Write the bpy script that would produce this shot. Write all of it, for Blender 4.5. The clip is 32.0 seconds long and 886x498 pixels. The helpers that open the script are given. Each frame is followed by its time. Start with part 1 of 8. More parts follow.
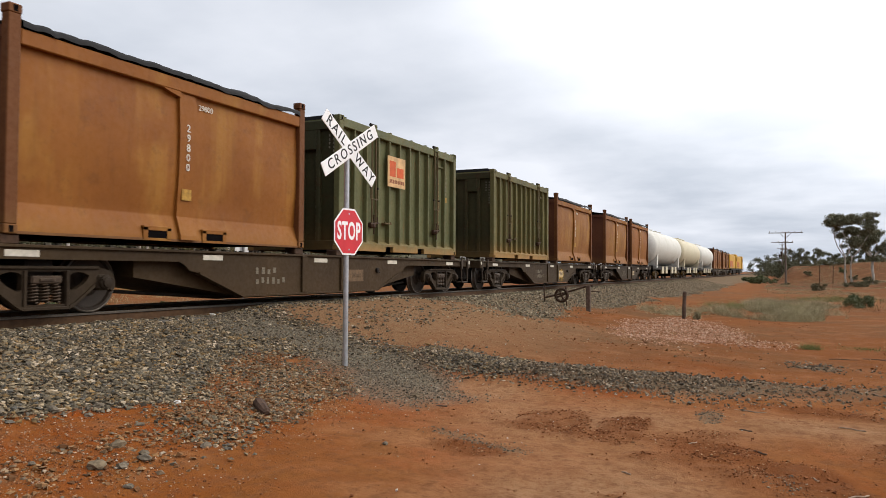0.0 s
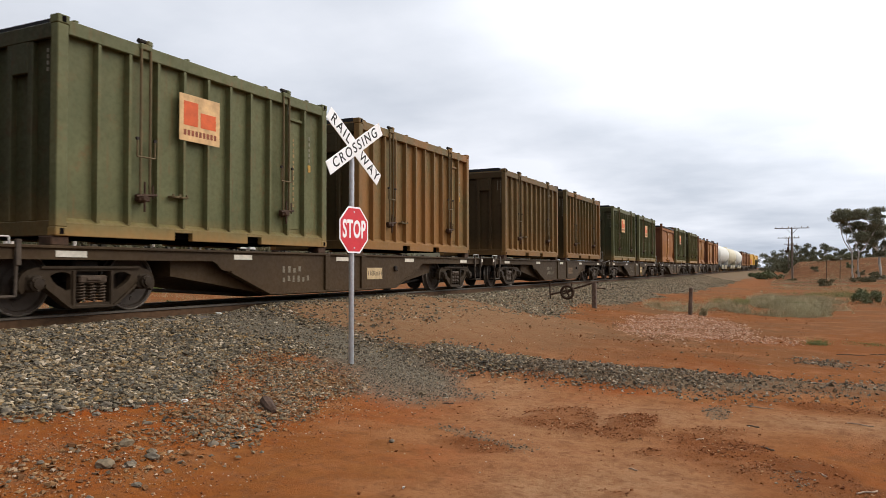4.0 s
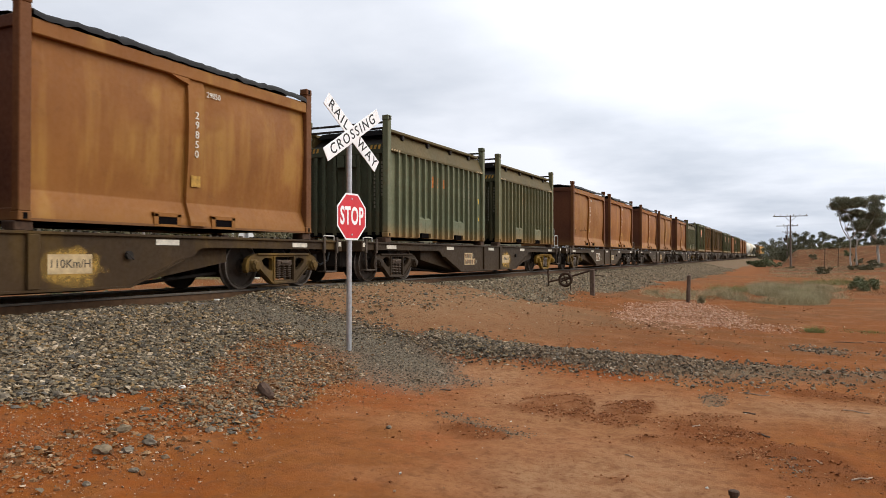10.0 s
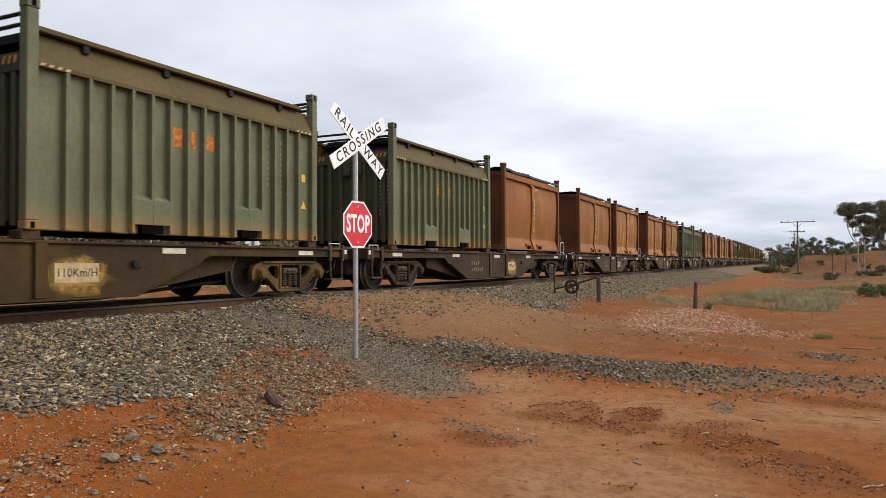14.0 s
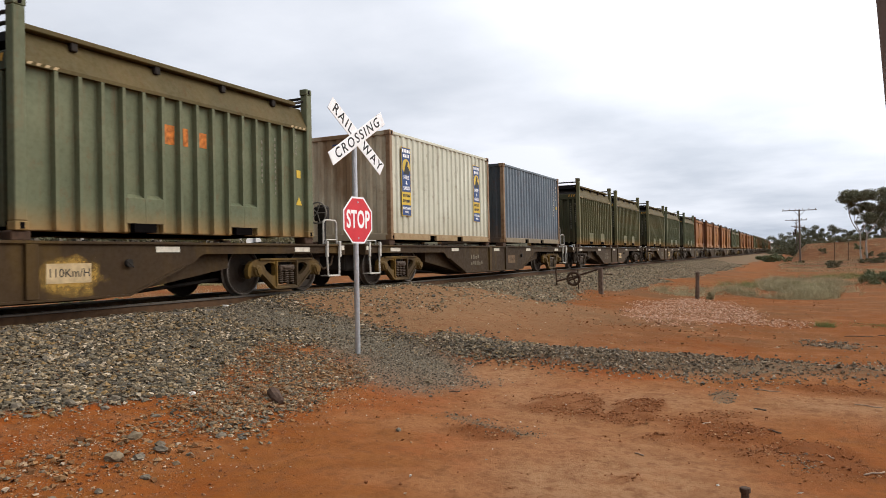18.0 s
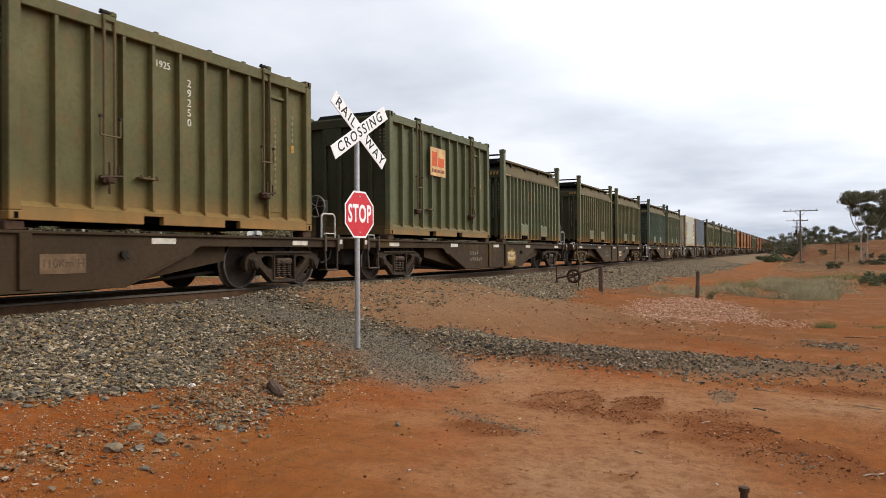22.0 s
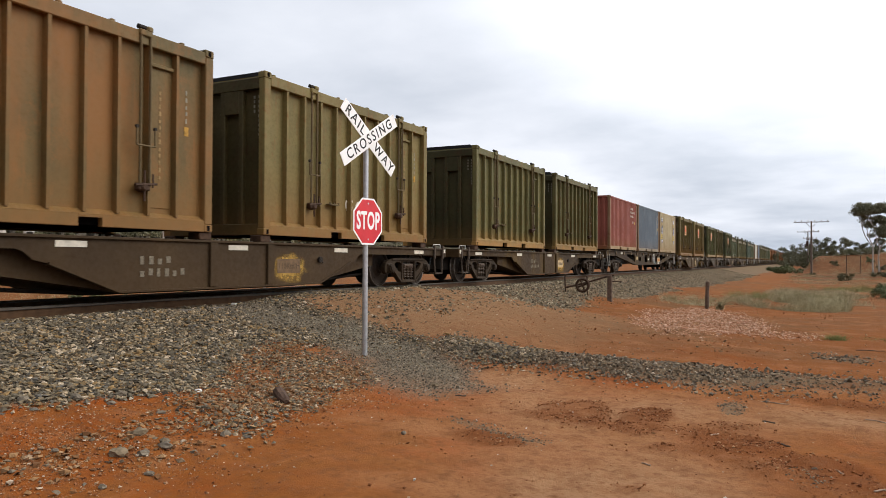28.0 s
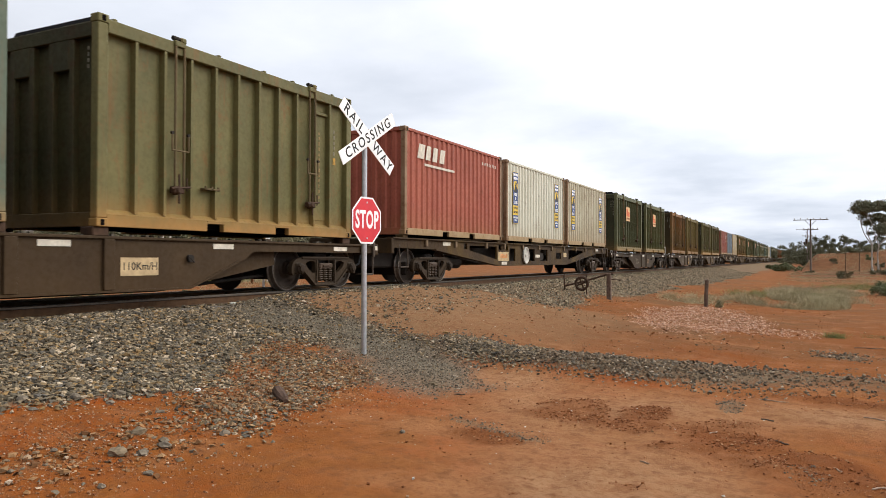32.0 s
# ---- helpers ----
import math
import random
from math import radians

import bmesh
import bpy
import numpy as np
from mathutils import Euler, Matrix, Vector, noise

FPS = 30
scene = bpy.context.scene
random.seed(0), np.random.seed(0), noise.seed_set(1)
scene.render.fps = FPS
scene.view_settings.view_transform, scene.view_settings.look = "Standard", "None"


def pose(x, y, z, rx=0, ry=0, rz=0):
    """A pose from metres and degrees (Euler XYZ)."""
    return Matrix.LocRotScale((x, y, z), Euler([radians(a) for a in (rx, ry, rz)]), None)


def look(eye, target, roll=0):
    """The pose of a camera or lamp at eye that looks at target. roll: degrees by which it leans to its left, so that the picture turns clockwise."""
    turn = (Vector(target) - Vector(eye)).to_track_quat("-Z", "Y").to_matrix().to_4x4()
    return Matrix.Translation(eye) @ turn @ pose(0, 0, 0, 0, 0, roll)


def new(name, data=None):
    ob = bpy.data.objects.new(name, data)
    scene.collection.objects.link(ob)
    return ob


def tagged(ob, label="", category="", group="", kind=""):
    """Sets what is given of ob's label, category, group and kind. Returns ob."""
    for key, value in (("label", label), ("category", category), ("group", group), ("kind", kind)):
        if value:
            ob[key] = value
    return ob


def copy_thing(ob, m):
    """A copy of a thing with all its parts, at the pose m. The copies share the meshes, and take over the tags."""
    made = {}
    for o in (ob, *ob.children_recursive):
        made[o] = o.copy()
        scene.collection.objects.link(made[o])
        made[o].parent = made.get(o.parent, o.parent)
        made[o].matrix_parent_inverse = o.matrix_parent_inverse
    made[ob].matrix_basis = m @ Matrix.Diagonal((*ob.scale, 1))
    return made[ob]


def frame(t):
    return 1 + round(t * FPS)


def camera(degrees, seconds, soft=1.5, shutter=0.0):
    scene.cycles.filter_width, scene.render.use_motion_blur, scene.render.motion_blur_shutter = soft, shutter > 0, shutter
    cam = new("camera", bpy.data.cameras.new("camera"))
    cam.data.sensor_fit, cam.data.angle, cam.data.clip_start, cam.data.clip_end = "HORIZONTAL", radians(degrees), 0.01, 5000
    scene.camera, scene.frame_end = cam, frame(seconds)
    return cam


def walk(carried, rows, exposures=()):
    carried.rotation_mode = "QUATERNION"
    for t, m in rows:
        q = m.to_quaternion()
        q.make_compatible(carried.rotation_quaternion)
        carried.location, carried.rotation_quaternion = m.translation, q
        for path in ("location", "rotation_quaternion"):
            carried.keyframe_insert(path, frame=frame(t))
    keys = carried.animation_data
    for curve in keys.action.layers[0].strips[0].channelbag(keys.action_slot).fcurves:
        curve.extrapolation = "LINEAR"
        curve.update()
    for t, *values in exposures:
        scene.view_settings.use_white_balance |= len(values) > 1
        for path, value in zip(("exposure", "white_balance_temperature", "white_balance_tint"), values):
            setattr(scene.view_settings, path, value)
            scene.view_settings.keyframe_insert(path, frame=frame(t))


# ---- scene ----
# ---- camera ----
cam = camera(62.875, 32.0, soft=0.8, shutter=0.06)
CAM_X, CAM_Z = 9.761, 0.620

def held(t, yaw, pitch, roll, dx, dy, dz):
    """A row of the hand-held camera: heading off the track, tilt and lean in degrees, sway in metres."""
    a, b = radians(yaw), radians(pitch)
    eye = Vector((CAM_X + dx, dy, CAM_Z + dz))
    way = Vector((math.sin(a) * math.cos(b), math.cos(a) * math.cos(b), math.sin(b)))
    return (t, look(eye, eye + way, roll))

walk(cam, [
    held(0, -25.186, 1.683, 0.269, -0.008, -0.019, 0.004),
    held(0.5, -25.283, 1.804, 0.224, -0.008, -0.020, 0.003),
    held(1, -25.356, 1.796, 0.224, -0.009, -0.017, 0.005),
    held(1.5, -25.389, 1.826, 0.038, -0.006, -0.017, 0.003),
    held(2, -25.420, 1.641, 0.049, -0.002, -0.015, -0.000),
    held(2.5, -25.471, 1.637, -0.073, -0.006, -0.014, -0.002),
    held(3, -25.528, 1.625, -0.040, -0.008, -0.018, -0.002),
    held(3.5, -25.607, 1.621, -0.093, -0.007, -0.019, 0.001),
    held(5.5, -25.472, 0.606, 0.025, -0.014, -0.010, 0.002),
    held(6, -25.419, 0.326, 0.069, -0.009, -0.005, 0.002),
    held(6.5, -25.409, 0.244, -0.098, -0.006, -0.004, -0.003),
    held(7, -25.410, 0.299, -0.101, -0.005, -0.005, -0.001),
    held(7.5, -25.436, 0.343, -0.011, -0.003, -0.008, 0.005),
    held(8, -25.512, 0.404, 0.017, -0.001, -0.009, 0.003),
    held(8.5, -25.562, 0.453, 0.168, -0.005, -0.010, -0.001),
    held(9, -25.589, 0.490, 0.188, -0.015, 0.000, -0.004),
    held(9.5, -25.559, 0.488, 0.083, -0.007, -0.001, 0.002),
    held(10, -25.507, 0.500, 0.012, -0.003, -0.002, -0.003),
    held(10.5, -25.525, 0.496, -0.030, -0.010, 0.001, 0.002),
    held(11, -25.571, 0.487, 0.083, -0.005, 0.000, 0.002),
    held(11.5, -25.633, 0.544, 0.081, -0.007, -0.002, -0.004),
    held(12, -25.710, 0.594, 0.152, -0.014, -0.002, -0.004),
    held(12.5, -25.883, 0.648, -0.060, -0.005, -0.003, 0.005),
    held(13, -25.919, 0.937, 0.029, -0.011, -0.007, 0.004),
    held(13.5, -25.990, 1.093, -0.013, -0.008, -0.006, 0.000),
    held(14, -25.967, 1.079, -0.214, -0.007, -0.005, -0.002),
    held(14.5, -26.007, 1.042, -0.187, -0.011, -0.009, -0.003),
    held(16.5, -26.263, 0.656, -0.397, -0.001, -0.001, -0.001),
    held(17, -26.359, 0.550, -0.447, 0.006, -0.001, 0.002),
    held(17.5, -26.258, 0.482, -0.729, 0.009, 0.004, -0.002),
    held(18, -26.118, 0.614, -1.131, 0.014, -0.002, 0.001),
    held(18.5, -26.121, 0.732, -0.911, 0.022, -0.008, -0.000),
    held(19, -26.226, 0.774, -0.744, 0.016, -0.006, -0.005),
    held(19.5, -26.332, 0.724, -0.982, 0.010, -0.005, 0.003),
    held(20, -26.274, 0.709, -0.787, 0.004, -0.007, 0.004),
    held(20.5, -26.258, 0.637, -0.642, 0.005, 0.000, 0.001),
    held(21, -26.202, 0.537, -0.329, -0.002, -0.001, -0.003),
    held(21.5, -26.173, 0.406, -0.365, -0.003, -0.001, -0.011),
    held(22, -26.146, 0.271, -0.339, -0.001, -0.001, -0.001),
    held(22.5, -26.174, 0.353, -0.192, 0.008, 0.004, -0.001),
    held(23, -26.139, 0.518, -0.281, 0.013, 0.010, -0.004),
    held(23.5, -26.128, 0.657, -0.523, 0.018, 0.014, -0.003),
    held(24, -26.064, 0.766, -0.360, 0.016, 0.008, 0.004),
    held(24.5, -26.100, 0.791, -0.079, 0.013, 0.006, 0.002),
    held(25, -26.246, 0.777, -0.047, 0.007, 0.013, 0.001),
    held(25.5, -26.372, 0.830, -0.305, 0.017, 0.006, 0.001),
    held(27.5, -26.878, 1.174, -0.117, -0.001, 0.011, 0.000),
    held(28, -26.836, 0.883, 0.244, -0.002, 0.020, 0.000),
    held(28.5, -26.801, 0.747, 0.161, -0.004, 0.021, -0.002),
    held(29, -26.809, 0.752, -0.072, 0.001, 0.025, -0.006),
    held(29.5, -26.784, 0.739, -0.168, 0.012, 0.024, 0.002),
    held(30, -26.707, 0.826, -0.185, 0.009, 0.024, 0.002),
    held(30.5, -26.710, 0.950, -0.281, 0.008, 0.025, -0.004),
    held(31, -26.735, 0.883, 0.060, 0.009, 0.020, 0.007),
    held(31.5, -26.770, 0.866, 0.042, 0.003, 0.022, 0.001),
    held(32, -26.790, 0.762, 0.130, 0.006, 0.021, 0.004),
], exposures=((0, -0.08), (3.5, -0.06), (6.5, 0.0), (30.8, 0.0), (31.4, 0.06), (32, 0.17)))

# ---- light: bright overcast, soft sun through the cloud from the open side of the track ----
world = bpy.data.worlds.new("overcast_sky")
scene.world = world
world.use_nodes = True
wn, wl = world.node_tree.nodes, world.node_tree.links
wn.clear()
w_out = wn.new("ShaderNodeOutputWorld")
w_bg = wn.new("ShaderNodeBackground")
w_bg.inputs["Strength"].default_value = 1.0
w_co = wn.new("ShaderNodeTexCoord")
w_sep = wn.new("ShaderNodeSeparateXYZ")
wl.new(w_co.outputs["Generated"], w_sep.inputs[0])
# cloud plane: direction divided by its height, so that clouds crowd towards the horizon
w_add = wn.new("ShaderNodeMath"); w_add.operation = "MAXIMUM"; w_add.inputs[1].default_value = 0.0
wl.new(w_sep.outputs["Z"], w_add.inputs[0])
w_add2 = wn.new("ShaderNodeMath"); w_add2.operation = "ADD"; w_add2.inputs[1].default_value = 0.15
wl.new(w_add.outputs[0], w_add2.inputs[0])
w_div = wn.new("ShaderNodeVectorMath"); w_div.operation = "DIVIDE"
wl.new(w_co.outputs["Generated"], w_div.inputs[0])
w_cmb = wn.new("ShaderNodeCombineXYZ")
for i in range(3):
    wl.new(w_add2.outputs[0], w_cmb.inputs[i])
wl.new(w_cmb.outputs[0], w_div.inputs[1])
w_n1 = wn.new("ShaderNodeTexNoise")
w_n1.inputs["Scale"].default_value, w_n1.inputs["Detail"].default_value, w_n1.inputs["Roughness"].default_value = 0.74, 7.0, 0.50
wl.new(w_div.outputs[0], w_n1.inputs["Vector"])
w_r1 = wn.new("ShaderNodeValToRGB")
e = w_r1.color_ramp.elements
e[0].position, e[0].color = 0.40, (0.48, 0.53, 0.60, 1)
e[1].position, e[1].color = 0.64, (0.93, 0.945, 0.98, 1)
wl.new(w_n1.outputs["Fac"], w_r1.inputs[0])
# the cloud is thinner high up and round the hidden sun
w_map = wn.new("ShaderNodeMapRange")
w_map.inputs["From Min"].default_value, w_map.inputs["From Max"].default_value = 0.02, 0.75
wl.new(w_sep.outputs["Z"], w_map.inputs["Value"])
w_mix = wn.new("ShaderNodeMixRGB")
w_mix.inputs[2].default_value = (0.96, 0.97, 0.995, 1)
wl.new(w_map.outputs[0], w_mix.inputs[0])
wl.new(w_r1.outputs[0], w_mix.inputs[1])
SUN_DIR = Vector((0.70, 0.58, 0.66)).normalized()
# thick cloud at the back, thin and white round the hidden sun
w_dot = wn.new("ShaderNodeVectorMath"); w_dot.operation = "DOT_PRODUCT"
w_dot.inputs[1].default_value = SUN_DIR
wl.new(w_co.outputs["Generated"], w_dot.inputs[0])
w_thick = wn.new("ShaderNodeMapRange")
w_thick.inputs["From Min"].default_value, w_thick.inputs["From Max"].default_value = -0.60, 0.02
wl.new(w_dot.outputs["Value"], w_thick.inputs["Value"])
w_tint = wn.new("ShaderNodeMixRGB"); w_tint.blend_type = "MULTIPLY"
w_tint.inputs[0].default_value = 1.0
wl.new(w_mix.outputs[0], w_tint.inputs[1])
w_blue = wn.new("ShaderNodeValToRGB")
e = w_blue.color_ramp.elements
e[0].color = (0.15, 0.165, 0.19, 1)
e[1].color = (0.98, 1.0, 1.05, 1)
wl.new(w_thick.outputs[0], w_blue.inputs[0])
wl.new(w_blue.outputs[0], w_tint.inputs[2])
w_glow = wn.new("ShaderNodeMapRange")
w_glow.interpolation_type = "SMOOTHSTEP"
w_glow.inputs["From Min"].default_value, w_glow.inputs["From Max"].default_value = 0.28, 0.85
w_glow.inputs["To Max"].default_value = 1.15
wl.new(w_dot.outputs["Value"], w_glow.inputs["Value"])
# the glow shows least through the cloud banks on the horizon
w_lift = wn.new("ShaderNodeMapRange")
w_lift.inputs["From Min"].default_value, w_lift.inputs["From Max"].default_value = 0.05, 0.30
w_lift.inputs["To Min"].default_value = 0.12
wl.new(w_sep.outputs["Z"], w_lift.inputs["Value"])
w_gl2 = wn.new("ShaderNodeMath"); w_gl2.operation = "MULTIPLY"
wl.new(w_glow.outputs[0], w_gl2.inputs[0])
wl.new(w_lift.outputs[0], w_gl2.inputs[1])
w_sum = wn.new("ShaderNodeMixRGB"); w_sum.blend_type = "ADD"
w_sum.inputs[0].default_value = 1.0
wl.new(w_tint.outputs[0], w_sum.inputs[1])
wl.new(w_gl2.outputs[0], w_sum.inputs[2])
wl.new(w_sum.outputs[0], w_bg.inputs["Color"])
wl.new(w_bg.outputs[0], w_out.inputs[0])

sun = bpy.data.lights.new("sun", "SUN")
sun.energy, sun.angle, sun.color = 1.8, radians(36), (1.0, 0.91, 0.78)
sun_ob = new("sun", sun)
sun_ob.matrix_world = look(SUN_DIR * 50, (0, 0, 0))

# ---- materials ----
def nodes(name):
    m = bpy.data.materials.new(name)
    m.use_nodes = True
    t = m.node_tree
    return m, t.nodes, t.links, t.nodes["Principled BSDF"]


def coords(n, l, scale=1.0, kind="Object", seed=0.0):
    c = n.new("ShaderNodeTexCoord")
    mp = n.new("ShaderNodeMapping")
    mp.inputs["Scale"].default_value = (scale,) * 3 if isinstance(scale, (int, float)) else scale
    mp.inputs["Location"].default_value = (seed * 7.3, seed * 3.1, seed * 5.7)
    l.new(c.outputs[kind], mp.inputs["Vector"])
    return mp.outputs[0]


def noise_fac(n, l, vec, scale, detail=4.0, rough=0.6):
    t = n.new("ShaderNodeTexNoise")
    t.inputs["Scale"].default_value, t.inputs["Detail"].default_value, t.inputs["Roughness"].default_value = scale, detail, rough
    l.new(vec, t.inputs["Vector"])
    return t.outputs["Fac"]


def ramp(n, l, fac, stops):
    r = n.new("ShaderNodeValToRGB")
    el = r.color_ramp.elements
    while len(el) < len(stops):
        el.new(0.5)
    for e_, (p_, c_) in zip(el, stops):
        e_.position, e_.color = p_, (*c_, 1) if len(c_) == 3 else c_
    l.new(fac, r.inputs[0])
    return r.outputs[0]


def mix(n, l, fac, a, b, mode="MIX"):
    m = n.new("ShaderNodeMixRGB")
    m.blend_type = mode
    for i, v in ((0, fac), (1, a), (2, b)):
        if isinstance(v, (int, float)):
            m.inputs[i].default_value = v
        elif isinstance(v, tuple):
            m.inputs[i].default_value = (*v, 1) if len(v) == 3 else v
        else:
            l.new(v, m.inputs[i])
    return m.outputs[0]


def math_node(n, l, op, a, b=0.0, clamp=False):
    m = n.new("ShaderNodeMath")
    m.operation, m.use_clamp = op, clamp
    for i, v in ((0, a), (1, b)):
        if isinstance(v, (int, float)):
            m.inputs[i].default_value = v
        else:
            l.new(v, m.inputs[i])
    return m.outputs[0]


def bump(n, l, bsdf, height, strength=0.3, dist=0.02):
    b = n.new("ShaderNodeBump")
    b.inputs["Strength"].default_value, b.inputs["Distance"].default_value = strength, dist
    l.new(height, b.inputs["Height"])
    l.new(b.outputs[0], bsdf.inputs["Normal"])


def plain(name, col, rough=0.6, metal=0.0, vary=0.25, scale=6.0, seed=0.0):
    """A surface of one colour with soft mottling and fine grain."""
    m, n, l, b = nodes(name)
    v = coords(n, l, 1.0, seed=seed)
    f1 = noise_fac(n, l, v, scale, 5)
    dark = tuple(c * (1 - vary) for c in col)
    lite = tuple(min(1, c * (1 + vary)) for c in col)
    l.new(ramp(n, l, f1, [(0.3, dark), (0.7, lite)]), b.inputs["Base Color"])
    b.inputs["Roughness"].default_value, b.inputs["Metallic"].default_value = rough, metal
    b.inputs["Specular IOR Level"].default_value = 0.25
    bump(n, l, b, noise_fac(n, l, v, scale * 9, 3), 0.15, 0.005)
    return m


M_RED_SIGN = plain("sign_red", (0.55, 0.03, 0.04), 0.4, vary=0.08)
M_WHITE_SIGN = plain("sign_white", (0.8, 0.8, 0.8), 0.4, vary=0.05)
M_BLACK = plain("letter_black", (0.015, 0.015, 0.015), 0.5)
M_GALV = plain("galvanised_steel", (0.45, 0.46, 0.47), 0.4, 0.7, 0.15, 20)
M_STEEL = plain("dark_steel", (0.016, 0.012, 0.009), 0.8, 0.0, 0.4, 5)
M_RAIL = plain("rusty_rail", (0.075, 0.039, 0.018), 0.85, 0.0, 0.3, 8)
M_RAILTOP = plain("worn_rail_head", (0.10, 0.085, 0.07), 0.5, 0.7, 0.2, 12)


def ground_material():
    m, n, l, b = nodes("red_dirt")
    v = coords(n, l, 1.0)
    at = n.new("ShaderNodeAttribute")
    at.attribute_name = "soil"
    sp = n.new("ShaderNodeSeparateColor")
    l.new(at.outputs["Color"], sp.inputs[0])
    a2 = n.new("ShaderNodeAttribute")
    a2.attribute_name = "soil_b"
    sp2 = n.new("ShaderNodeSeparateColor")
    l.new(a2.outputs["Color"], sp2.inputs[0])
    big = noise_fac(n, l, v, 0.33, 6, 0.62)
    mid = noise_fac(n, l, v, 2.3, 6, 0.65)
    fine = noise_fac(n, l, v, 26, 6, 0.75)
    grit = noise_fac(n, l, v, 120, 3, 0.7)
    c = ramp(n, l, big, [(0.30, (0.310, 0.072, 0.011)), (0.46, (0.380, 0.100, 0.018)), (0.58, (0.340, 0.120, 0.032)), (0.72, (0.380, 0.165, 0.060))])
    c = mix(n, l, ramp(n, l, mid, [(0.40, (0, 0, 0)), (0.62, (0.65,) * 3)]), c, (0.340, 0.145, 0.040))
    c = mix(n, l, math_node(n, l, "MULTIPLY", sp.outputs[1], 0.95), c, (0.455, 0.280, 0.158))
    c = mix(n, l, math_node(n, l, "MULTIPLY", sp.outputs[2], 0.75), c, (0.44, 0.25, 0.155))
    c = mix(n, l, math_node(n, l, "MULTIPLY", at.outputs["Alpha"], 0.80), c, (0.225, 0.085, 0.031))
    c = mix(n, l, math_node(n, l, "MULTIPLY", sp2.outputs[1], 0.85), c, mix(n, l, mid, (0.225, 0.085, 0.026), (0.300, 0.135, 0.050)))
    far = n.new("ShaderNodeAttribute")
    far.attribute_name = "soil_b"
    wide = noise_fac(n, l, v, 0.21, 8, 0.68)
    c = mix(n, l, math_node(n, l, "MULTIPLY", sp2.outputs[1], ramp(n, l, wide, [(0.44, (0, 0, 0)), (0.60, (0.75,) * 3)])), c, mix(n, l, mid, (0.130, 0.085, 0.045), (0.215, 0.150, 0.085)))
    c = mix(n, l, math_node(n, l, "MULTIPLY", far.outputs["Alpha"], 0.92), c, mix(n, l, wide, (0.098, 0.054, 0.027), (0.165, 0.089, 0.045)))
    c = mix(n, l, 1.0, c, (0.69, 0.62, 0.57), "MULTIPLY")
    c = mix(n, l, ramp(n, l, noise_fac(n, l, v, 5.5, 6, 0.7), [(0.40, (0.35,) * 3), (0.54, (0, 0, 0))]), c, (0.160, 0.056, 0.019))
    c = mix(n, l, ramp(n, l, noise_fac(n, l, v, 1.3, 5, 0.65), [(0.52, (0, 0, 0)), (0.66, (0.5,) * 3)]), c, (0.320, 0.150, 0.068))
    dirty = mix(n, l, mid, (0.112, 0.096, 0.068), (0.172, 0.130, 0.080))
    edge = math_node(n, l, "ADD", sp.outputs[0], math_node(n, l, "MULTIPLY", math_node(n, l, "SUBTRACT", fine, 0.5), 0.9))
    c = mix(n, l, ramp(n, l, edge, [(0.35, (0, 0, 0)), (0.75, (0.92,) * 3)]), c, dirty)
    c = mix(n, l, math_node(n, l, "MULTIPLY", sp2.outputs[2], 0.9), c, mix(n, l, mid, (0.240, 0.130, 0.062), (0.185, 0.132, 0.080)))
    c = mix(n, l, math_node(n, l, "MULTIPLY", sp2.outputs[0], 0.92), c, mix(n, l, fine, (0.105, 0.098, 0.078), (0.185, 0.168, 0.128)))
    c = mix(n, l, ramp(n, l, fine, [(0.34, (0.45,) * 3), (0.50, (0, 0, 0))]), c, (0.17, 0.055, 0.016), "MIX")
    c = mix(n, l, ramp(n, l, grit, [(0.66, (0, 0, 0)), (0.74, (0.45,) * 3)]), c, (0.30, 0.16, 0.09))
    l.new(c, b.inputs["Base Color"])
    b.inputs["Roughness"].default_value = 0.95
    b.inputs["Specular IOR Level"].default_value = 0.03
    lump = noise_fac(n, l, v, 9, 5, 0.7)
    c2 = mix(n, l, ramp(n, l, lump, [(0.36, (0.6,) * 3), (0.50, (0, 0, 0)), (0.60, (0, 0, 0)), (0.74, (0.3,) * 3)]), c, mix(n, l, lump, (0.085, 0.029, 0.010), (0.27, 0.122, 0.058)))
    c2 = mix(n, l, math_node(n, l, "MULTIPLY", sp2.outputs[0], 0.75), c2, mix(n, l, fine, (0.105, 0.094, 0.070), (0.200, 0.172, 0.124)))
    l.new(c2, b.inputs["Base Color"])
    h = mix(n, l, 0.4, mix(n, l, 0.5, lump, fine), grit)
    bump(n, l, b, h, 0.8, 0.05)
    return m


M_GROUND = ground_material()


def stone_material(name, stops):
    m, n, l, b = nodes(name)
    g = n.new("ShaderNodeNewGeometry")
    v = coords(n, l, 1.0)
    f = noise_fac(n, l, v, 60, 4, 0.7)
    c = ramp(n, l, g.outputs["Random Per Island"], stops)
    c = mix(n, l, ramp(n, l, f, [(0.38, (0.35,) * 3), (0.55, (0, 0, 0))]), c, (0.06, 0.040, 0.024))
    l.new(c, b.inputs["Base Color"])
    b.inputs["Roughness"].default_value = 0.9
    b.inputs["Specular IOR Level"].default_value = 0.08
    bump(n, l, b, f, 0.4, 0.01)
    return m


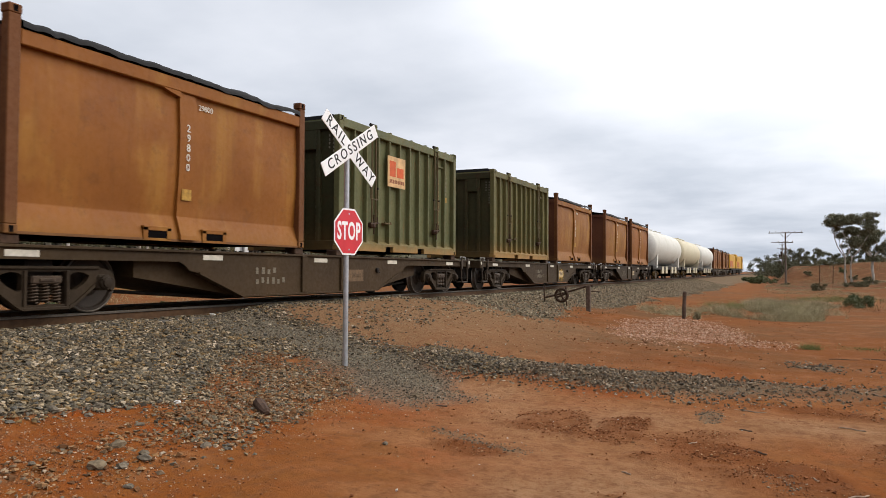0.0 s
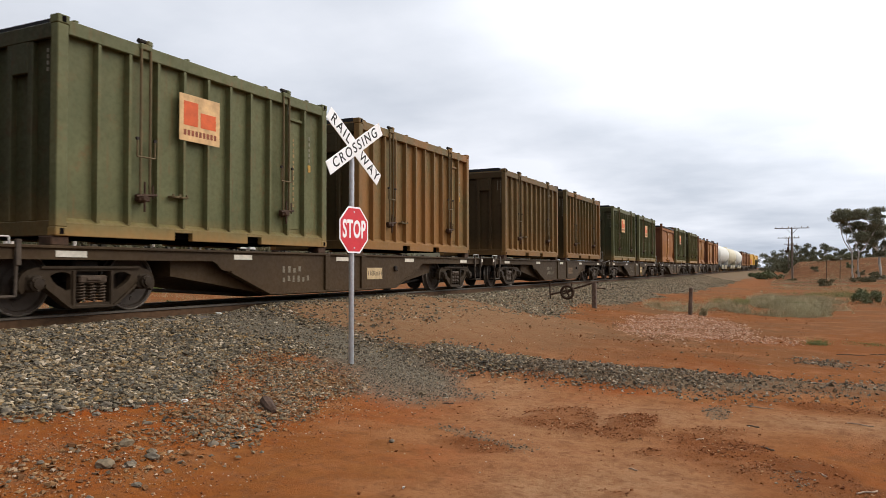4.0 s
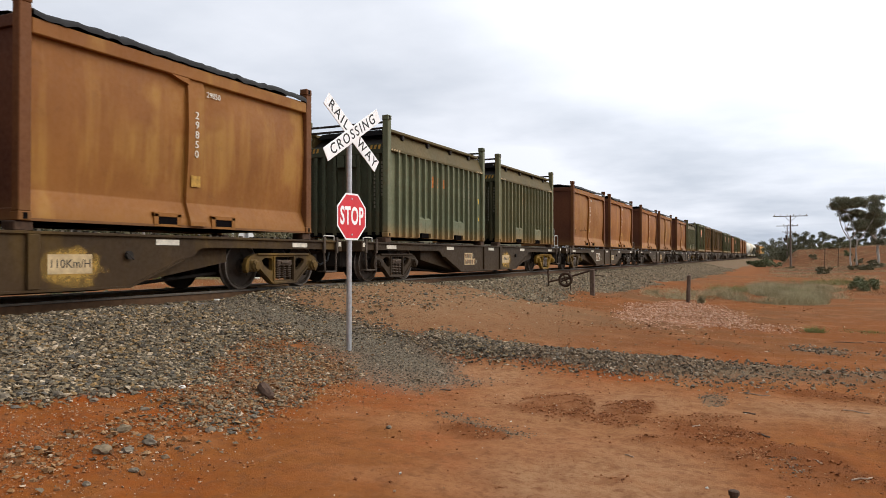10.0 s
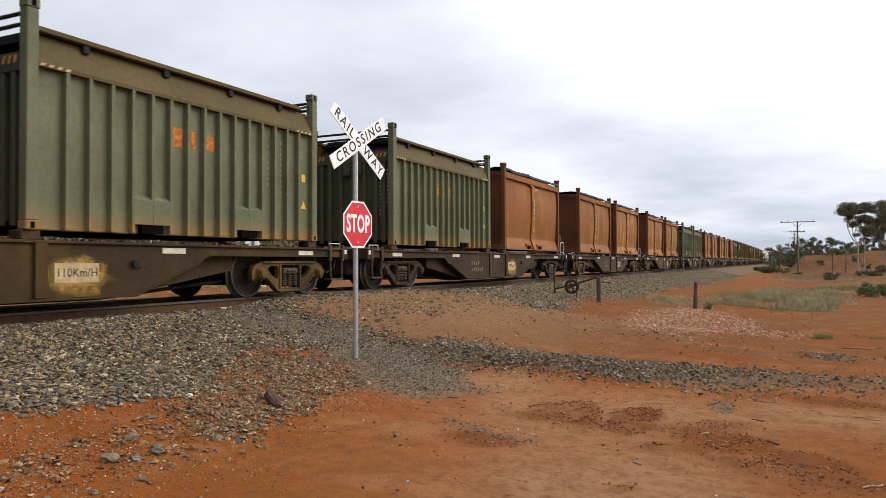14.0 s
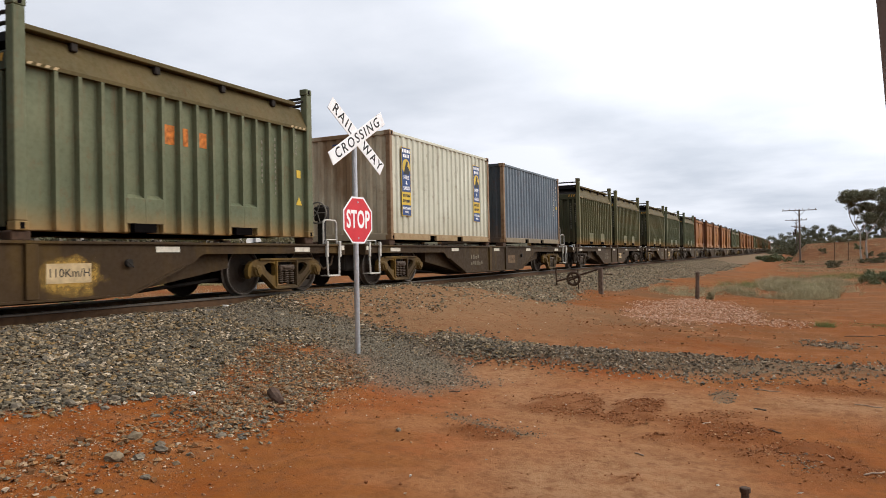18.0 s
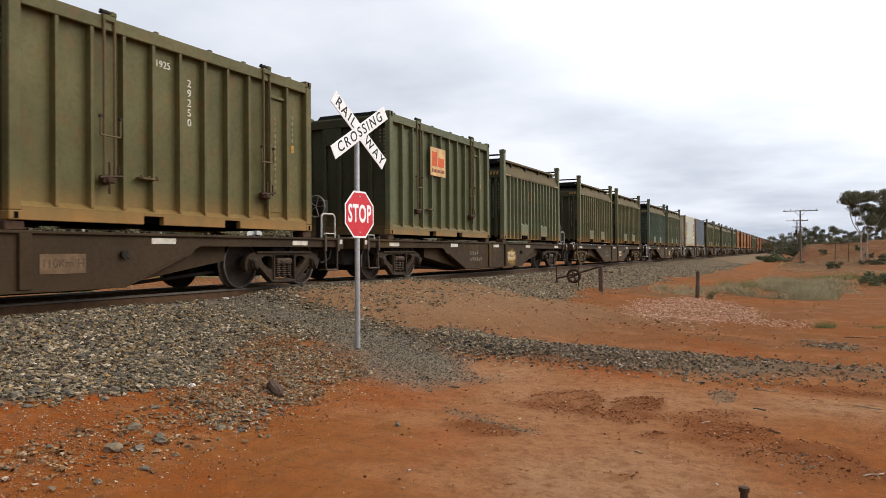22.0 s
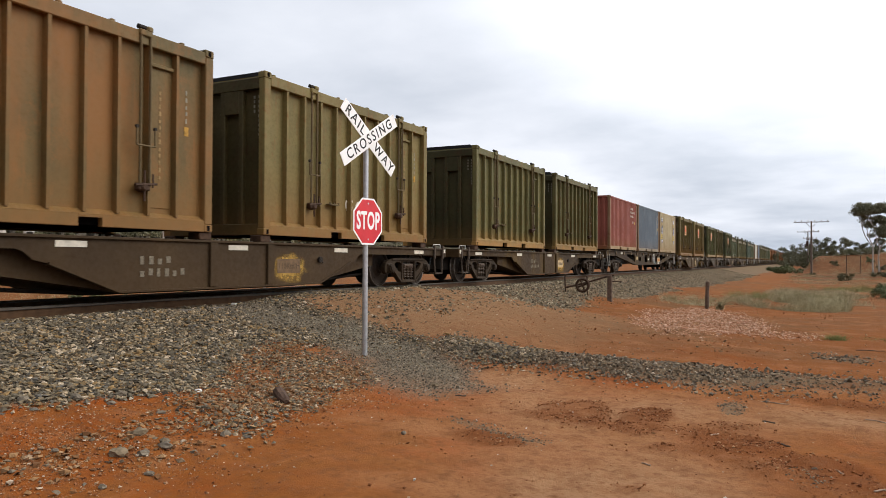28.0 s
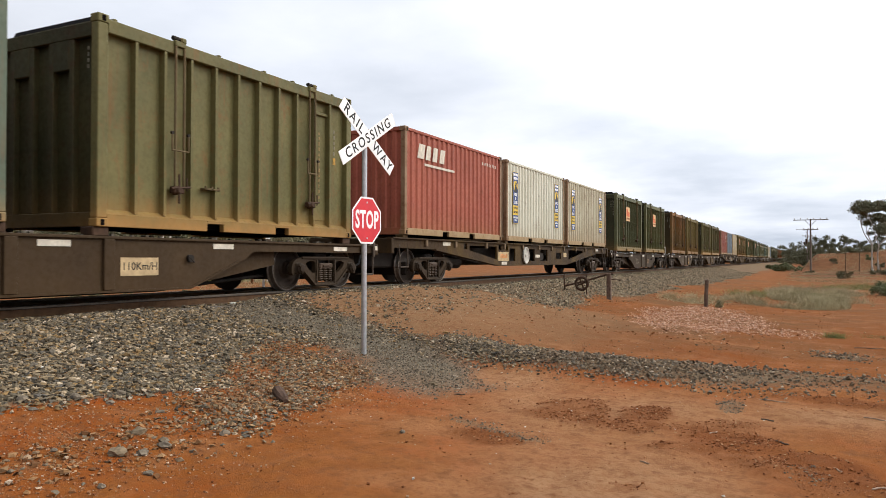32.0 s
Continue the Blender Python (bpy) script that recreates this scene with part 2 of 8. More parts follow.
M_STONE = stone_material("ballast_stone", [(0.0, (0.042, 0.034, 0.025)), (0.18, (0.097, 0.083, 0.059)), (0.36, (0.137, 0.110, 0.072)), (0.48, (0.247, 0.153, 0.064)), (0.58, (0.086, 0.082, 0.073)), (0.74, (0.173, 0.143, 0.099)), (0.90, (0.284, 0.212, 0.127)), (1.0, (0.462, 0.374, 0.272))])
M_FINESTONE = stone_material("grey_fines_stone", [(0.0, (0.068, 0.057, 0.043)), (0.3, (0.122, 0.102, 0.077)), (0.6, (0.170, 0.140, 0.102)), (0.85, (0.221, 0.163, 0.102)), (1.0, (0.309, 0.256, 0.193))])
M_STONEWARM = stone_material("dusty_stone", [(0.0, (0.11, 0.052, 0.024)), (0.25, (0.19, 0.088, 0.036)), (0.45, (0.190, 0.120, 0.064)), (0.62, (0.140, 0.118, 0.086)), (0.8, (0.27, 0.140, 0.058)), (0.95, (0.31, 0.20, 0.11)), (1.0, (0.46, 0.36, 0.26))])
M_ROADSTONE = stone_material("road_stone", [(0.0, (0.056, 0.041, 0.030)), (0.25, (0.122, 0.093, 0.062)), (0.5, (0.208, 0.144, 0.090)), (0.7, (0.126, 0.113, 0.092)), (0.9, (0.264, 0.196, 0.124)), (1.0, (0.385, 0.319, 0.241))])
M_FARSTONE = stone_material("dusty_ballast_stone", [(0.0, (0.060, 0.050, 0.034)), (0.25, (0.150, 0.124, 0.082)), (0.5, (0.250, 0.195, 0.122)), (0.7, (0.140, 0.128, 0.102)), (0.9, (0.33, 0.265, 0.17)), (1.0, (0.46, 0.39, 0.28))])
M_PEBBLE = stone_material("dirt_pebble", [(0.0, (0.12, 0.045, 0.02)), (0.4, (0.24, 0.09, 0.035)), (0.7, (0.30, 0.15, 0.07)), (0.9, (0.34, 0.22, 0.13)), (1.0, (0.50, 0.40, 0.30))])
M_CLOD = stone_material("dirt_clod", [(0.0, (0.13, 0.044, 0.017)), (0.5, (0.22, 0.078, 0.028)), (0.88, (0.29, 0.125, 0.052)), (1.0, (0.38, 0.24, 0.13))])
M_PINKSTONE = stone_material("pink_rubble", [(0.0, (0.34, 0.155, 0.085)), (0.5, (0.48, 0.270, 0.170)), (1.0, (0.60, 0.40, 0.29))])
M_CHIP = stone_material("white_chip", [(0.0, (0.42, 0.38, 0.33)), (1.0, (0.62, 0.60, 0.56))])
M_SLEEPER = plain("grey_sleeper", (0.10, 0.085, 0.07), 0.9, 0, 0.35, 6)
M_ROCK = plain("brown_grey_rock", (0.150, 0.112, 0.070), 0.9, 0, 0.35, 18)
M_ROCKBLUE = plain("blue_grey_rock", (0.150, 0.122, 0.088), 0.9, 0, 0.35, 18, 3)
M_ROCKDARK = plain("dark_brown_rock", (0.060, 0.034, 0.022), 0.9, 0, 0.35, 18, 5)
M_RISE = plain("scrubby_hillside", (0.050, 0.044, 0.024), 1.0, 0, 0.5, 0.25)

def paint(name, col, col2, rust, dust, seed, rough=0.55, streak=0.5, dust_h=0.9, dust_col=(0.265, 0.132, 0.036), rust_col=(0.12, 0.040, 0.011), stain=None, gain=0.80, grain=1.1, blotch=False, film_k=0.24, stain_k=0.8):
    """Weathered paint on steel: faded patches, rust streaks that run down, road dust that clings low."""
    m, n, l, b = nodes(name)
    v = coords(n, l, 1.0, seed=seed)
    big = noise_fac(n, l, v, 0.9, 4)
    c = ramp(n, l, big, [(0.32, col), (0.68, col2)])
    fine = noise_fac(n, l, v, 14, 5, 0.7)
    c = mix(n, l, math_node(n, l, "MULTIPLY", math_node(n, l, "SUBTRACT", fine, 0.45, True), grain), c, tuple(x * 0.5 for x in col))
    # streaks: stretched down the wall
    vs = coords(n, l, (5.0, 5.0, 0.45), seed=seed + 2)
    st = noise_fac(n, l, vs, 1.6, 5, 0.65)
    c = mix(n, l, ramp(n, l, st, [(0.56, (0, 0, 0)), (0.74, (rust * streak,) * 3)]), c, rust_col)
    if stain:
        vy = coords(n, l, (2.2, 2.2, 0.3), seed=seed + 5)
        s2 = noise_fac(n, l, vy, 0.9, 3, 0.6)
        where = ramp(n, l, noise_fac(n, l, v, 0.8, 3, 0.6), [(0.43, (0, 0, 0)), (0.55, (0.95,) * 3)])
        c = mix(n, l, math_node(n, l, "MULTIPLY", ramp(n, l, s2, [(0.47, (0, 0, 0)), (0.64, (stain_k,) * 3)]), where), c, stain)
    # broad bloom of rust where the paint has gone
    if blotch:
        c = mix(n, l, ramp(n, l, noise_fac(n, l, coords(n, l, (1, 1, 0.45), seed=seed + 8), 0.55, 5, 0.6), [(0.44, (0, 0, 0)), (0.60, (0.85,) * 3)]), c, rust_col)
    # rust patches
    rp = noise_fac(n, l, v, 3.2, 8, 0.75)
    c = mix(n, l, ramp(n, l, rp, [(0.60 - 0.1 * rust, (0, 0, 0)), (0.72, (rust,) * 3)]), c, rust_col)
    # dust low down
    co = n.new("ShaderNodeTexCoord")
    sp = n.new("ShaderNodeSeparateXYZ")
    l.new(co.outputs["Object"], sp.inputs[0])
    g = n.new("ShaderNodeMapRange")
    g.inputs["From Min"].default_value, g.inputs["From Max"].default_value = dust_h, 0.0
    l.new(sp.outputs["Z"], g.inputs["Value"])
    dn = noise_fac(n, l, v, 2.4, 5, 0.6)
    df = math_node(n, l, "MULTIPLY", math_node(n, l, "MULTIPLY", math_node(n, l, "POWER", g.outputs[0], 1.6), dust), math_node(n, l, "ADD", math_node(n, l, "MULTIPLY", dn, 1.5), 0.25), True)
    film = math_node(n, l, "MULTIPLY", math_node(n, l, "SUBTRACT", dn, 0.25, True), dust * film_k)
    c = mix(n, l, math_node(n, l, "MAXIMUM", df, film), c, dust_col)
    c = mix(n, l, 1.0, c, (gain,) * 3, "MULTIPLY")
    l.new(c, b.inputs["Base Color"])
    l.new(ramp(n, l, fine, [(0.3, (rough - 0.12,) * 3), (0.7, (rough + 0.2,) * 3)]), b.inputs["Roughness"])
    b.inputs["Specular IOR Level"].default_value = 0.2
    bump(n, l, b, mix(n, l, 0.7, fine, noise_fac(n, l, v, 1.7, 2)), 0.25, 0.012)
    return m


# each coat comes in three states of wear; the ends are rusty, with shade coloured in
GREEN_TONES = [
    ((0.052, 0.059, 0.024), (0.088, 0.092, 0.041), 0.40, 0.60),
    ((0.056, 0.056, 0.021), (0.097, 0.089, 0.034), 0.55, 0.70),
    ((0.053, 0.063, 0.030), (0.087, 0.096, 0.049), 0.30, 0.60),
    ((0.062, 0.051, 0.020), (0.108, 0.075, 0.028), 0.80, 0.70),
    ((0.078, 0.066, 0.024), (0.128, 0.101, 0.036), 0.60, 0.80),
    ((0.064, 0.044, 0.017), (0.104, 0.066, 0.025), 0.75, 0.65)]
GREENS = [[paint("green_paint_%d_%d" % (i, v), c1, c2, r, d, i * 1.7 + v * 13.3, rust_col=(0.165, 0.072, 0.020) if i == 3 else (0.13, 0.046, 0.012), blotch=i == 3, gain=1.25 + 0.1 * (v - 1), streak=0.8, dust_h=(0.45, 0.7, 0.45, 1.8, 1.6, 2.0)[i], dust_col=(0.265, 0.132, 0.036) if i < 3 else (0.150, 0.072, 0.020), film_k=0.16) for v in range(3)] for i, (c1, c2, r, d) in enumerate(GREEN_TONES)]
# 0.62 puts the shade of end faces turned from the sun into the colour
GREEN_ENDS_SHADED = [paint("green_end_paint_%d" % i, tuple(0.62 * q for q in c1), tuple(0.62 * q for q in c2), 0.7, 0.4, 3 + i * 2.1, rust_col=(0.07, 0.030, 0.012), gain=0.72, film_k=0.15) for i, (c1, c2, r, d) in enumerate(GREEN_TONES)]
TALL_TONES = [
    ((0.064, 0.078, 0.044), (0.110, 0.122, 0.071), 0.40, 0.60),
    ((0.062, 0.068, 0.034), (0.104, 0.103, 0.053), 0.55, 0.70),
    ((0.050, 0.073, 0.053), (0.082, 0.107, 0.077), 0.45, 0.60)]
TALLS = [[paint("faded_green_paint_%d_%d" % (i, v), c1, c2, r, d, 9 + i * 2.3 + v * 15.1, gain=1.34 + 0.1 * (v - 1), streak=0.8, dust_h=0.45, film_k=0.20) for v in range(3)] for i, (c1, c2, r, d) in enumerate(TALL_TONES)]
# hopper ends likewise: the coat at 0.60 stands in for their shade
TALL_ENDS_SHADED = [paint("faded_green_end_paint_%d" % i, tuple(0.60 * q for q in c1), tuple(0.60 * q for q in c2), 0.6, 0.15, 6 + i * 2.1, rust_col=(0.07, 0.030, 0.012), gain=0.85, film_k=0.15) for i, (c1, c2, r, d) in enumerate(TALL_TONES)]
ORANGES = [[paint("rust_orange_paint_%d_%d" % (i, v), c1, c2, r, d, 20 + i * 3.1 + v * 17.9, 0.6, 0.5, 0.5, (0.33, 0.165, 0.035), (0.10, 0.034, 0.010), st, 0.80 + 0.06 * (v - 1), 0.3, film_k=0.25, stain_k=(0.45, 0.25, 0.7)[v]) for v in range(3)] for i, (c1, c2, r, d, st) in enumerate([
    ((0.228, 0.076, 0.011), (0.298, 0.106, 0.017), 0.35, 0.35, (0.50, 0.26, 0.040)),
    ((0.225, 0.073, 0.010), (0.292, 0.104, 0.015), 0.45, 0.35, (0.54, 0.30, 0.055)),
    ((0.242, 0.088, 0.016), (0.305, 0.119, 0.023), 0.28, 0.30, (0.50, 0.28, 0.060))])]
M_CREAM = paint("cream_paint", (0.53, 0.52, 0.41), (0.63, 0.625, 0.515), 0.45, 0.28, 31, streak=0.6, dust_h=1.0, grain=0.5, gain=0.88)
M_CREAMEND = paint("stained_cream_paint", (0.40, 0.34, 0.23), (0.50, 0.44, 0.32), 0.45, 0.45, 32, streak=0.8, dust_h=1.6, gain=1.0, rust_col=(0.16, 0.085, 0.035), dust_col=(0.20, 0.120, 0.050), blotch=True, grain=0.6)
M_YELLOWCREAM = paint("yellowed_cream_paint", (0.46, 0.38, 0.22), (0.58, 0.49, 0.31), 0.6, 0.5, 43, streak=0.7, dust_h=1.4, grain=0.6)
M_RUSTPOST = paint("rusty_post_paint", (0.24, 0.14, 0.075), (0.34, 0.24, 0.15), 0.95, 0.4, 45)
M_SILLGREY = paint("grey_sill_paint", (0.20, 0.185, 0.135), (0.30, 0.275, 0.20), 0.6, 0.3, 48)
M_SILLTAN = paint("dusty_sill_paint", (0.34, 0.25, 0.13), (0.46, 0.36, 0.22), 0.7, 0.3, 47)
M_GREYBLUE = paint("grey_blue_paint", (0.110, 0.142, 0.175), (0.165, 0.205, 0.240), 0.35, 0.30, 33, streak=0.4, grain=0.7)
# end wall in a much darker blue than the sides
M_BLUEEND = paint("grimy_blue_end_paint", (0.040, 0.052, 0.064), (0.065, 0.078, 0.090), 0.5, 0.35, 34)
M_BRICKRED = paint("brick_red_paint", (0.33, 0.085, 0.055), (0.42, 0.12, 0.075), 0.5, 0.4, 35)
M_MAROON = paint("maroon_paint", (0.25, 0.070, 0.050), (0.32, 0.098, 0.070), 0.4, 0.5, 37, dust_h=0.8)
M_TANK = paint("white_tank_paint", (0.66, 0.64, 0.56), (0.76, 0.74, 0.68), 0.15, 0.1, 39)
M_TANK2 = paint("cream_tank_paint", (0.62, 0.55, 0.38), (0.70, 0.63, 0.45), 0.2, 0.2, 40)
M_LOCO = paint("yellow_loco_paint", (0.62, 0.33, 0.03), (0.68, 0.38, 0.04), 0.1, 0.2, 41)
M_LOCO2 = paint("orange_loco_paint", (0.55, 0.14, 0.03), (0.6, 0.17, 0.04), 0.1, 0.2, 42)
WAGONS = [[paint("wagon_paint_%d_%d" % (i, v), c1, c2, r, 0.6, 50 + i * 2.9 + v * 11.7, 0.7, 0.6, 1.4, (0.150, 0.080, 0.028), (0.085, 0.034, 0.012), st, 0.32 + 0.05 * (v - 1), film_k=0.30) for v in range(3)] for i, (c1, c2, r, st) in enumerate([
    ((0.069, 0.041, 0.017), (0.138, 0.083, 0.034), 0.5, None),
    ((0.077, 0.043, 0.015), (0.154, 0.087, 0.028), 0.6, (0.28, 0.16, 0.025))])]
BOGIES = [paint("bogie_casting_%d" % i, c1, c2, 0.5, 0.5, 60 + i, 0.7, 0.6, 1.2, (0.095, 0.058, 0.029), (0.050, 0.023, 0.010), st, (0.34, 0.55, 0.60)[i], film_k=0.36) for i, (c1, c2, st) in enumerate([
    ((0.050, 0.031, 0.015), (0.125, 0.076, 0.034), None),
    ((0.075, 0.046, 0.016), (0.175, 0.108, 0.032), (0.34, 0.19, 0.02)),
    ((0.30, 0.165, 0.014), (0.42, 0.24, 0.022), None)])]
M_RIM = plain("bright_wheel_rim", (0.16, 0.14, 0.12), 0.45, 0.7, 0.3, 14)
M_TARP = plain("black_tarpaulin", (0.010, 0.010, 0.011), 0.75, 0, 0.4, 3)
M_DARK = plain("dark_interior", (0.006, 0.005, 0.005), 1.0)
M_DARK.node_tree.nodes["Principled BSDF"].inputs["Specular IOR Level"].default_value = 0.0
M_LABEL = plain("faded_white_label", (0.52, 0.48, 0.40), 0.7, 0, 0.25, 9)
M_LABELTAN = plain("faded_tan_label", (0.42, 0.31, 0.17), 0.7, 0, 0.3, 7)
M_SIGNCREAM = plain("faded_cream_sign", (0.52, 0.33, 0.155), 0.65, 0, 0.3, 5)
M_SIGNRED = plain("faded_red_print", (0.50, 0.085, 0.02), 0.6, 0, 0.2, 6)
M_ORANGEWORN = plain("worn_orange_stencil", (0.44, 0.135, 0.022), 0.7, 0, 0.5, 14)
M_SIGNORANGE = plain("orange_print", (0.62, 0.17, 0.02), 0.6, 0, 0.25, 8)
M_SIGNBLUE = plain("blue_print", (0.025, 0.055, 0.16), 0.5, 0, 0.15, 8)
M_SIGNYELLOW = plain("yellow_print", (0.56, 0.38, 0.04), 0.5, 0, 0.15, 8)
M_WHEEL = plain("dark_wheel_steel", (0.036, 0.026, 0.019), 0.6, 0.2, 0.35, 6)
M_SPRING = plain("oily_spring_steel", (0.060, 0.040, 0.026), 0.5, 0.3, 0.4, 14)
M_DEBRIS = plain("spilt_ore", (0.10, 0.085, 0.065), 0.9, 0, 0.5, 22)
M_GRAB = plain("pale_grab_iron", (0.42, 0.40, 0.36), 0.6, 0.1, 0.25, 15)
M_KHAKI = paint("dusty_khaki_paint", (0.080, 0.064, 0.023), (0.120, 0.086, 0.029), 0.45, 0.45, 73, 0.7, grain=0.7)
M_CODE = plain("worn_stencil", (0.20, 0.185, 0.14), 0.7, 0, 0.35, 9)
M_RUSTBROWN = paint("brown_end_paint", (0.085, 0.028, 0.014), (0.125, 0.043, 0.018), 0.5, 0.4, 71, 0.65, 0.5, 0.5, (0.30, 0.15, 0.045))
M_CODEDIM = plain("nearly_gone_stencil", (0.150, 0.128, 0.092), 0.8, 0, 0.4, 30)
M_CHALK = plain("chalk_mark", (0.62, 0.58, 0.50), 0.8, 0, 0.3, 25)
M_LOOP = plain("grey_hand_iron", (0.17, 0.155, 0.13), 0.6, 0.2, 0.3, 15)
M_OCHRE = plain("ochre_patch", (0.34, 0.19, 0.035), 0.7, 0, 0.4, 12)
M_ROD = paint("dusty_rod_paint", (0.105, 0.080, 0.038), (0.160, 0.115, 0.055), 0.4, 0.3, 77, 0.7)
M_POST = paint("brown_post_paint", (0.120, 0.042, 0.013), (0.175, 0.064, 0.018), 0.6, 0.4, 79, 0.65, 0.5, 0.5, (0.30, 0.15, 0.04))
M_SIGNDARK = plain("dark_red_print", (0.20, 0.05, 0.02), 0.6, 0, 0.3, 9)

# ---- mesh helpers ----
class Shape:
    """Collects verts and faces of one mesh."""

    def __init__(self):
        self.v, self.f = [], []

    def add(self, verts, faces):
        k = len(self.v)
        self.v += [tuple(p) for p in verts]
        self.f += [tuple(i + k for i in q) for q in faces]
        return self

    def box(self, x0, x1, y0, y1, z0, z1, c=0.0):
        """A box; c chamfers its edges."""
        if c <= 0:
            vs = [(x, y, z) for x in (x0, x1) for y in (y0, y1) for z in (z0, z1)]
            return self.add(vs, [(0, 1, 3, 2), (4, 6, 7, 5), (0, 4, 5, 1), (2, 3, 7, 6), (0, 2, 6, 4), (1, 5, 7, 3)])
        vs, ix = [], {}
        for sx in (0, 1):
            for sy in (0, 1):
                for sz in (0, 1):
                    for ax in range(3):
                        p = [(x0, x1)[sx], (y0, y1)[sy], (z0, z1)[sz]]
                        for k, s in enumerate((sx, sy, sz)):
                            if k != ax:
                                p[k] += c if s == 0 else -c
                        ix[sx, sy, sz, ax] = len(vs)
                        vs.append(p)
        fs = []
        for ax in range(3):
            o = [k for k in range(3) if k != ax]
            for s in (0, 1):
                loop = []
                for a, b in ((0, 0), (1, 0), (1, 1), (0, 1)):
                    key = [0, 0, 0]
                    key[ax], key[o[0]], key[o[1]] = s, a, b
                    loop.append(ix[(*key, ax)])
                fs.append(loop if (s == 1) == (ax != 1) else loop[::-1])
            for a in (0, 1):
                for b in (0, 1):
                    k0, k1 = [0, 0, 0], [0, 0, 0]
                    k0[o[0]] = k1[o[0]] = a
                    k0[o[1]] = k1[o[1]] = b
                    k0[ax], k1[ax] = 0, 1
                    fs.append((ix[(*k0, o[0])], ix[(*k1, o[0])], ix[(*k1, o[1])], ix[(*k0, o[1])]))
        for sx in (0, 1):
            for sy in (0, 1):
                for sz in (0, 1):
                    fs.append(tuple(ix[sx, sy, sz, a] for a in range(3)))
        return self.add(vs, fs)

    def prism(self, poly, x0, x1, axis="x"):
        """A polygon of (a, b) pairs drawn out from x0 to x1 along an axis; (a, b) are the other two axes in order."""
        n = len(poly)
        def put(t, a, b):
            return {"x": (t, a, b), "y": (a, t, b), "z": (a, b, t)}[axis]
        vs = [put(x0, a, b) for a, b in poly] + [put(x1, a, b) for a, b in poly]
        fs = [tuple(range(n))[::-1], tuple(range(n, 2 * n))] + [(i, (i + 1) % n, n + (i + 1) % n, n + i) for i in range(n)]
        return self.add(vs, fs)

    def rod(self, p, q, r, n=8, r2=None):
        """A round bar from p to q."""
        p, q = Vector(p), Vector(q)
        w = (q - p).normalized()
        u = w.orthogonal().normalized()
        s = w.cross(u)
        r2 = r if r2 is None else r2
        vs = []
        for c, rr in ((p, r), (q, r2)):
            for i in range(n):
                a = 2 * math.pi * i / n
                vs.append(c + (u * math.cos(a) + s * math.sin(a)) * rr)
        fs = [tuple(range(n))[::-1], tuple(range(n, 2 * n))] + [(i, (i + 1) % n, n + (i + 1) % n, n + i) for i in range(n)]
        return self.add(vs, fs)

    def bent(self, pts, r, n=6):
        for p, q in zip(pts, pts[1:]):
            self.rod(p, q, r, n)
        return self

    def lathe(self, prof, n=20, axis="x", c=(0, 0, 0)):
        """A profile of (along, radius) pairs turned round an axis through c."""
        vs, fs = [], []
        for t, r in prof:
            for i in range(n):
                a = 2 * math.pi * i / n
                u, w = r * math.cos(a), r * math.sin(a)
                o = {"x": (t, u, w), "y": (u, t, w), "z": (u, w, t)}[axis]
                vs.append((o[0] + c[0], o[1] + c[1], o[2] + c[2]))
        m = len(prof)
        for j in range(m - 1):
            for i in range(n):
                k = (i + 1) % n
                fs.append((j * n + i, j * n + k, (j + 1) * n + k, (j + 1) * n + i))
        fs += [tuple(range(n))[::-1], tuple(range((m - 1) * n, m * n))]
        return self.add(vs, fs)

    def ring(self, c, big, small, n=20, m=6, axis="x"):
        vs, fs = [], []
        for i in range(n):
            a = 2 * math.pi * i / n
            for j in range(m):
                b = 2 * math.pi * j / m
                rr, t = big + small * math.cos(b), small * math.sin(b)
                u, w = rr * math.cos(a), rr * math.sin(a)
                o = {"x": (t, u, w), "y": (u, t, w), "z": (u, w, t)}[axis]
                vs.append((o[0] + c[0], o[1] + c[1], o[2] + c[2]))
        for i in range(n):
            for j in range(m):
                fs.append((i * m + j, ((i + 1) % n) * m + j, ((i + 1) % n) * m + (j + 1) % m, i * m + (j + 1) % m))
        return self.add(vs, fs)

    def coil(self, c, big, small, pitch, turns, n=10, m=5):
        """A coil spring that climbs along z."""
        vs, fs, k = [], [], int(turns * n)
        for i in range(k + 1):
            a = 2 * math.pi * i / n
            for j in range(m):
                b = 2 * math.pi * j / m
                rr = big + small * math.cos(b)
                vs.append((c[0] + rr * math.cos(a), c[1] + rr * math.sin(a), c[2] + pitch * i / n + small * math.sin(b)))
        for i in range(k):
            for j in range(m):
                fs.append((i * m + j, (i + 1) * m + j, (i + 1) * m + (j + 1) % m, i * m + (j + 1) % m))
        return self.add(vs, fs)

    def mesh(self, name, mat, smooth=False):
        me = bpy.data.meshes.new(name)
        me.from_pydata(self.v, [], self.f)
        bm = bmesh.new()
        bm.from_mesh(me)
        bmesh.ops.remove_doubles(bm, verts=bm.verts, dist=2e-5)
        bmesh.ops.recalc_face_normals(bm, faces=bm.faces)
        bm.to_mesh(me)
        bm.free()
        if smooth:
            me.polygons.foreach_set("use_smooth", [True] * len(me.polygons))
        if mat:
            me.materials.append(mat)
        return me


def part(name, sh, mat, parent, label="", smooth=False, m=None):
    """One mesh object under a thing or a part."""
    ob = new(name, sh.mesh(name, mat, smooth))
    ob.parent = parent
    if m is not None:
        ob.matrix_basis = m
    if label:
        ob["label"] = label
    return ob


def again(src, parent, m):
    """The same mesh once more, as an object of its own."""
    ob = new(src.name.split(".")[0], src.data)
    ob.parent = parent
    ob.matrix_basis = m
    return ob


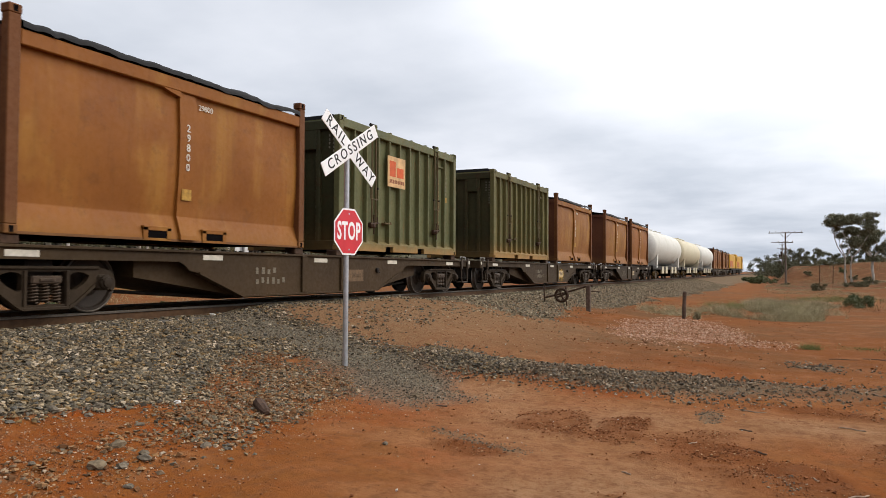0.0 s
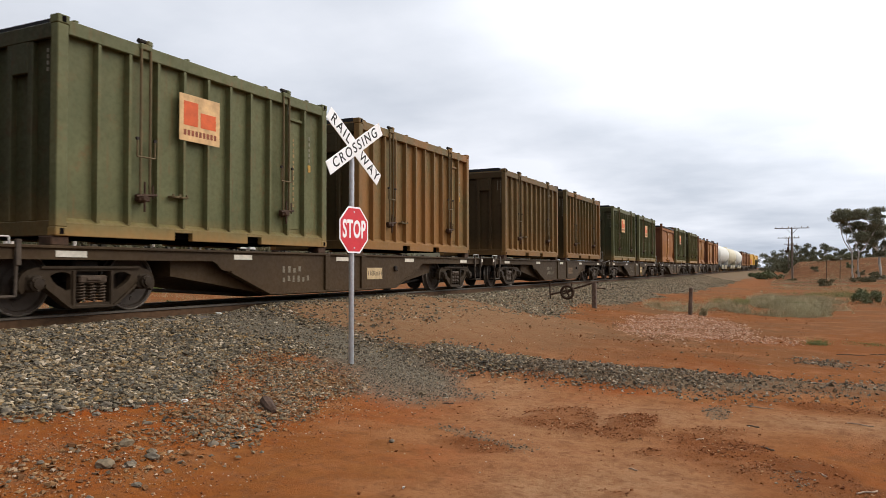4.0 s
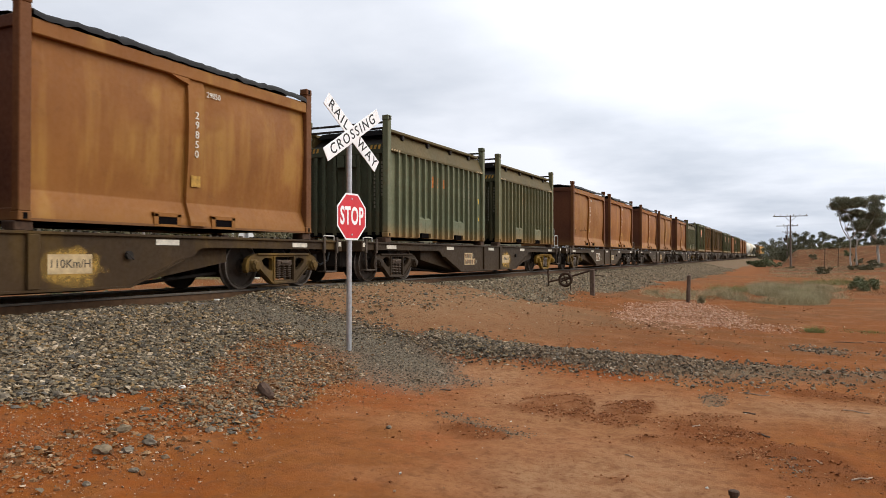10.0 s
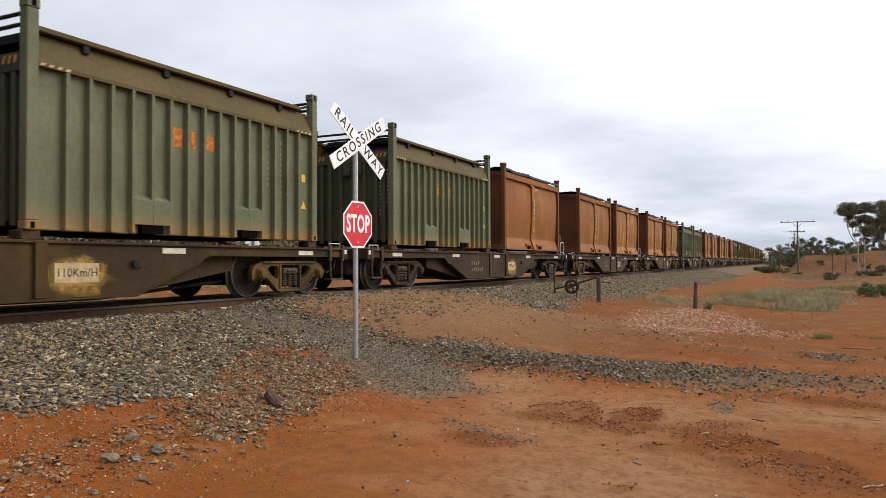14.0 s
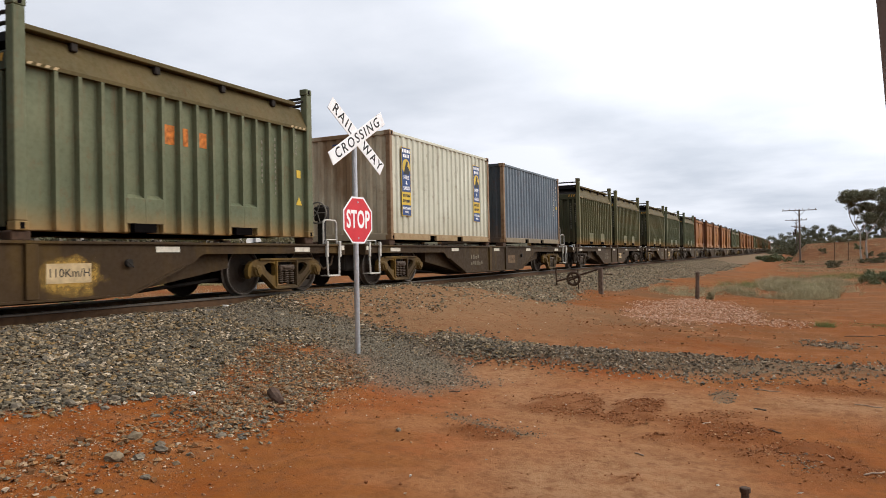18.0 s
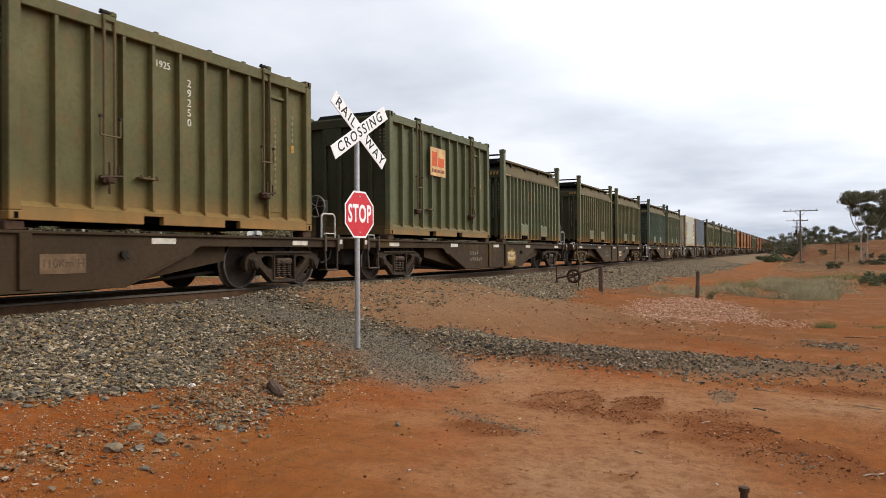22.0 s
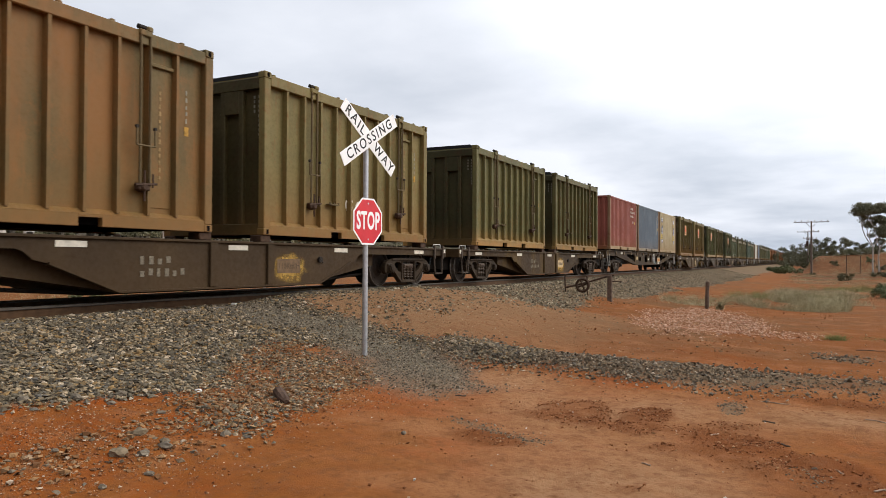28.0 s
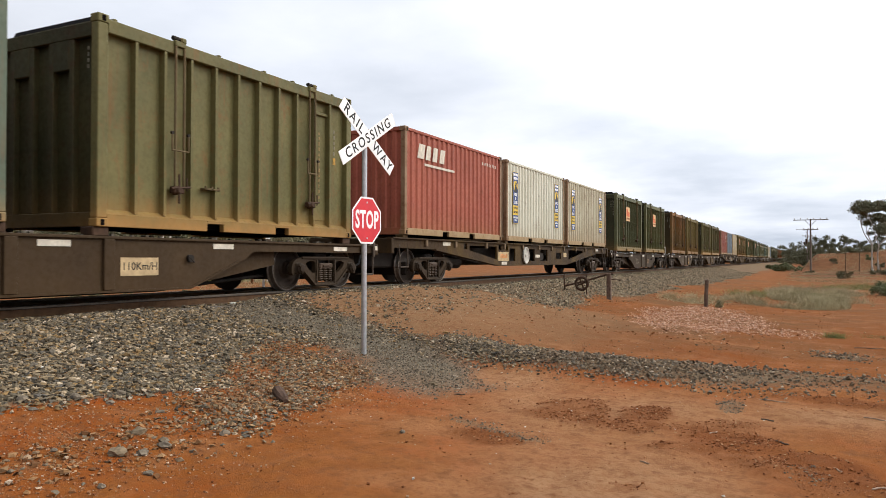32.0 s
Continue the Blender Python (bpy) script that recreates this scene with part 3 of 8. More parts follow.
def thing(name, m, label, category, group="", kind=""):
    ob = new(name)
    ob.empty_display_size = 0.2
    ob.matrix_basis = m
    return tagged(ob, label, category, group, kind)


def letters(body, size, mat, parent, m, depth=0.002, name="lettering", gap=1.0, bold=0.0):
    """Flat lettering in the built-in font, centred, as a mesh part."""
    cu = bpy.data.curves.new(name, "FONT")
    cu.body, cu.size, cu.extrude, cu.align_x, cu.align_y = body, size, depth, "CENTER", "CENTER"
    cu.resolution_u, cu.space_character, cu.offset = 3, gap, bold
    tmp = bpy.data.objects.new(name, cu)
    scene.collection.objects.link(tmp)
    dg = bpy.context.evaluated_depsgraph_get()
    me = bpy.data.meshes.new_from_object(tmp.evaluated_get(dg))
    bpy.data.objects.remove(tmp)
    me.materials.clear()
    me.materials.append(mat)
    ob = new(name, me)
    ob.parent = parent
    ob.matrix_basis = m
    return ob

# ---- ground ----
def smooth01(a, b, v):
    t = np.clip((v - a) / (b - a), 0, 1)
    return t * t * (3 - 2 * t)


ROAD_Y, ROAD_W = 13.4, 4.2          # the dirt road crosses the track here


def ridge_line(x):
    """Where the windrow of gravel runs."""
    return np.interp(x, [3.6, 4.6, 5.7, 6.8, 7.7, 8.4, 9.1, 9.8, 10.4, 12.0, 16.0], [10.2, 9.85, 9.62, 9.66, 9.72, 10.0, 10.15, 10.32, 10.35, 10.6, 11.2])


def land(x, y):
    """Height of the ground; rail head is z = 0."""
    x, y = np.asarray(x, float), np.asarray(y, float)
    ax = np.abs(x)
    prof = np.interp(ax, [0, 1.5, 1.9, 4.1, 6.0, 10.0, 30, 200], [-0.17, -0.17, -0.22, -0.70, -0.86, -0.95, -0.9, -0.9])
    road = np.interp(ax, [0, 1.2, 3.0, 6.0, 10.0, 30, 200], [-0.03, -0.05, -0.28, -0.72, -0.93, -0.9, -0.9])
    k = smooth01(ROAD_W, ROAD_W - 2.2, np.abs(y - ROAD_Y))
    z = prof * (1 - k) + road * k
    # windrow of spilt gravel along the near edge of the road
    z = z + 0.17 * np.exp(-((y - ridge_line(x)) / 0.5) ** 2) * smooth01(3.9, 5.2, x) * (0.30 + 0.70 * smooth01(9.5, 6.8, x)) * smooth01(17, 12, x)
    # bank behind the trees
    z = z + 0.6 * smooth01(11, 22, x) * smooth01(40, 90, y) + 2.4 * smooth01(8.2, 11.2, x) * smooth01(97, 117, y)
    # gentle rise across the track
    return z + 0.75 * smooth01(-14, -30, x)


def soft_noise(x, y, f, seed):
    """Smooth value noise on arrays."""
    rng = np.random.RandomState(seed)
    tab = rng.rand(64, 64)
    u, v = np.asarray(x) * f + 1000, np.asarray(y) * f + 1000
    i, j = np.floor(u).astype(int), np.floor(v).astype(int)
    a, b = u - i, v - j
    a, b = a * a * (3 - 2 * a), b * b * (3 - 2 * b)
    t = lambda p, q: tab[p % 64, q % 64]
    return (t(i, j) * (1 - a) + t(i + 1, j) * a) * (1 - b) + (t(i, j + 1) * (1 - a) + t(i + 1, j + 1) * a) * b


def crossing(x, y):
    """1 on the dirt road, 0 off it, with a ragged edge."""
    w = 3.5 + 1.0 * (soft_noise(x, y, 0.7, 5) - 0.5) + 0.12 * np.maximum(x, 0)
    return smooth01(w + 0.5, w - 0.5, np.abs(y - ROAD_Y - 0.25 * np.maximum(x, 0)))


def windrow(x, y):
    c = ridge_line(x) + 0.30 * (soft_noise(x, y * 0, 0.45, 8) - 0.5)
    w = 0.45 + 0.17 * smooth01(6.5, 9.5, x) + 0.28 * soft_noise(x, y, 0.8, 9)
    a = np.exp(-((y - c) / w) ** 2) * smooth01(4.4, 5.4, x) * (0.55 * smooth01(16, 12, x) + 0.45 * smooth01(10.5, 7.5, x))
    # a second, thinner bed of gravel beyond it
    b = 0.6 * np.exp(-((y - 13.25 + 0.45 * (x - 10.4)) / 0.42) ** 2) * smooth01(9.4, 10.2, x) * smooth01(14, 12, x)
    return np.maximum(a, b * smooth01(0.2, 0.5, soft_noise(x, y, 1.4, 52)))


def mixed(x, y):
    """Stones and red dirt mingled at the foot of the ballast."""
    out = np.interp(y, [2.8, 3.1, 3.6, 4.0, 4.65, 5.2, 6.2, 7.5, 8.2], [5.40, 5.55, 5.75, 5.80, 5.82, 5.75, 5.50, 5.0, 4.5]) + 0.5 * (soft_noise(x, y, 1.4, 53) - 0.5)
    inn = np.interp(y, [2.8, 4.0, 4.7, 5.2, 5.6, 6.5, 8.2], [4.95, 4.80, 4.60, 4.35, 4.10, 3.70, 3.10])
    return smooth01(out + 0.2, out - 0.45, x) * smooth01(inn - 0.25, inn + 0.2, x) * (0.30 + 0.70 * smooth01(4.3, 5.9, y)) * smooth01(2.5, 3.4, y) * smooth01(8.6, 7.6, y)


def gravel(x, y):
    """How much of the ground is covered with ballast, 0 to 1."""
    k = 1 - 0.7 * smooth01(8.5, 7.0, y)
    e = np.interp(y, [3.0, 3.9, 4.8, 5.3, 5.8, 6.5, 7.2, 8.2, 9.5], [3.45, 3.66, 3.98, 4.16, 4.12, 3.82, 3.55, 3.25, 3.6]) + k * (soft_noise(x, y, 0.55, 1) - 0.5) + (0.2 + 0.3 * k) * (soft_noise(x, y, 1.7, 2) - 0.5)
    e = e + 1.2 * np.exp(-((y - 9.4) / 1.0) ** 2) + 0.35 * smooth01(17, 21, y) + 1.0 * smooth01(24, 60, y)
    b = smooth01(e + 0.15 + 0.3 * k, e - 0.15 - 0.2 * k, np.abs(x)) * (1 - crossing(x, y) * smooth01(0.9, 1.6, np.abs(x)) * 0.9)
    return np.clip(np.maximum(b, windrow(x, y) * 1.15), 0, 1)


def pad(x, y):
    """Compacted grey fines round the sign, a bent band from the rail to the road's edge."""
    out = 0 * x
    way = ((1.0, 9.5), (2.6, 9.25), (4.1, 9.3), (4.95, 8.7), (5.5, 7.65))
    for (ax, ay), (bx, by) in zip(way, way[1:]):
        t = np.clip(((x - ax) * (bx - ax) + (y - ay) * (by - ay)) / ((bx - ax) ** 2 + (by - ay) ** 2), 0, 1)
        d = np.hypot(x - ax - t * (bx - ax), y - ay - t * (by - ay))
        out = np.maximum(out, smooth01(1.15, 0.25, d + 0.8 * (soft_noise(x, y, 1.3, 54) - 0.5)))
    return out * (1 - 0.45 * smooth01(8.6, 7.4, y))


def tyre_tan(x, y):
    """Pale, wheel-packed dirt."""
    d = (x - 7.7) + 0.55 * (y - 6.6)
    a = np.exp(-(d / 1.35) ** 2) * smooth01(3.0, 4.4, y) * smooth01(9.6, 8.4, y)
    b = 0.75 * np.exp(-((y - 7.9 - 0.15 * (x - 9)) / 1.0) ** 2) * smooth01(6.8, 8.2, x)
    return np.clip(np.maximum(a, b) * (0.55 + 0.95 * soft_noise(x, y, 1.1, 12)), 0, 1)


def pink(x, y):
    r = ((x - 7.25 + 0.05 * (y - 19)) / 1.6) ** 2 + ((y - 19.3) / 5.2) ** 2
    a = smooth01(1.2, 0.5, r + 0.8 * (soft_noise(x, y, 0.9, 15) - 0.5))
    return np.maximum(a, 0.45 * smooth01(1.1, 0.3, ((x - 9.2) / 1.1) ** 2 + ((y - 16.6) / 1.3) ** 2))


def crumbs(x, y):
    """Darker beds of loose crumbled dirt."""
    out = 0 * x
    for cx, cy, rx, ry in ((9.04, 6.74, 0.52, 0.66), (9.86, 6.05, 0.48, 0.58), (7.70, 7.0, 0.45, 0.55), (8.30, 7.15, 0.30, 0.70), (7.35, 5.66, 0.42, 0.20), (8.70, 4.95, 0.17, 0.13), (11.3, 7.3, 0.9, 0.6), (10.3, 9.0, 0.7, 0.25)):
        r = ((x - cx) / rx) ** 2 + ((y - cy) / ry) ** 2
        out = np.maximum(out, smooth01(1.6, 0.3, r + 1.7 * (soft_noise(x, y, 3.1, 21) - 0.5)))
    return out


def tongue(x, y):
    """A thin trail of grey gravel over the wheel tracks, and a few spilt handfuls."""
    d = (y - 6.11) + 0.39 * (x - 6.8)
    a = np.exp(-(d / 0.13) ** 2) * smooth01(6.6, 6.9, x) * smooth01(7.95, 7.7, x)
    b = smooth01(1.3, 0.3, ((x - 9.03) / 0.17) ** 2 + ((y - 8.2) / 0.42) ** 2)
    c = 0.5 * smooth01(1.3, 0.3, ((x - 9.75) / 0.16) ** 2 + ((y - 5.85) / 0.3) ** 2)
    return np.maximum(np.maximum(a, b), c)


def surface(x, y):
    """The ground with its small unevenness."""
    near = np.exp(-((x - 7) ** 2 + (y - 9) ** 2) / 500)
    z = land(x, y) + near * (0.05 * (soft_noise(x, y, 0.6, 31) - 0.5) + 0.035 * (soft_noise(x, y, 2.3, 32) - 0.5) + 0.022 * (soft_noise(x, y, 5.0, 33) - 0.5) + 0.012 * (soft_noise(x, y, 11.0, 35) - 0.5))
    return z + crumbs(x, y) * (0.015 + 0.03 * (soft_noise(x, y, 9.0, 34) - 0.5)) * (x > 4)


def grid_mesh(xs, ys, name, mat):
    X, Y = np.meshgrid(xs, ys)
    Z = surface(X, Y)
    vs = np.stack([X, Y, Z], -1).reshape(-1, 3)
    nx, ny = len(xs), len(ys)
    i = np.arange(nx * ny).reshape(ny, nx)
    fs = np.stack([i[:-1, :-1], i[:-1, 1:], i[1:, 1:], i[1:, :-1]], -1).reshape(-1, 4)
    me = bpy.data.meshes.new(name)
    me.from_pydata(vs.tolist(), [], fs.tolist())
    me.polygons.foreach_set("use_smooth", [True] * len(me.polygons))
    for key, fn in (("soil", lambda: (np.maximum(gravel(X, Y), np.maximum(0.42 * mixed(X, Y), 0.6 * tongue(X, Y))), tyre_tan(X, Y), pink(X, Y), crumbs(X, Y))), ("soil_b", lambda: (pad(X, Y), np.maximum(smooth01(8.5, 14, Y + 0 * X), smooth01(-2.5, -6, X)), crossing(X, Y) * smooth01(8.5, 3.0, np.abs(X)), np.maximum(smooth01(42, 90, Y) * smooth01(6, 10, X), 0.2 * smooth01(-2.5, -6, X))))):
        at = me.color_attributes.new(key, "FLOAT_COLOR", "POINT")
        at.data.foreach_set("color", np.stack(fn(), -1).astype(np.float32).ravel())
    me.materials.append(mat)
    return new(name, me)


def steps(*spans):
    out = []
    for a, b, d in spans:
        out += list(np.arange(a, b - 1e-6, d))
    return np.array(out + [spans[-1][1]])


ground = grid_mesh(steps((-1500, -200, 100), (-200, -20, 10), (-20, -4, 1), (-4, 1, 0.25), (1, 3, 0.1), (3, 12, 0.06), (12, 14, 0.12), (14, 40, 1), (40, 200, 10), (200, 1500, 100)),
                   steps((-600, -50, 50), (-50, 0, 5), (0, 2, 0.25), (2, 3, 0.1), (3, 13, 0.06), (13, 22, 0.12), (22, 45, 0.5), (45, 150, 3), (150, 400, 25), (400, 2500, 150)), "ground", M_GROUND)
tagged(ground, "flat red dirt ground with scattered gravel", "ground", kind="structure")


def stones(name, n, region, size, seed, mat, label, sink=0.35, flat=0.75, faces="octa"):
    """Loose stones as one mesh: angular, each turned and scaled by chance. region(rng, n) gives x, y of those kept."""
    rng = np.random.RandomState(seed)
    x, y = region(rng, n)
    n = len(x)
    if faces == "octa":
        base = np.array([(1, 0, 0), (-1, 0, 0), (0, 1, 0), (0, -1, 0), (0, 0, 1), (0, 0, -1)], float)
        tri = np.array([(0, 2, 4), (2, 1, 4), (1, 3, 4), (3, 0, 4), (2, 0, 5), (1, 2, 5), (3, 1, 5), (0, 3, 5)])
    else:
        p = (1 + 5 ** 0.5) / 2
        base = np.array([(-1, p, 0), (1, p, 0), (-1, -p, 0), (1, -p, 0), (0, -1, p), (0, 1, p), (0, -1, -p), (0, 1, -p), (p, 0, -1), (p, 0, 1), (-p, 0, -1), (-p, 0, 1)]) / 1.9
        tri = np.array([(0, 11, 5), (0, 5, 1), (0, 1, 7), (0, 7, 10), (0, 10, 11), (1, 5, 9), (5, 11, 4), (11, 10, 2), (10, 7, 6), (7, 1, 8), (3, 9, 4), (3, 4, 2), (3, 2, 6), (3, 6, 8), (3, 8, 9), (4, 9, 5), (2, 4, 11), (6, 2, 10), (8, 6, 7), (9, 8, 1)])
    m = len(base)
    v = base[None] * (1 + rng.uniform(-0.3, 0.3, (n, m, 1)))
    r = size[0] + (size[1] - size[0]) * rng.rand(n) ** 1.8
    v = v * (r[:, None] * rng.uniform(0.6, 1.45, (n, 3)))[:, None, :]
    q = rng.normal(size=(n, 4))
    q /= np.linalg.norm(q, axis=1)[:, None]
    w_, a, b, c = q.T
    rot = np.stack([np.stack([1 - 2 * (b * b + c * c), 2 * (a * b - c * w_), 2 * (a * c + b * w_)], -1),
                    np.stack([2 * (a * b + c * w_), 1 - 2 * (a * a + c * c), 2 * (b * c - a * w_)], -1),
                    np.stack([2 * (a * c - b * w_), 2 * (b * c + a * w_), 1 - 2 * (a * a + b * b)], -1)], 1)
    v = np.einsum("nij,nkj->nki", rot, v)
    v[..., 2] *= flat
    z = surface(x, y) + r * (0.9 - 2 * sink + rng.uniform(-0.5, 0.5, n))
    v += np.stack([x, y, z], -1)[:, None, :]
    f = (tri[None] + (np.arange(n) * m)[:, None, None]).reshape(-1, 3)
    # the undersides lie in the ground and are left off
    p = v.reshape(-1, 3)
    nz = np.cross(p[f[:, 1]] - p[f[:, 0]], p[f[:, 2]] - p[f[:, 0]])
    f = f[nz[:, 2] > -0.35 * np.linalg.norm(nz, axis=1)]
    me = bpy.data.meshes.new(name)
    me.vertices.add(n * m)
    me.vertices.foreach_set("co", v.ravel())
    me.loops.add(f.size)
    me.loops.foreach_set("vertex_index", f.ravel())
    me.polygons.add(len(f))
    me.polygons.foreach_set("loop_start", np.arange(0, f.size, 3))
    me.polygons.foreach_set("use_smooth", [False] * len(f))
    me.update(calc_edges=True)
    me.validate()
    me.materials.append(mat)
    return tagged(new(name, me), label, "gravel", kind="stuff")


def cover(x0, x1, y0, y1, keep):
    """Random places in a rectangle, kept with the chance keep(x, y)."""
    def pick(rng, n):
        x, y = rng.uniform(x0, x1, n), rng.uniform(y0, y1, n)
        k = rng.rand(n) < keep(x, y)
        return x[k], y[k]
    return pick


off_rail = lambda x: 1.0 * (np.abs(np.abs(x) - 0.7525) > 0.1)
stones("ballast", 128000, cover(0.85, 6.4, 2.2, 12.5, lambda x, y: gravel(x, y) ** 1.3 * (1 - np.clip(1.1 * pad(x, y), 0, 0.94))), (0.014, 0.037), 1, M_STONE, "coarse grey and tan ballast stones beside the track", 0.30, 0.62)
stones("ballast", 80000, cover(0.85, 6.0, 12.5, 80, lambda x, y: gravel(x, y) * np.exp(-(y - 12) / 38)), (0.020, 0.046), 2, M_FARSTONE, "coarse grey ballast stones along the track")
stones("ballast", 9000, cover(-4.5, 0.7, 2, 40, lambda x, y: gravel(x, y) * off_rail(x) * (1 - 0.9 * crossing(x, y))), (0.018, 0.045), 3, M_STONE, "coarse grey ballast stones between the rails")
stones("windrow_gravel", 130000, cover(4.3, 14, 8.4, 14.4, lambda x, y: np.clip(windrow(x, y) * 1.2, 0, 1) ** 1.3 * (1 - 0.50 * smooth01(7.0, 9.0, x)) * (1 - 0.6 * smooth01(7.5, 10.5, x) * smooth01(0.25, 0.6, soft_noise(x, y, 1.3, 50)))), (0.009, 0.030), 4, M_ROADSTONE, "ridge of graded grey gravel beside the road", 0.3, 0.8)
stones("fine_gravel", 54000, cover(0.9, 7.0, 6.6, 11.5, lambda x, y: np.clip(pad(x, y) * 1.1, 0, 1)), (0.006, 0.018), 5, M_FINESTONE, "fine grey gravel round the sign post")
stones("scattered_stones", 50000, cover(3.0, 6.6, 2.6, 8.8, lambda x, y: np.clip(mixed(x, y) * (0.10 + 1.25 * soft_noise(x, y, 2.1, 41) ** 1.6), 0, 1)), (0.007, 0.032), 6, M_STONEWARM, "scattered stones on red dirt below the ballast", 0.3, 0.65)
stones("scattered_stones", 36000, cover(3.0, 6.6, 4.5, 8.8, lambda x, y: np.clip(mixed(x, y) * (0.14 + 1.1 * soft_noise(x, y, 1.7, 55) ** 1.6), 0, 1)), (0.007, 0.026), 16, M_STONE, "grey and tan ballast spilt over red dirt", 0.3, 0.65)
stones("dirt_clods", 120000, cover(6.9, 12.6, 4.7, 9.6, lambda x, y: np.clip(crumbs(x, y) * (0.05 + 1.0 * soft_noise(x, y, 4.5, 49) ** 2.2), 0, 1)), (0.003, 0.014), 7, M_CLOD, "crumbled dark red dirt clods on the ground")
stones("trail_gravel", 16000, cover(6.5, 10.2, 5.2, 8.8, lambda x, y: tongue(x, y)), (0.004, 0.013), 17, M_FINESTONE, "thin trail of fine grey gravel on dirt")
stones("dirt_clods", 14000, cover(4.5, 13, 3.2, 13, lambda x, y: 0.30 * soft_noise(x, y, 1.3, 43) ** 2), (0.004, 0.016), 12, M_CLOD, "loose red dirt crumbs on the ground")
stones("dirt_pebbles", 46000, cover(3.0, 7.4, 2.6, 7.6, lambda x, y: np.clip(0.12 + 1.0 * soft_noise(x, y, 1.1, 48) ** 2, 0, 1) * smooth01(6.8, 4.8, x)), (0.003, 0.013), 13, M_PEBBLE, "small tan and orange pebbles on red dirt")
stones("dirt_pebbles", 22000, cover(2.8, 13, 3.0, 15, lambda x, y: np.clip(0.06 + 0.8 * soft_noise(x, y, 0.8, 44) ** 2.5, 0, 1)), (0.003, 0.011), 10, M_PEBBLE, "small red and tan pebbles on the dirt")
stones("road_gravel", 10000, cover(1.6, 9.5, 11.0, 26, lambda x, y: np.clip((0.40 * soft_noise(x, y, 0.7, 45) ** 2 + 0.6 * np.exp(-((x - 3.0) / 0.9) ** 2)) * smooth01(12, 5, x), 0, 1)), (0.010, 0.030), 11, M_STONEWARM, "loose gravel scattered over the dirt road")
stones("dirt_clods", 15000, cover(4.5, 22, 13, 46, lambda x, y: soft_noise(x, y, 0.5, 51) ** 2.5), (0.012, 0.034), 14, M_CLOD, "loose red dirt crumbs beyond the road")
stones("pale_rubble", 44000, cover(4.5, 11, 13, 26, lambda x, y: pink(x, y) * (0.25 + 0.75 * soft_noise(x, y, 1.9, 46))), (0.010, 0.032), 8, M_PINKSTONE, "patch of broken pale pink rubble")
stones("white_chips", 200, cover(3.4, 12, 3, 14, lambda x, y: 0.5 + 0 * x), (0.005, 0.014), 9, M_CHIP, "small white stone chips scattered on the dirt")


def rock(x, y, r, seed, mat, label):
    """One lone stone."""
    rng = random.Random(seed)
    bm = bmesh.new()
    bmesh.ops.create_icosphere(bm, subdivisions=2, radius=r)
    noise.seed_set(seed)
    sc = Vector((rng.uniform(0.8, 1.4), rng.uniform(0.7, 1.1), rng.uniform(0.5, 0.7)))
    for v in bm.verts:
        d = v.co.normalized()
        v.co = v.co * (1 + 0.45 * noise.noise(d * 1.7 + Vector((seed, 0, 0))))
        v.co = Vector((v.co.x * sc.x, v.co.y * sc.y, v.co.z * sc.z))
    me = bpy.data.meshes.new("rock")
    bm.to_mesh(me)
    bm.free()
    me.materials.append(mat)
    ob = new("rock", me)
    ob.matrix_basis = pose(x, y, float(surface(x, y)) + r * 0.25, 0, 0, rng.uniform(0, 360))
    return tagged(ob, label, "rock", "loose rocks by the track")


for i, (x, y, r, lb) in enumerate([(5.04, 4.06, 0.062, "flat tan rock on red dirt"), (5.34, 3.63, 0.072, "brown angular rock on red dirt"), (3.88, 4.35, 0.052, "blue-grey rock at the ballast edge"), (5.46, 3.74, 0.040, "blue-grey rock on red dirt"),
                                   (5.45, 3.95, 0.050, "blue-grey rock on red dirt"), (5.36, 4.03, 0.036, "grey angular rock on red dirt"), (5.77, 3.52, 0.030, "grey angular rock on red dirt"), (4.99, 3.38, 0.030, "grey angular rock on red dirt"), (5.75, 3.17, 0.032, "blue-grey rock on red dirt"),
                                   (5.53, 4.49, 0.042, "grey angular rock on red dirt"), (4.34, 5.36, 0.040, "whitish flat rock at the ballast edge"), (6.68, 5.38, 0.026, "blue-grey rock on red dirt"), (3.98, 7.49, 0.035, "tan rock among gravel"), (5.85, 7.56, 0.055, "tan rock on the grey fines"),
                                   (5.20, 4.75, 0.036, "tan rock among gravel"), (5.05, 5.0, 0.045, "brown angular rock among gravel"), (5.50, 5.05, 0.038, "grey angular rock among gravel"), (3.95, 4.78, 0.045, "blue-grey rock at the ballast edge"), (4.10, 4.55, 0.036, "grey rock at the ballast edge"), (4.62, 4.65, 0.036, "blue-grey rock on red dirt"),
                                   (0.98, 9.45, 0.05, "whitish rock beside the rail"), (3.01, 4.63, 0.026, "white rock on the ballast"), (3.75, 3.95, 0.05, "grey rock at the ballast edge")]):
    rock(x, y, r, 50 + i, M_CHIP if "whit" in lb else (M_ROCK if "brown" in lb or "tan" in lb else M_ROCKBLUE), lb)

# a charred, rock-like lump of timber among the stones
lump = Shape()
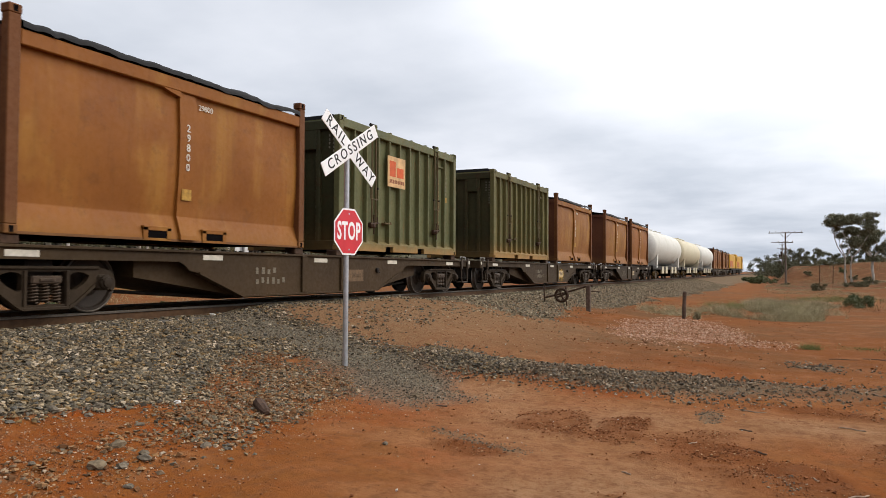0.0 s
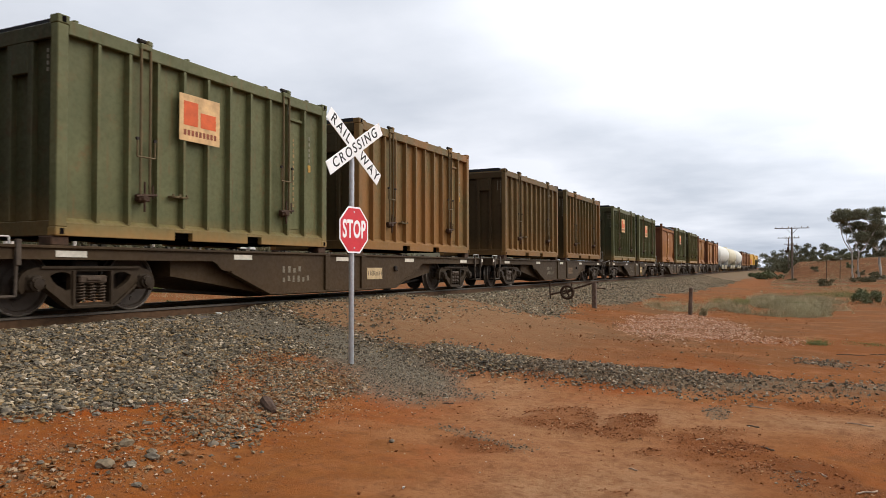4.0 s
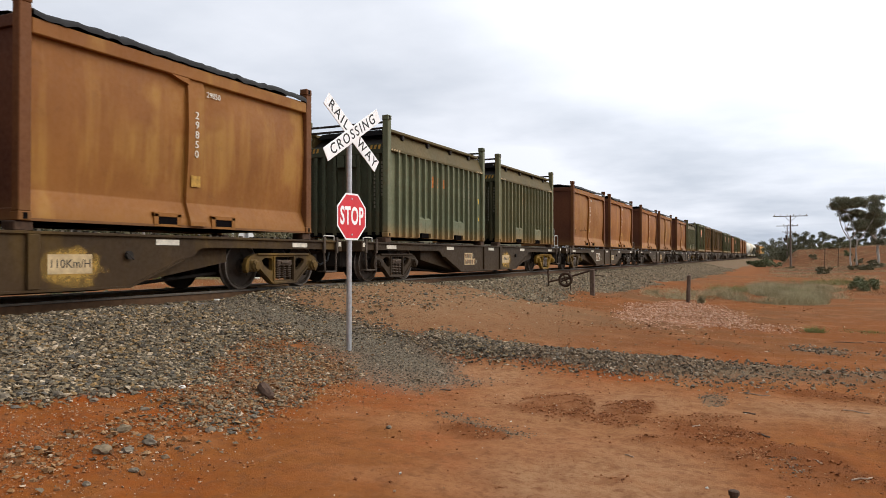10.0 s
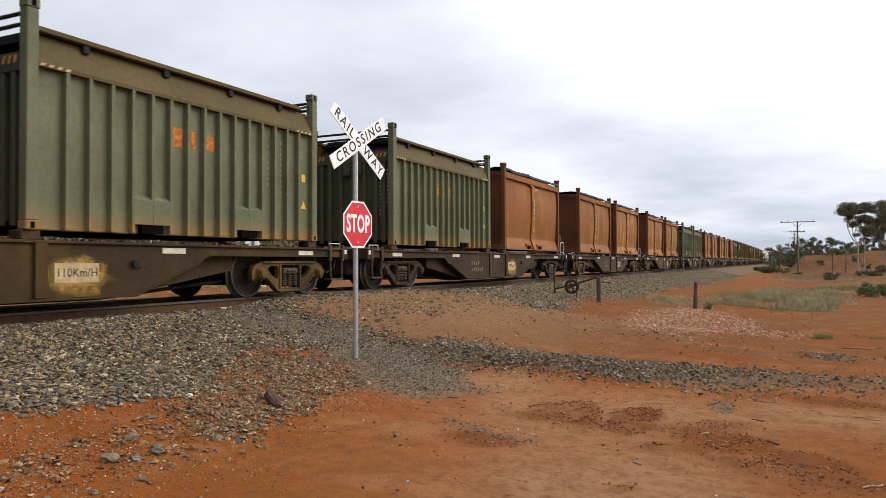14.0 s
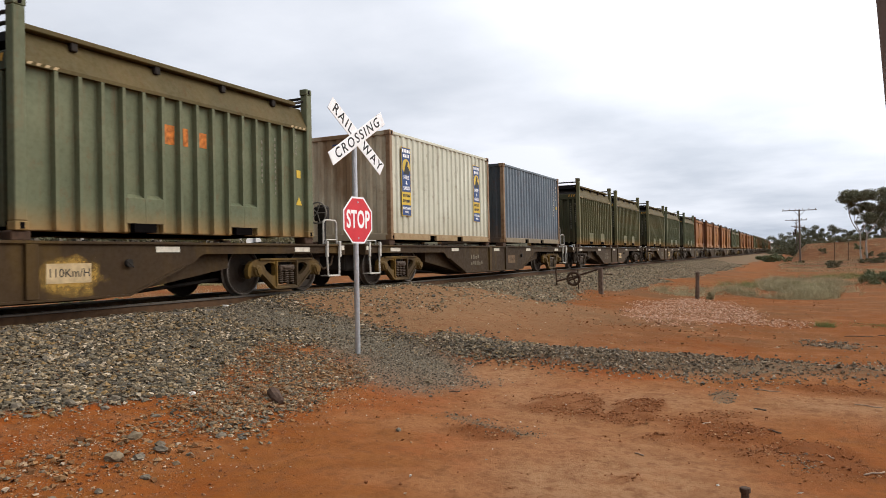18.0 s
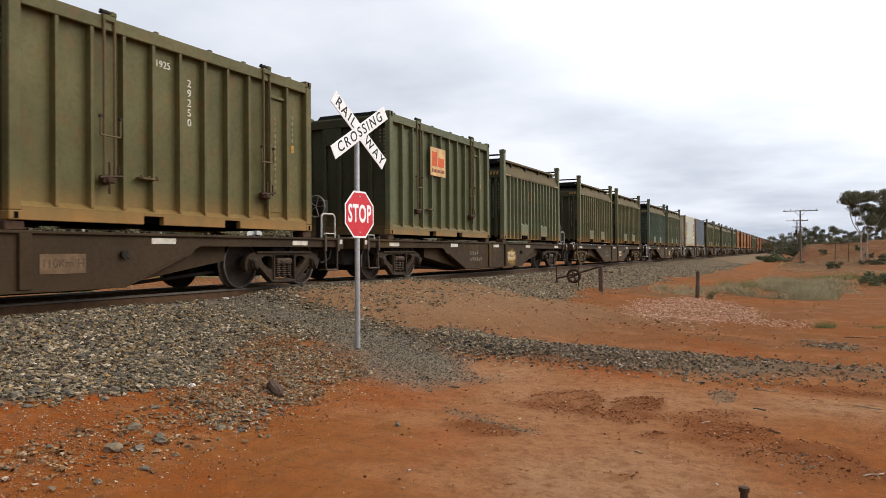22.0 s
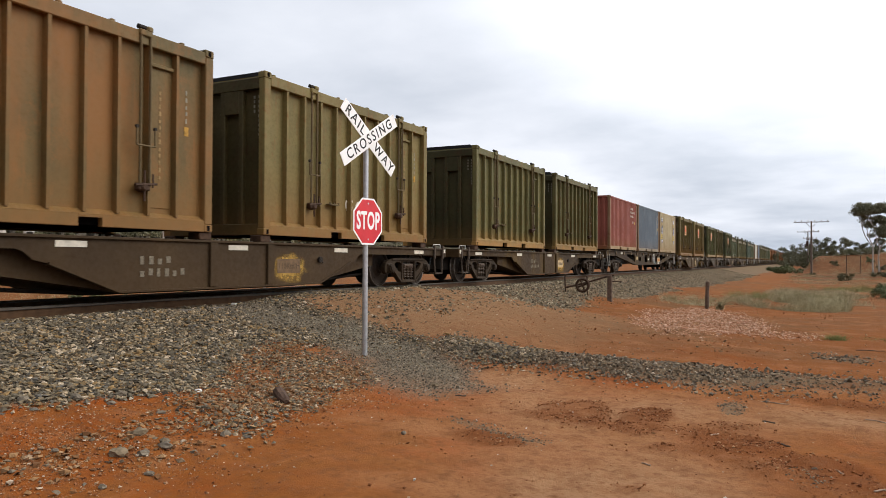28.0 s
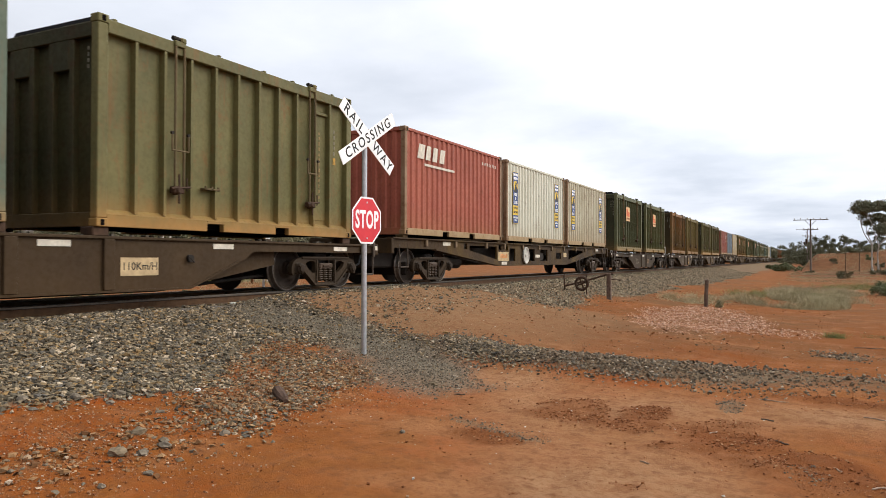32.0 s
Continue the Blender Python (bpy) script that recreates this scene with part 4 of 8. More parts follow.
for k, (t, r) in enumerate(((0.0, 0.030), (0.05, 0.056), (0.16, 0.062), (0.27, 0.055), (0.36, 0.046), (0.40, 0.024))):
    for q in range(9):
        a = 2 * math.pi * q / 9
        rr = r * (1 + 0.28 * noise.noise((math.cos(a) * 1.5, math.sin(a) * 1.5, t * 9)))
        lump.v.append((t - 0.2, rr * math.cos(a), 0.032 + 0.8 * rr * math.sin(a) + 0.015 * noise.noise((t * 7, 0, 0))))
    if k:
        lump.f += [((k - 1) * 9 + q, (k - 1) * 9 + (q + 1) % 9, k * 9 + (q + 1) % 9, k * 9 + q) for q in range(9)]
lump.f += [tuple(range(9))[::-1], tuple(range(45, 54))]
lump_ob = new("timber_lump", lump.mesh("timber_lump", M_ROCKDARK))
lump_ob.matrix_basis = pose(5.06, 5.76, float(surface(5.06, 5.76)) + 0.01, 0, 6, -38)
tagged(lump_ob, "dark weathered lump of timber on red dirt", "timber lump")

# ---- track ----
track = thing("railway_track", pose(0, 0, 0), "rusty steel railway track on timber sleepers in ballast", "railway track", kind="structure")
for sx in (-1, 1):
    s_ = Shape()
    x0 = sx * 0.7525
    for a, b, z0, z1 in ((-0.066, 0.066, -0.155, -0.14), (-0.012, 0.012, -0.14, -0.04)):
        s_.box(x0 + a, x0 + b, -300, 900, z0, z1)
    part("rail", s_, M_RAIL, track)
    h_ = Shape().box(x0 - 0.035, x0 + 0.035, -300, 900, -0.04, 0.0, 0.008)
    part("rail_head", h_, M_RAILTOP, track, "bright worn rail head")

sl = None
for i in range(90):
    y = -2.0 + i * 0.68
    if abs(y - ROAD_Y) < 3.4:
        continue
    if sl is None:
        sl = part("sleeper", Shape().box(-1.25, 1.25, -0.115, 0.115, -0.30, -0.158, 0.012), M_SLEEPER, track, m=pose(0, y, 0))
    else:
        again(sl, track, pose(0, y, 0))

# ---- train ----
HAUL = (-0.294, 0.420, 1.846, -0.416, 195.913, 203.104)


def gone(t):
    """How far the train has rolled along the track at t seconds."""
    v, k = 0.0, (t - 16) / 16
    for c in HAUL:
        v = v * k + c
    return v


TIMES = (0, 2, 4, 6, 9, 12, 15, 18, 21, 24, 27, 29, 30.5, 32)
MOVERS, AXLES = [], []
PITCH, GAP, KGAP, CL = 16.375, 7.289, 6.492, 6.058
HW = 1.219


def place(ob, u, x=0.0, z=0.0):
    """A thing of the train, u metres ahead of the point of reference."""
    ob.matrix_basis = pose(x, u + gone(0), z)
    MOVERS.append((ob, x, u, z))


def repaint(ob, swap):
    """Gives the parts of a copied thing another coat of paint."""
    for o in ob.children_recursive:
        if o.material_slots and o.data.materials[0] in swap:
            o.material_slots[0].link = "OBJECT"
            o.material_slots[0].material = swap[o.data.materials[0]]


def plate(sh, ys, low, high, holes, x0, x1):
    """An upright plate along y between low(y) and high(y), with holes (y0, y1, low, high) cut through it."""
    for a, b in zip(ys, ys[1:]):
        c = (a + b) / 2
        lev = [(low, high)]
        for h0, h1, hl, hh in holes:
            if h0 < c < h1:
                lev = [(low, hl), (hh, high)]
        e = 1e-4
        for lo, hi in lev:
            sh.prism([(a, lo(a + e)), (b, lo(b - e)), (b, hi(b - e)), (a, hi(a + e))], x0, x1, "x")
    return sh


def flat_at(v):
    return lambda y: v


def line(*pts):
    xs, zs = [p[0] for p in pts], [p[1] for p in pts]
    return lambda y: float(np.interp(y, xs, zs))


# -- shared pieces --
def castings(ob, h, mat, posts_w=0.162):
    """The eight corner castings of a container, each with its hole."""
    for z0, z1 in ((0.0, 0.118), (h - 0.118, h)):
        for y0 in (0.0, CL - 0.178):
            for sx in (-1, 1):
                s = Shape()
                xa, xb = sorted((sx * (HW - 0.162), sx * (HW + 0.004)))
                s.box(xa, xb, y0 - 0.004 if y0 == 0 else y0, y0 + 0.178 + (0.004 if y0 else 0), z0, z1, 0.012)
                c = part("corner_casting", s, mat, ob)
                if sx == 1:
                    zc, yc = (z0 + z1) / 2, y0 + 0.089
                    part("aperture", Shape().box(HW + 0.002, HW + 0.007, yc - 0.03, yc + 0.03, zc - 0.04, zc + 0.04, 0.002), M_DARK, c)


def sidemark(ob, y, z, w, h, mat, name="label_panel", x=HW + 0.004, label=""):
    return part(name, Shape().box(x - 0.003, x + 0.004, y - w / 2, y + w / 2, z - h / 2, z + h / 2), mat, ob, label)


def bars(ob, y, z, n, pitch, w, h, mat, down=True, x=HW + 0.004, name="faded_code"):
    """Unreadable writing: a row of small plain bars, in one part."""
    s = Shape()
    for i in range(n):
        yy, zz = (y, z - i * pitch) if down else (y + i * pitch, z)
        # some bars are shorter, as worn stencilling is
        k = (i * 7 + int(y * 13) + n) % 4
        s.box(x - 0.002, x + 0.003, yy - w * 0.36, yy + w * (0.36, 0.2, 0.36, 0.3)[k], zz - h * (0.46, 0.46, 0.3, 0.46)[k], zz + h * (0.46, 0.46, 0.46, 0.2)[k])
    return tagged(part(name, s, mat, ob), kind="stuff")


def fork_rail(sh, x0, x1, z1, cuts):
    """A bottom rail with fork pockets cut out of it."""
    e = [0.16]
    for a, b in cuts:
        e += [a, b]
    e.append(CL - 0.16)
    for a, b in zip(e[::2], e[1::2]):
        sh.box(x0, x1, a, b, 0.0, z1, 0.006)
    for a, b in cuts:
        sh.box(x0, x1, a, b, 0.125, z1)
    return sh


# -- containers --
M_CODETAN = plain("tan_stencil", (0.24, 0.16, 0.07), 0.8, 0, 0.4, 20)


M_LATCH = plain("rusty_latch_iron", (0.050, 0.026, 0.014), 0.7, 0.2, 0.4, 12)


def bulk_container(mat, end, lid):
    """Ribbed steel bulk container with tip-door rods, one side and one end seen."""
    H = 2.90
    ob = thing("bulk_container", pose(0, 0, 0), "weathered green ribbed steel bulk container", "container", "bulk containers on the train")
    for sx in (-1, 1):
        for y0 in (0.0, CL - 0.165):
            xa, xb = sorted((sx * (HW - 0.14), sx * HW))
            part("corner_post", Shape().box(xa, xb, y0, y0 + 0.165, 0.118, H - 0.118, 0.012), mat, ob)
        xa, xb = sorted((sx * (HW - 0.10), sx * (HW - 0.004)))
        part("top_rail", Shape().box(xa, xb, 0.165, CL - 0.165, H - 0.24, H - 0.05, 0.01), mat, ob)
        s = fork_rail(Shape(), xa, xb, 0.17, [(2.02, 2.38), (3.68, 4.04)])
        s.prism([(sx * (HW - 0.004), 0.17), (sx * (HW - 0.115), 0.245), (sx * (HW - 0.12), 0.17)], 0.165, CL - 0.165, "y")
        part("bottom_rail", s, mat, ob)
        part("side_panel", Shape().box(*sorted((sx * 1.07, sx * 1.105)), 0.1, CL - 0.1, 0.14, H - 0.2), mat, ob)
    part("floor", Shape().box(-1.05, 1.05, 0.05, CL - 0.05, 0.03, 0.12), M_DARK, ob)
    # side ribs
    n = 10
    rib = Shape().prism([(1.10, -0.030), (1.205, -0.024), (1.205, 0.024), (1.10, 0.030)], 0.2, H - 0.23, "z")
    first = None
    for i in range(n):
        y = 0.650 + i * 0.521
        if first is None:
            first = part("rib", rib, mat, ob, m=pose(0, y, 0))
        else:
            again(first, ob, pose(0, y, 0))
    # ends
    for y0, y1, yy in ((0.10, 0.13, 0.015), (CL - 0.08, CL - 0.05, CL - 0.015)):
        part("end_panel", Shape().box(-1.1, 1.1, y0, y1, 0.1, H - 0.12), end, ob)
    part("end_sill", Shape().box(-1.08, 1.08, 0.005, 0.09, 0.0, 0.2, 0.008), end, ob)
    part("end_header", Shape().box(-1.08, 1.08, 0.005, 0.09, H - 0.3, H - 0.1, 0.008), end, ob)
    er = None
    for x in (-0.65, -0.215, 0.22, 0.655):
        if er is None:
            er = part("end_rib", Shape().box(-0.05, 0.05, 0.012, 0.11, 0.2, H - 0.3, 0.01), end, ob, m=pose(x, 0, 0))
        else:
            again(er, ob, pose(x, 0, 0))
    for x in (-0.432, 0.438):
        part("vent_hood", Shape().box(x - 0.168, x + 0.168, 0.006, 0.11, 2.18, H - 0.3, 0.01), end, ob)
    for x, k in ((0.90, 4), (1.01, 9)):
        s = Shape()
        for i in range(k):
            s.box(x - 0.015, x + 0.015, 0.090, 0.102, 2.45 - i * 0.085, 2.50 - i * 0.085)
        tagged(part("faded_code", s, M_CODE, ob), kind="stuff")
    # roof and tipping lid
    part("roof", Shape().box(-1.13, 1.13, 0.1, CL - 0.1, H - 0.1, H - 0.055), mat, ob)
    part("lid", Shape().prism([(-1.02, H - 0.06), (1.02, H - 0.06), (0.9, H + 0.06), (-0.9, H + 0.06)], 0.22, CL - 0.30, "y"), lid, ob)
    hinge = None
    for y in (0.3, 2.3, 3.4, 4.2, 5.45):
        h = Shape().box(HW - 0.14, HW - 0.03, y - 0.035, y + 0.035, H - 0.06, H - 0.01, 0.01)
        part("hinge_lug", h, mat, ob)
    # locking rods, each pair with its top gear, guides and latch
    for y in (1.42, 4.72):
        gear = part("rod_bracket", Shape().box(HW - 0.08, HW + 0.03, y - 0.11, y + 0.11, H - 0.12, H - 0.03, 0.012).box(HW - 0.10, HW + 0.035, y + 0.01, y + 0.12, H - 0.05, H + 0.035, 0.02), mat, ob)
        part("roller", Shape().rod((HW - 0.03, y - 0.11, H + 0.01), (HW - 0.03, y + 0.02, H + 0.01), 0.035, 10), M_STEEL, gear)
        for d, zb in ((-0.085, 0.62), (0.085, 0.62)):
            part("lock_rod", Shape().rod((HW + 0.012, y + d, zb), (HW + 0.012, y + d, H - 0.05), 0.019, 6), M_ROD, ob)
        s = Shape().rod((HW + 0.02, y - 0.15, 1.20), (HW + 0.02, y + 0.17, 1.20), 0.015, 6)
        s.rod((HW + 0.02, y - 0.15, 1.20), (HW + 0.02, y - 0.15, 1.47), 0.014, 6).rod((HW + 0.02, y + 0.17, 1.20), (HW + 0.02, y + 0.17, 1.44), 0.014, 6)
        part("guide", s, M_ROD, ob)
        for q in (-0.15, 0.17):
            part("guide_knob", Shape().lathe([(HW, 0.026), (HW + 0.035, 0.026)], 8, "x", (0, y + q, 1.46)), M_STEEL, ob)
        s = Shape().lathe([(1.15, 0.075), (1.25, 0.068), (1.28, 0.04)], 10, "x", (0, y - 0.02, 0.60))
        s.box(1.14, 1.25, y - 0.12, y + 0.09, 0.55, 0.66, 0.015).rod((1.25, y - 0.17, 0.62), (1.25, y + 0.20, 0.66), 0.018, 6).rod((1.25, y - 0.02, 0.40), (1.25, y - 0.02, 0.84), 0.016, 6)
        s.rod((1.25, y + 0.13, 0.60), (1.25, y + 0.13, 0.80), 0.013, 6)
        part("latch", s, M_LATCH, ob, "rusty dark latch gear")
    part("inspection_hatch", Shape().box(1.10, 1.116, 4.87, 5.28, 0.32, 2.38, 0.006), mat, ob)
    part("step_bar", Shape().box(1.12, HW, 1.95, 2.3, 0.66, 0.69, 0.006).box(1.19, HW, 1.97, 2.0, 0.66, 0.72).box(1.19, HW, 2.1, 2.13, 0.66, 0.72).box(1.19, HW, 2.25, 2.28, 0.66, 0.72), M_ROD, ob)
    part("hatch_bar", Shape().box(1.10, 1.16, 4.85, 5.31, 2.40, 2.455, 0.008), mat, ob)
    castings(ob, H, mat)
    bars(ob, 5.08, 2.05, 13, 0.105, 0.05, 0.075, M_CODETAN, x=1.119)
    bars(ob, 5.60, 2.15, 5, 0.11, 0.05, 0.08, M_CODE, x=1.108)
    sidemark(ob, 5.60, 1.55, 0.08, 0.14, M_OCHRE, x=1.108)
    return ob


def trade_sign(ob):
    """A faded square sign, with plain red and dark shapes."""
    y, z = 2.53, 1.95
    s = sidemark(ob, y, z, 0.88, 0.74, M_SIGNCREAM, "trade_sign", 1.209, "faded cream square sign with red shapes")
    part("red_print", Shape().box(1.212, 1.216, y - 0.35, y - 0.05, z - 0.12, z + 0.26), M_SIGNRED, s)
    part("red_print", Shape().box(1.212, 1.216, y + 0.01, y + 0.35, z - 0.12, z + 0.12), M_SIGNRED, s)
    for q in range(9):
        part("dark_print", Shape().box(1.212, 1.216, y - 0.35 + q * 0.082, y - 0.295 + q * 0.082, z - 0.28, z - 0.19), M_SIGNDARK, s)


def hopper_container(mat, end):
    """Tall-post hopper container: ribbed sides, sloping coaming, raised corner posts joined by bars."""
    H, B = 2.90, 2.07
    ob = thing("hopper_container", pose(0, 0, 0), "faded green ribbed hopper container with raised corner posts", "container", "hopper containers on the train")
    for sx in (-1, 1):
        for y0 in (0.0, CL - 0.165):
            xa, xb = sorted((sx * (HW - 0.15), sx * HW))
            part("corner_post", Shape().box(xa, xb, y0, y0 + 0.165, 0.118, H - 0.118, 0.012), mat, ob)
        part("side_panel", Shape().box(*sorted((sx * 1.09, sx * 1.125)), 0.1, CL - 0.1, 0.012, B + 0.05), mat, ob)
        part("coaming", Shape().prism([(sx * 1.215, B), (sx * 1.215, B + 0.05), (sx * 1.06, B + 0.44), (sx * 1.0, B + 0.44), (sx * 1.12, B)], 0.165, CL - 0.165, "y"), M_KHAKI, ob, "dust-stained sloping coaming")
        part("roof_lip", Shape().box(*sorted((sx * 0.95, sx * 1.17)), 0.17, CL - 0.45, B + 0.455, B + 0.525, 0.01), M_KHAKI, ob)
        part("bottom_rail", fork_rail(Shape(), *sorted((sx * (HW - 0.20), sx * (HW - 0.135))), 0.13, [(1.80, 2.15), (3.90, 4.25)]), mat, ob)
    part("roof", Shape().prism([(-1.0, B + 0.42), (1.0, B + 0.42), (0.85, B + 0.54), (-0.85, B + 0.54)], 0.3, CL - 0.5, "y"), M_TARP, ob)
    part("floor", Shape().box(-1.05, 1.05, 0.05, CL - 0.05, 0.03, 0.12), M_DARK, ob)
    rib = Shape().prism([(1.12, -0.032), (1.213, -0.026), (1.213, 0.026), (1.12, 0.032)], 0.02, B + 0.01, "z")
    first = None
    for i in range(15):
        y = 0.575 + i * 0.351
        if first is None:
            first = part("rib", rib, mat, ob, m=pose(0, y, 0))
        else:
            again(first, ob, pose(0, y, 0))
    # stiffening plates over the fork pockets, let in between the ribs
    for yc in (1.976, 4.078):
        for k in (-1, 1):
            part("gusset_plate", Shape().prism([(1.12, 0.14), (1.2165, 0.14), (1.2165, 0.50), (1.12, 0.57)], yc + k * 0.175 - 0.171, yc + k * 0.175 + 0.171, "y"), mat, ob)
        part("fork_opening", Shape().box(1.0, 1.2155, yc - 0.20, yc + 0.20, 0.012, 0.138), M_DARK, ob)
    # lugs under the lid's edge
    for y in (0.9, 2.3, 3.7, 5.0):
        part("lid_lug", Shape().box(1.07, 1.15, y - 0.05, y + 0.05, B + 0.34, B + 0.46, 0.01), M_STEEL, ob)
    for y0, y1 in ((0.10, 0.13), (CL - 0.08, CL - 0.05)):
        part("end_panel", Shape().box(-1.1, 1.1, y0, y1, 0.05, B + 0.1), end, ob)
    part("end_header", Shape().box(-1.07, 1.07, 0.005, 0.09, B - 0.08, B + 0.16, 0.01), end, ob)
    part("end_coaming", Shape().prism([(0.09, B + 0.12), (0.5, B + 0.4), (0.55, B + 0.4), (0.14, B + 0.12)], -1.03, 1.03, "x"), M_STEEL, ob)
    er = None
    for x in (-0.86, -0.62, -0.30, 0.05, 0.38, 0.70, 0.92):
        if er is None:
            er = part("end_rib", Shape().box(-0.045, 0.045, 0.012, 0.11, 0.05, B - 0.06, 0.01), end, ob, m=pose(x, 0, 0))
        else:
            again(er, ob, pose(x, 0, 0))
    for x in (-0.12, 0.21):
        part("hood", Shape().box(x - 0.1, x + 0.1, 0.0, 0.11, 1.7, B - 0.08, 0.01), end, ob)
    for x, k in ((0.80, 12), (1.0, 9)):
        s = Shape()
        for i in range(k):
            s.box(x - 0.018, x + 0.018, 0.090, 0.102, 1.75 - i * 0.095, 1.81 - i * 0.095)
        tagged(part("faded_code", s, M_CODE, ob), kind="stuff")
    for y in (0.08, CL - 0.08):
        for z in (H - 0.16, H - 0.30):
            part("cross_bar", Shape().rod((-1.1, y, z), (1.1, y, z), 0.028, 8), M_STEEL, ob)
    part("bar_stay", Shape().box(-0.04, 0.04, 0.05, 0.11, B + 0.15, H - 0.16, 0.006), M_STEEL, ob)
    for y0, y1 in ((0.165, CL - 0.45),):
        for sx in (-1, 1):
            part("side_bar_end", Shape().rod((sx * 1.12, CL - 0.55, H - 0.36), (sx * 1.12, CL - 0.1, H - 0.22), 0.025, 6), M_STEEL, ob)
    for y0 in (0.17, CL - 0.66):
        st = Shape()
        for i in range(4):
            y = y0 + i * 0.12
            st.prism([(y, B + 0.010), (y + 0.06, B + 0.010), (y + 0.09, B + 0.048), (y + 0.03, B + 0.048)], 1.213, 1.219, "x")
        tagged(part("hazard_stripes", st, M_LABELTAN, ob, "worn yellow hazard stripes"), kind="stuff")
    for x0 in (-1.05, 0.72):
        st = Shape()
        for i in range(3):
            x = x0 + i * 0.11
            st.prism([(x, B + 0.03), (x + 0.055, B + 0.03), (x + 0.09, B + 0.13), (x + 0.035, B + 0.13)], 0.0, 0.006, "y")
        tagged(part("hazard_stripes", st, M_OCHRE, ob, "worn yellow hazard stripes"), kind="stuff")
    castings(ob, H, mat)
    bars(ob, 5.03, 1.80, 11, 0.10, 0.045, 0.07, M_CODE, x=1.129)
    bars(ob, 4.66, 1.70, 8, 0.10, 0.045, 0.07, M_CODE, x=1.129)
    for k, ch in enumerate("SSUA"):
        letters(ch, 0.13, M_CODE, ob, Matrix.Translation((1.129, 5.64, 2.0 - k * 0.125)) @ pose(0, 0, 0, 90, 0, 90), 0.003, "stencilled_letter")
    sidemark(ob, 5.72, 1.22, 0.12, 0.15, M_SIGNYELLOW, x=1.129)
    part("warning_triangle", Shape().prism([(5.63, 0.62), (5.81, 0.62), (5.72, 0.78)], 1.124, 1.133, "x"), M_SIGNYELLOW, ob, "yellow warning triangle")
    return ob


def orange_letters(ob):
    """Large orange stencil marks, drawn as plain shapes."""
    z = 1.53
    for y0, y1, h in ((2.40, 2.62, 0.15), (2.80, 2.90, 0.14), (3.10, 3.30, 0.12)):
        part("orange_mark", Shape().box(1.122, 1.131, y0, y1, z - h, z + h), M_ORANGEWORN, ob)


def skip_profile(z):
    return float(np.interp(z, [0.0, 0.10, 0.40, 0.52, 1.1, 1.6, 2.1, 2.36], [1.20, 1.19, 1.09, 1.095, 1.135, 1.15, 1.135, 1.12]))


def ore_container(mat, endmat, seed):
    """Plate-sided ore container with bulging sides, a belly skirt and a tarpaulin over the load."""
    H = 2.84
    rng = random.Random(seed)
    ob = thing("ore_container", pose(0, 0, 0), "rusty orange plate-sided ore container under black tarpaulin", "container", "ore containers on the train")
    for sx in (-1, 1):
        for y0 in (0.0, CL - 0.17):
            part("corner_post", Shape().box(*sorted((sx * (HW - 0.14), sx * HW)), y0, y0 + 0.17, 0.118, H - 0.118, 0.012), endmat if y0 == 0.0 and sx == -1 else M_POST, ob)
        part("top_rail", Shape().box(*sorted((sx * (HW - 0.13), sx * (HW - 0.004))), 0.17, CL - 0.17, 2.36, 2.56, 0.012), mat, ob)
        # bulged side plate
        ys = np.linspace(0.12, CL - 0.12, 37)
        zs = [0.02, 0.1, 0.25, 0.385, 0.40, 0.415, 0.46, 0.52, 0.7, 0.9, 1.1, 1.35, 1.6, 1.85, 2.1, 2.3, 2.4]
        dent = [(rng.uniform(0.6, 5.4), rng.uniform(0.8, 2.0), rng.uniform(-0.035, 0.03), rng.uniform(0.3, 0.7)) for _ in range(7)]
        vs, fs = [], []
        for z in zs:
            for y in ys:
                half = (y - 0.12) / 2.83 if y < CL / 2 else (CL - 0.12 - y) / 2.83
                k = math.sin(math.pi * max(0, min(1, half))) * max(0.0, math.sin(math.pi * max(0, min(1, (z - 0.46) / 1.9))))
                x = skip_profile(z) + 0.035 * k
                if z > 0.5:
                    x += sum(d * math.exp(-((y - a) ** 2 + (z - b) ** 2) / (w * w)) for a, b, d, w in dent) * min(1, (2.4 - z) * 3)
                vs.append((sx * x, y, z))
        m = len(ys)
        for j in range(len(zs) - 1):
            for i in range(m - 1):
                fs.append((j * m + i, j * m + i + 1, (j + 1) * m + i + 1, (j + 1) * m + i))
        part("side_plate", Shape().add(vs, fs), mat, ob, smooth=True)
        # centre post follows the plate
        poly = [(sx * (skip_profile(z) + 0.055), z) for z in (0.03, 0.1, 0.40, 0.52, 1.1, 1.6, 2.1, 2.36)]
        back = [(sx * 1.02, z) for z in (2.36, 0.03)]
        part("centre_post", Shape().prism(poly + back, 2.82, 3.16, "y"), mat, ob)
        for a, b in ((2.12, 2.66), (3.32, 3.88)):
            s = Shape()
            for q0, q1 in ((a, a + 0.09), (b - 0.09, b)):
                s.box(*sorted((sx * 1.10, sx * 1.214)), q0, q1, 0.02, 0.2, 0.006)
            s.box(*sorted((sx * 1.10, sx * 1.214)), a, b, 0.15, 0.22, 0.006)
            s.box(*sorted((sx * 1.10, sx * 1.214)), a, b, 0.0, 0.04, 0.004)
            fpk = part("fork_pocket", s, mat, ob)
            part("opening", Shape().box(*sorted((sx * 1.15, sx * 1.2125)), a + 0.09, b - 0.09, 0.04, 0.15), M_DARK, fpk)
        part("bottom_rail", Shape().box(*sorted((sx * 1.1, sx * 1.205)), 0.17, CL - 0.17, 0.0, 0.035), endmat, ob)
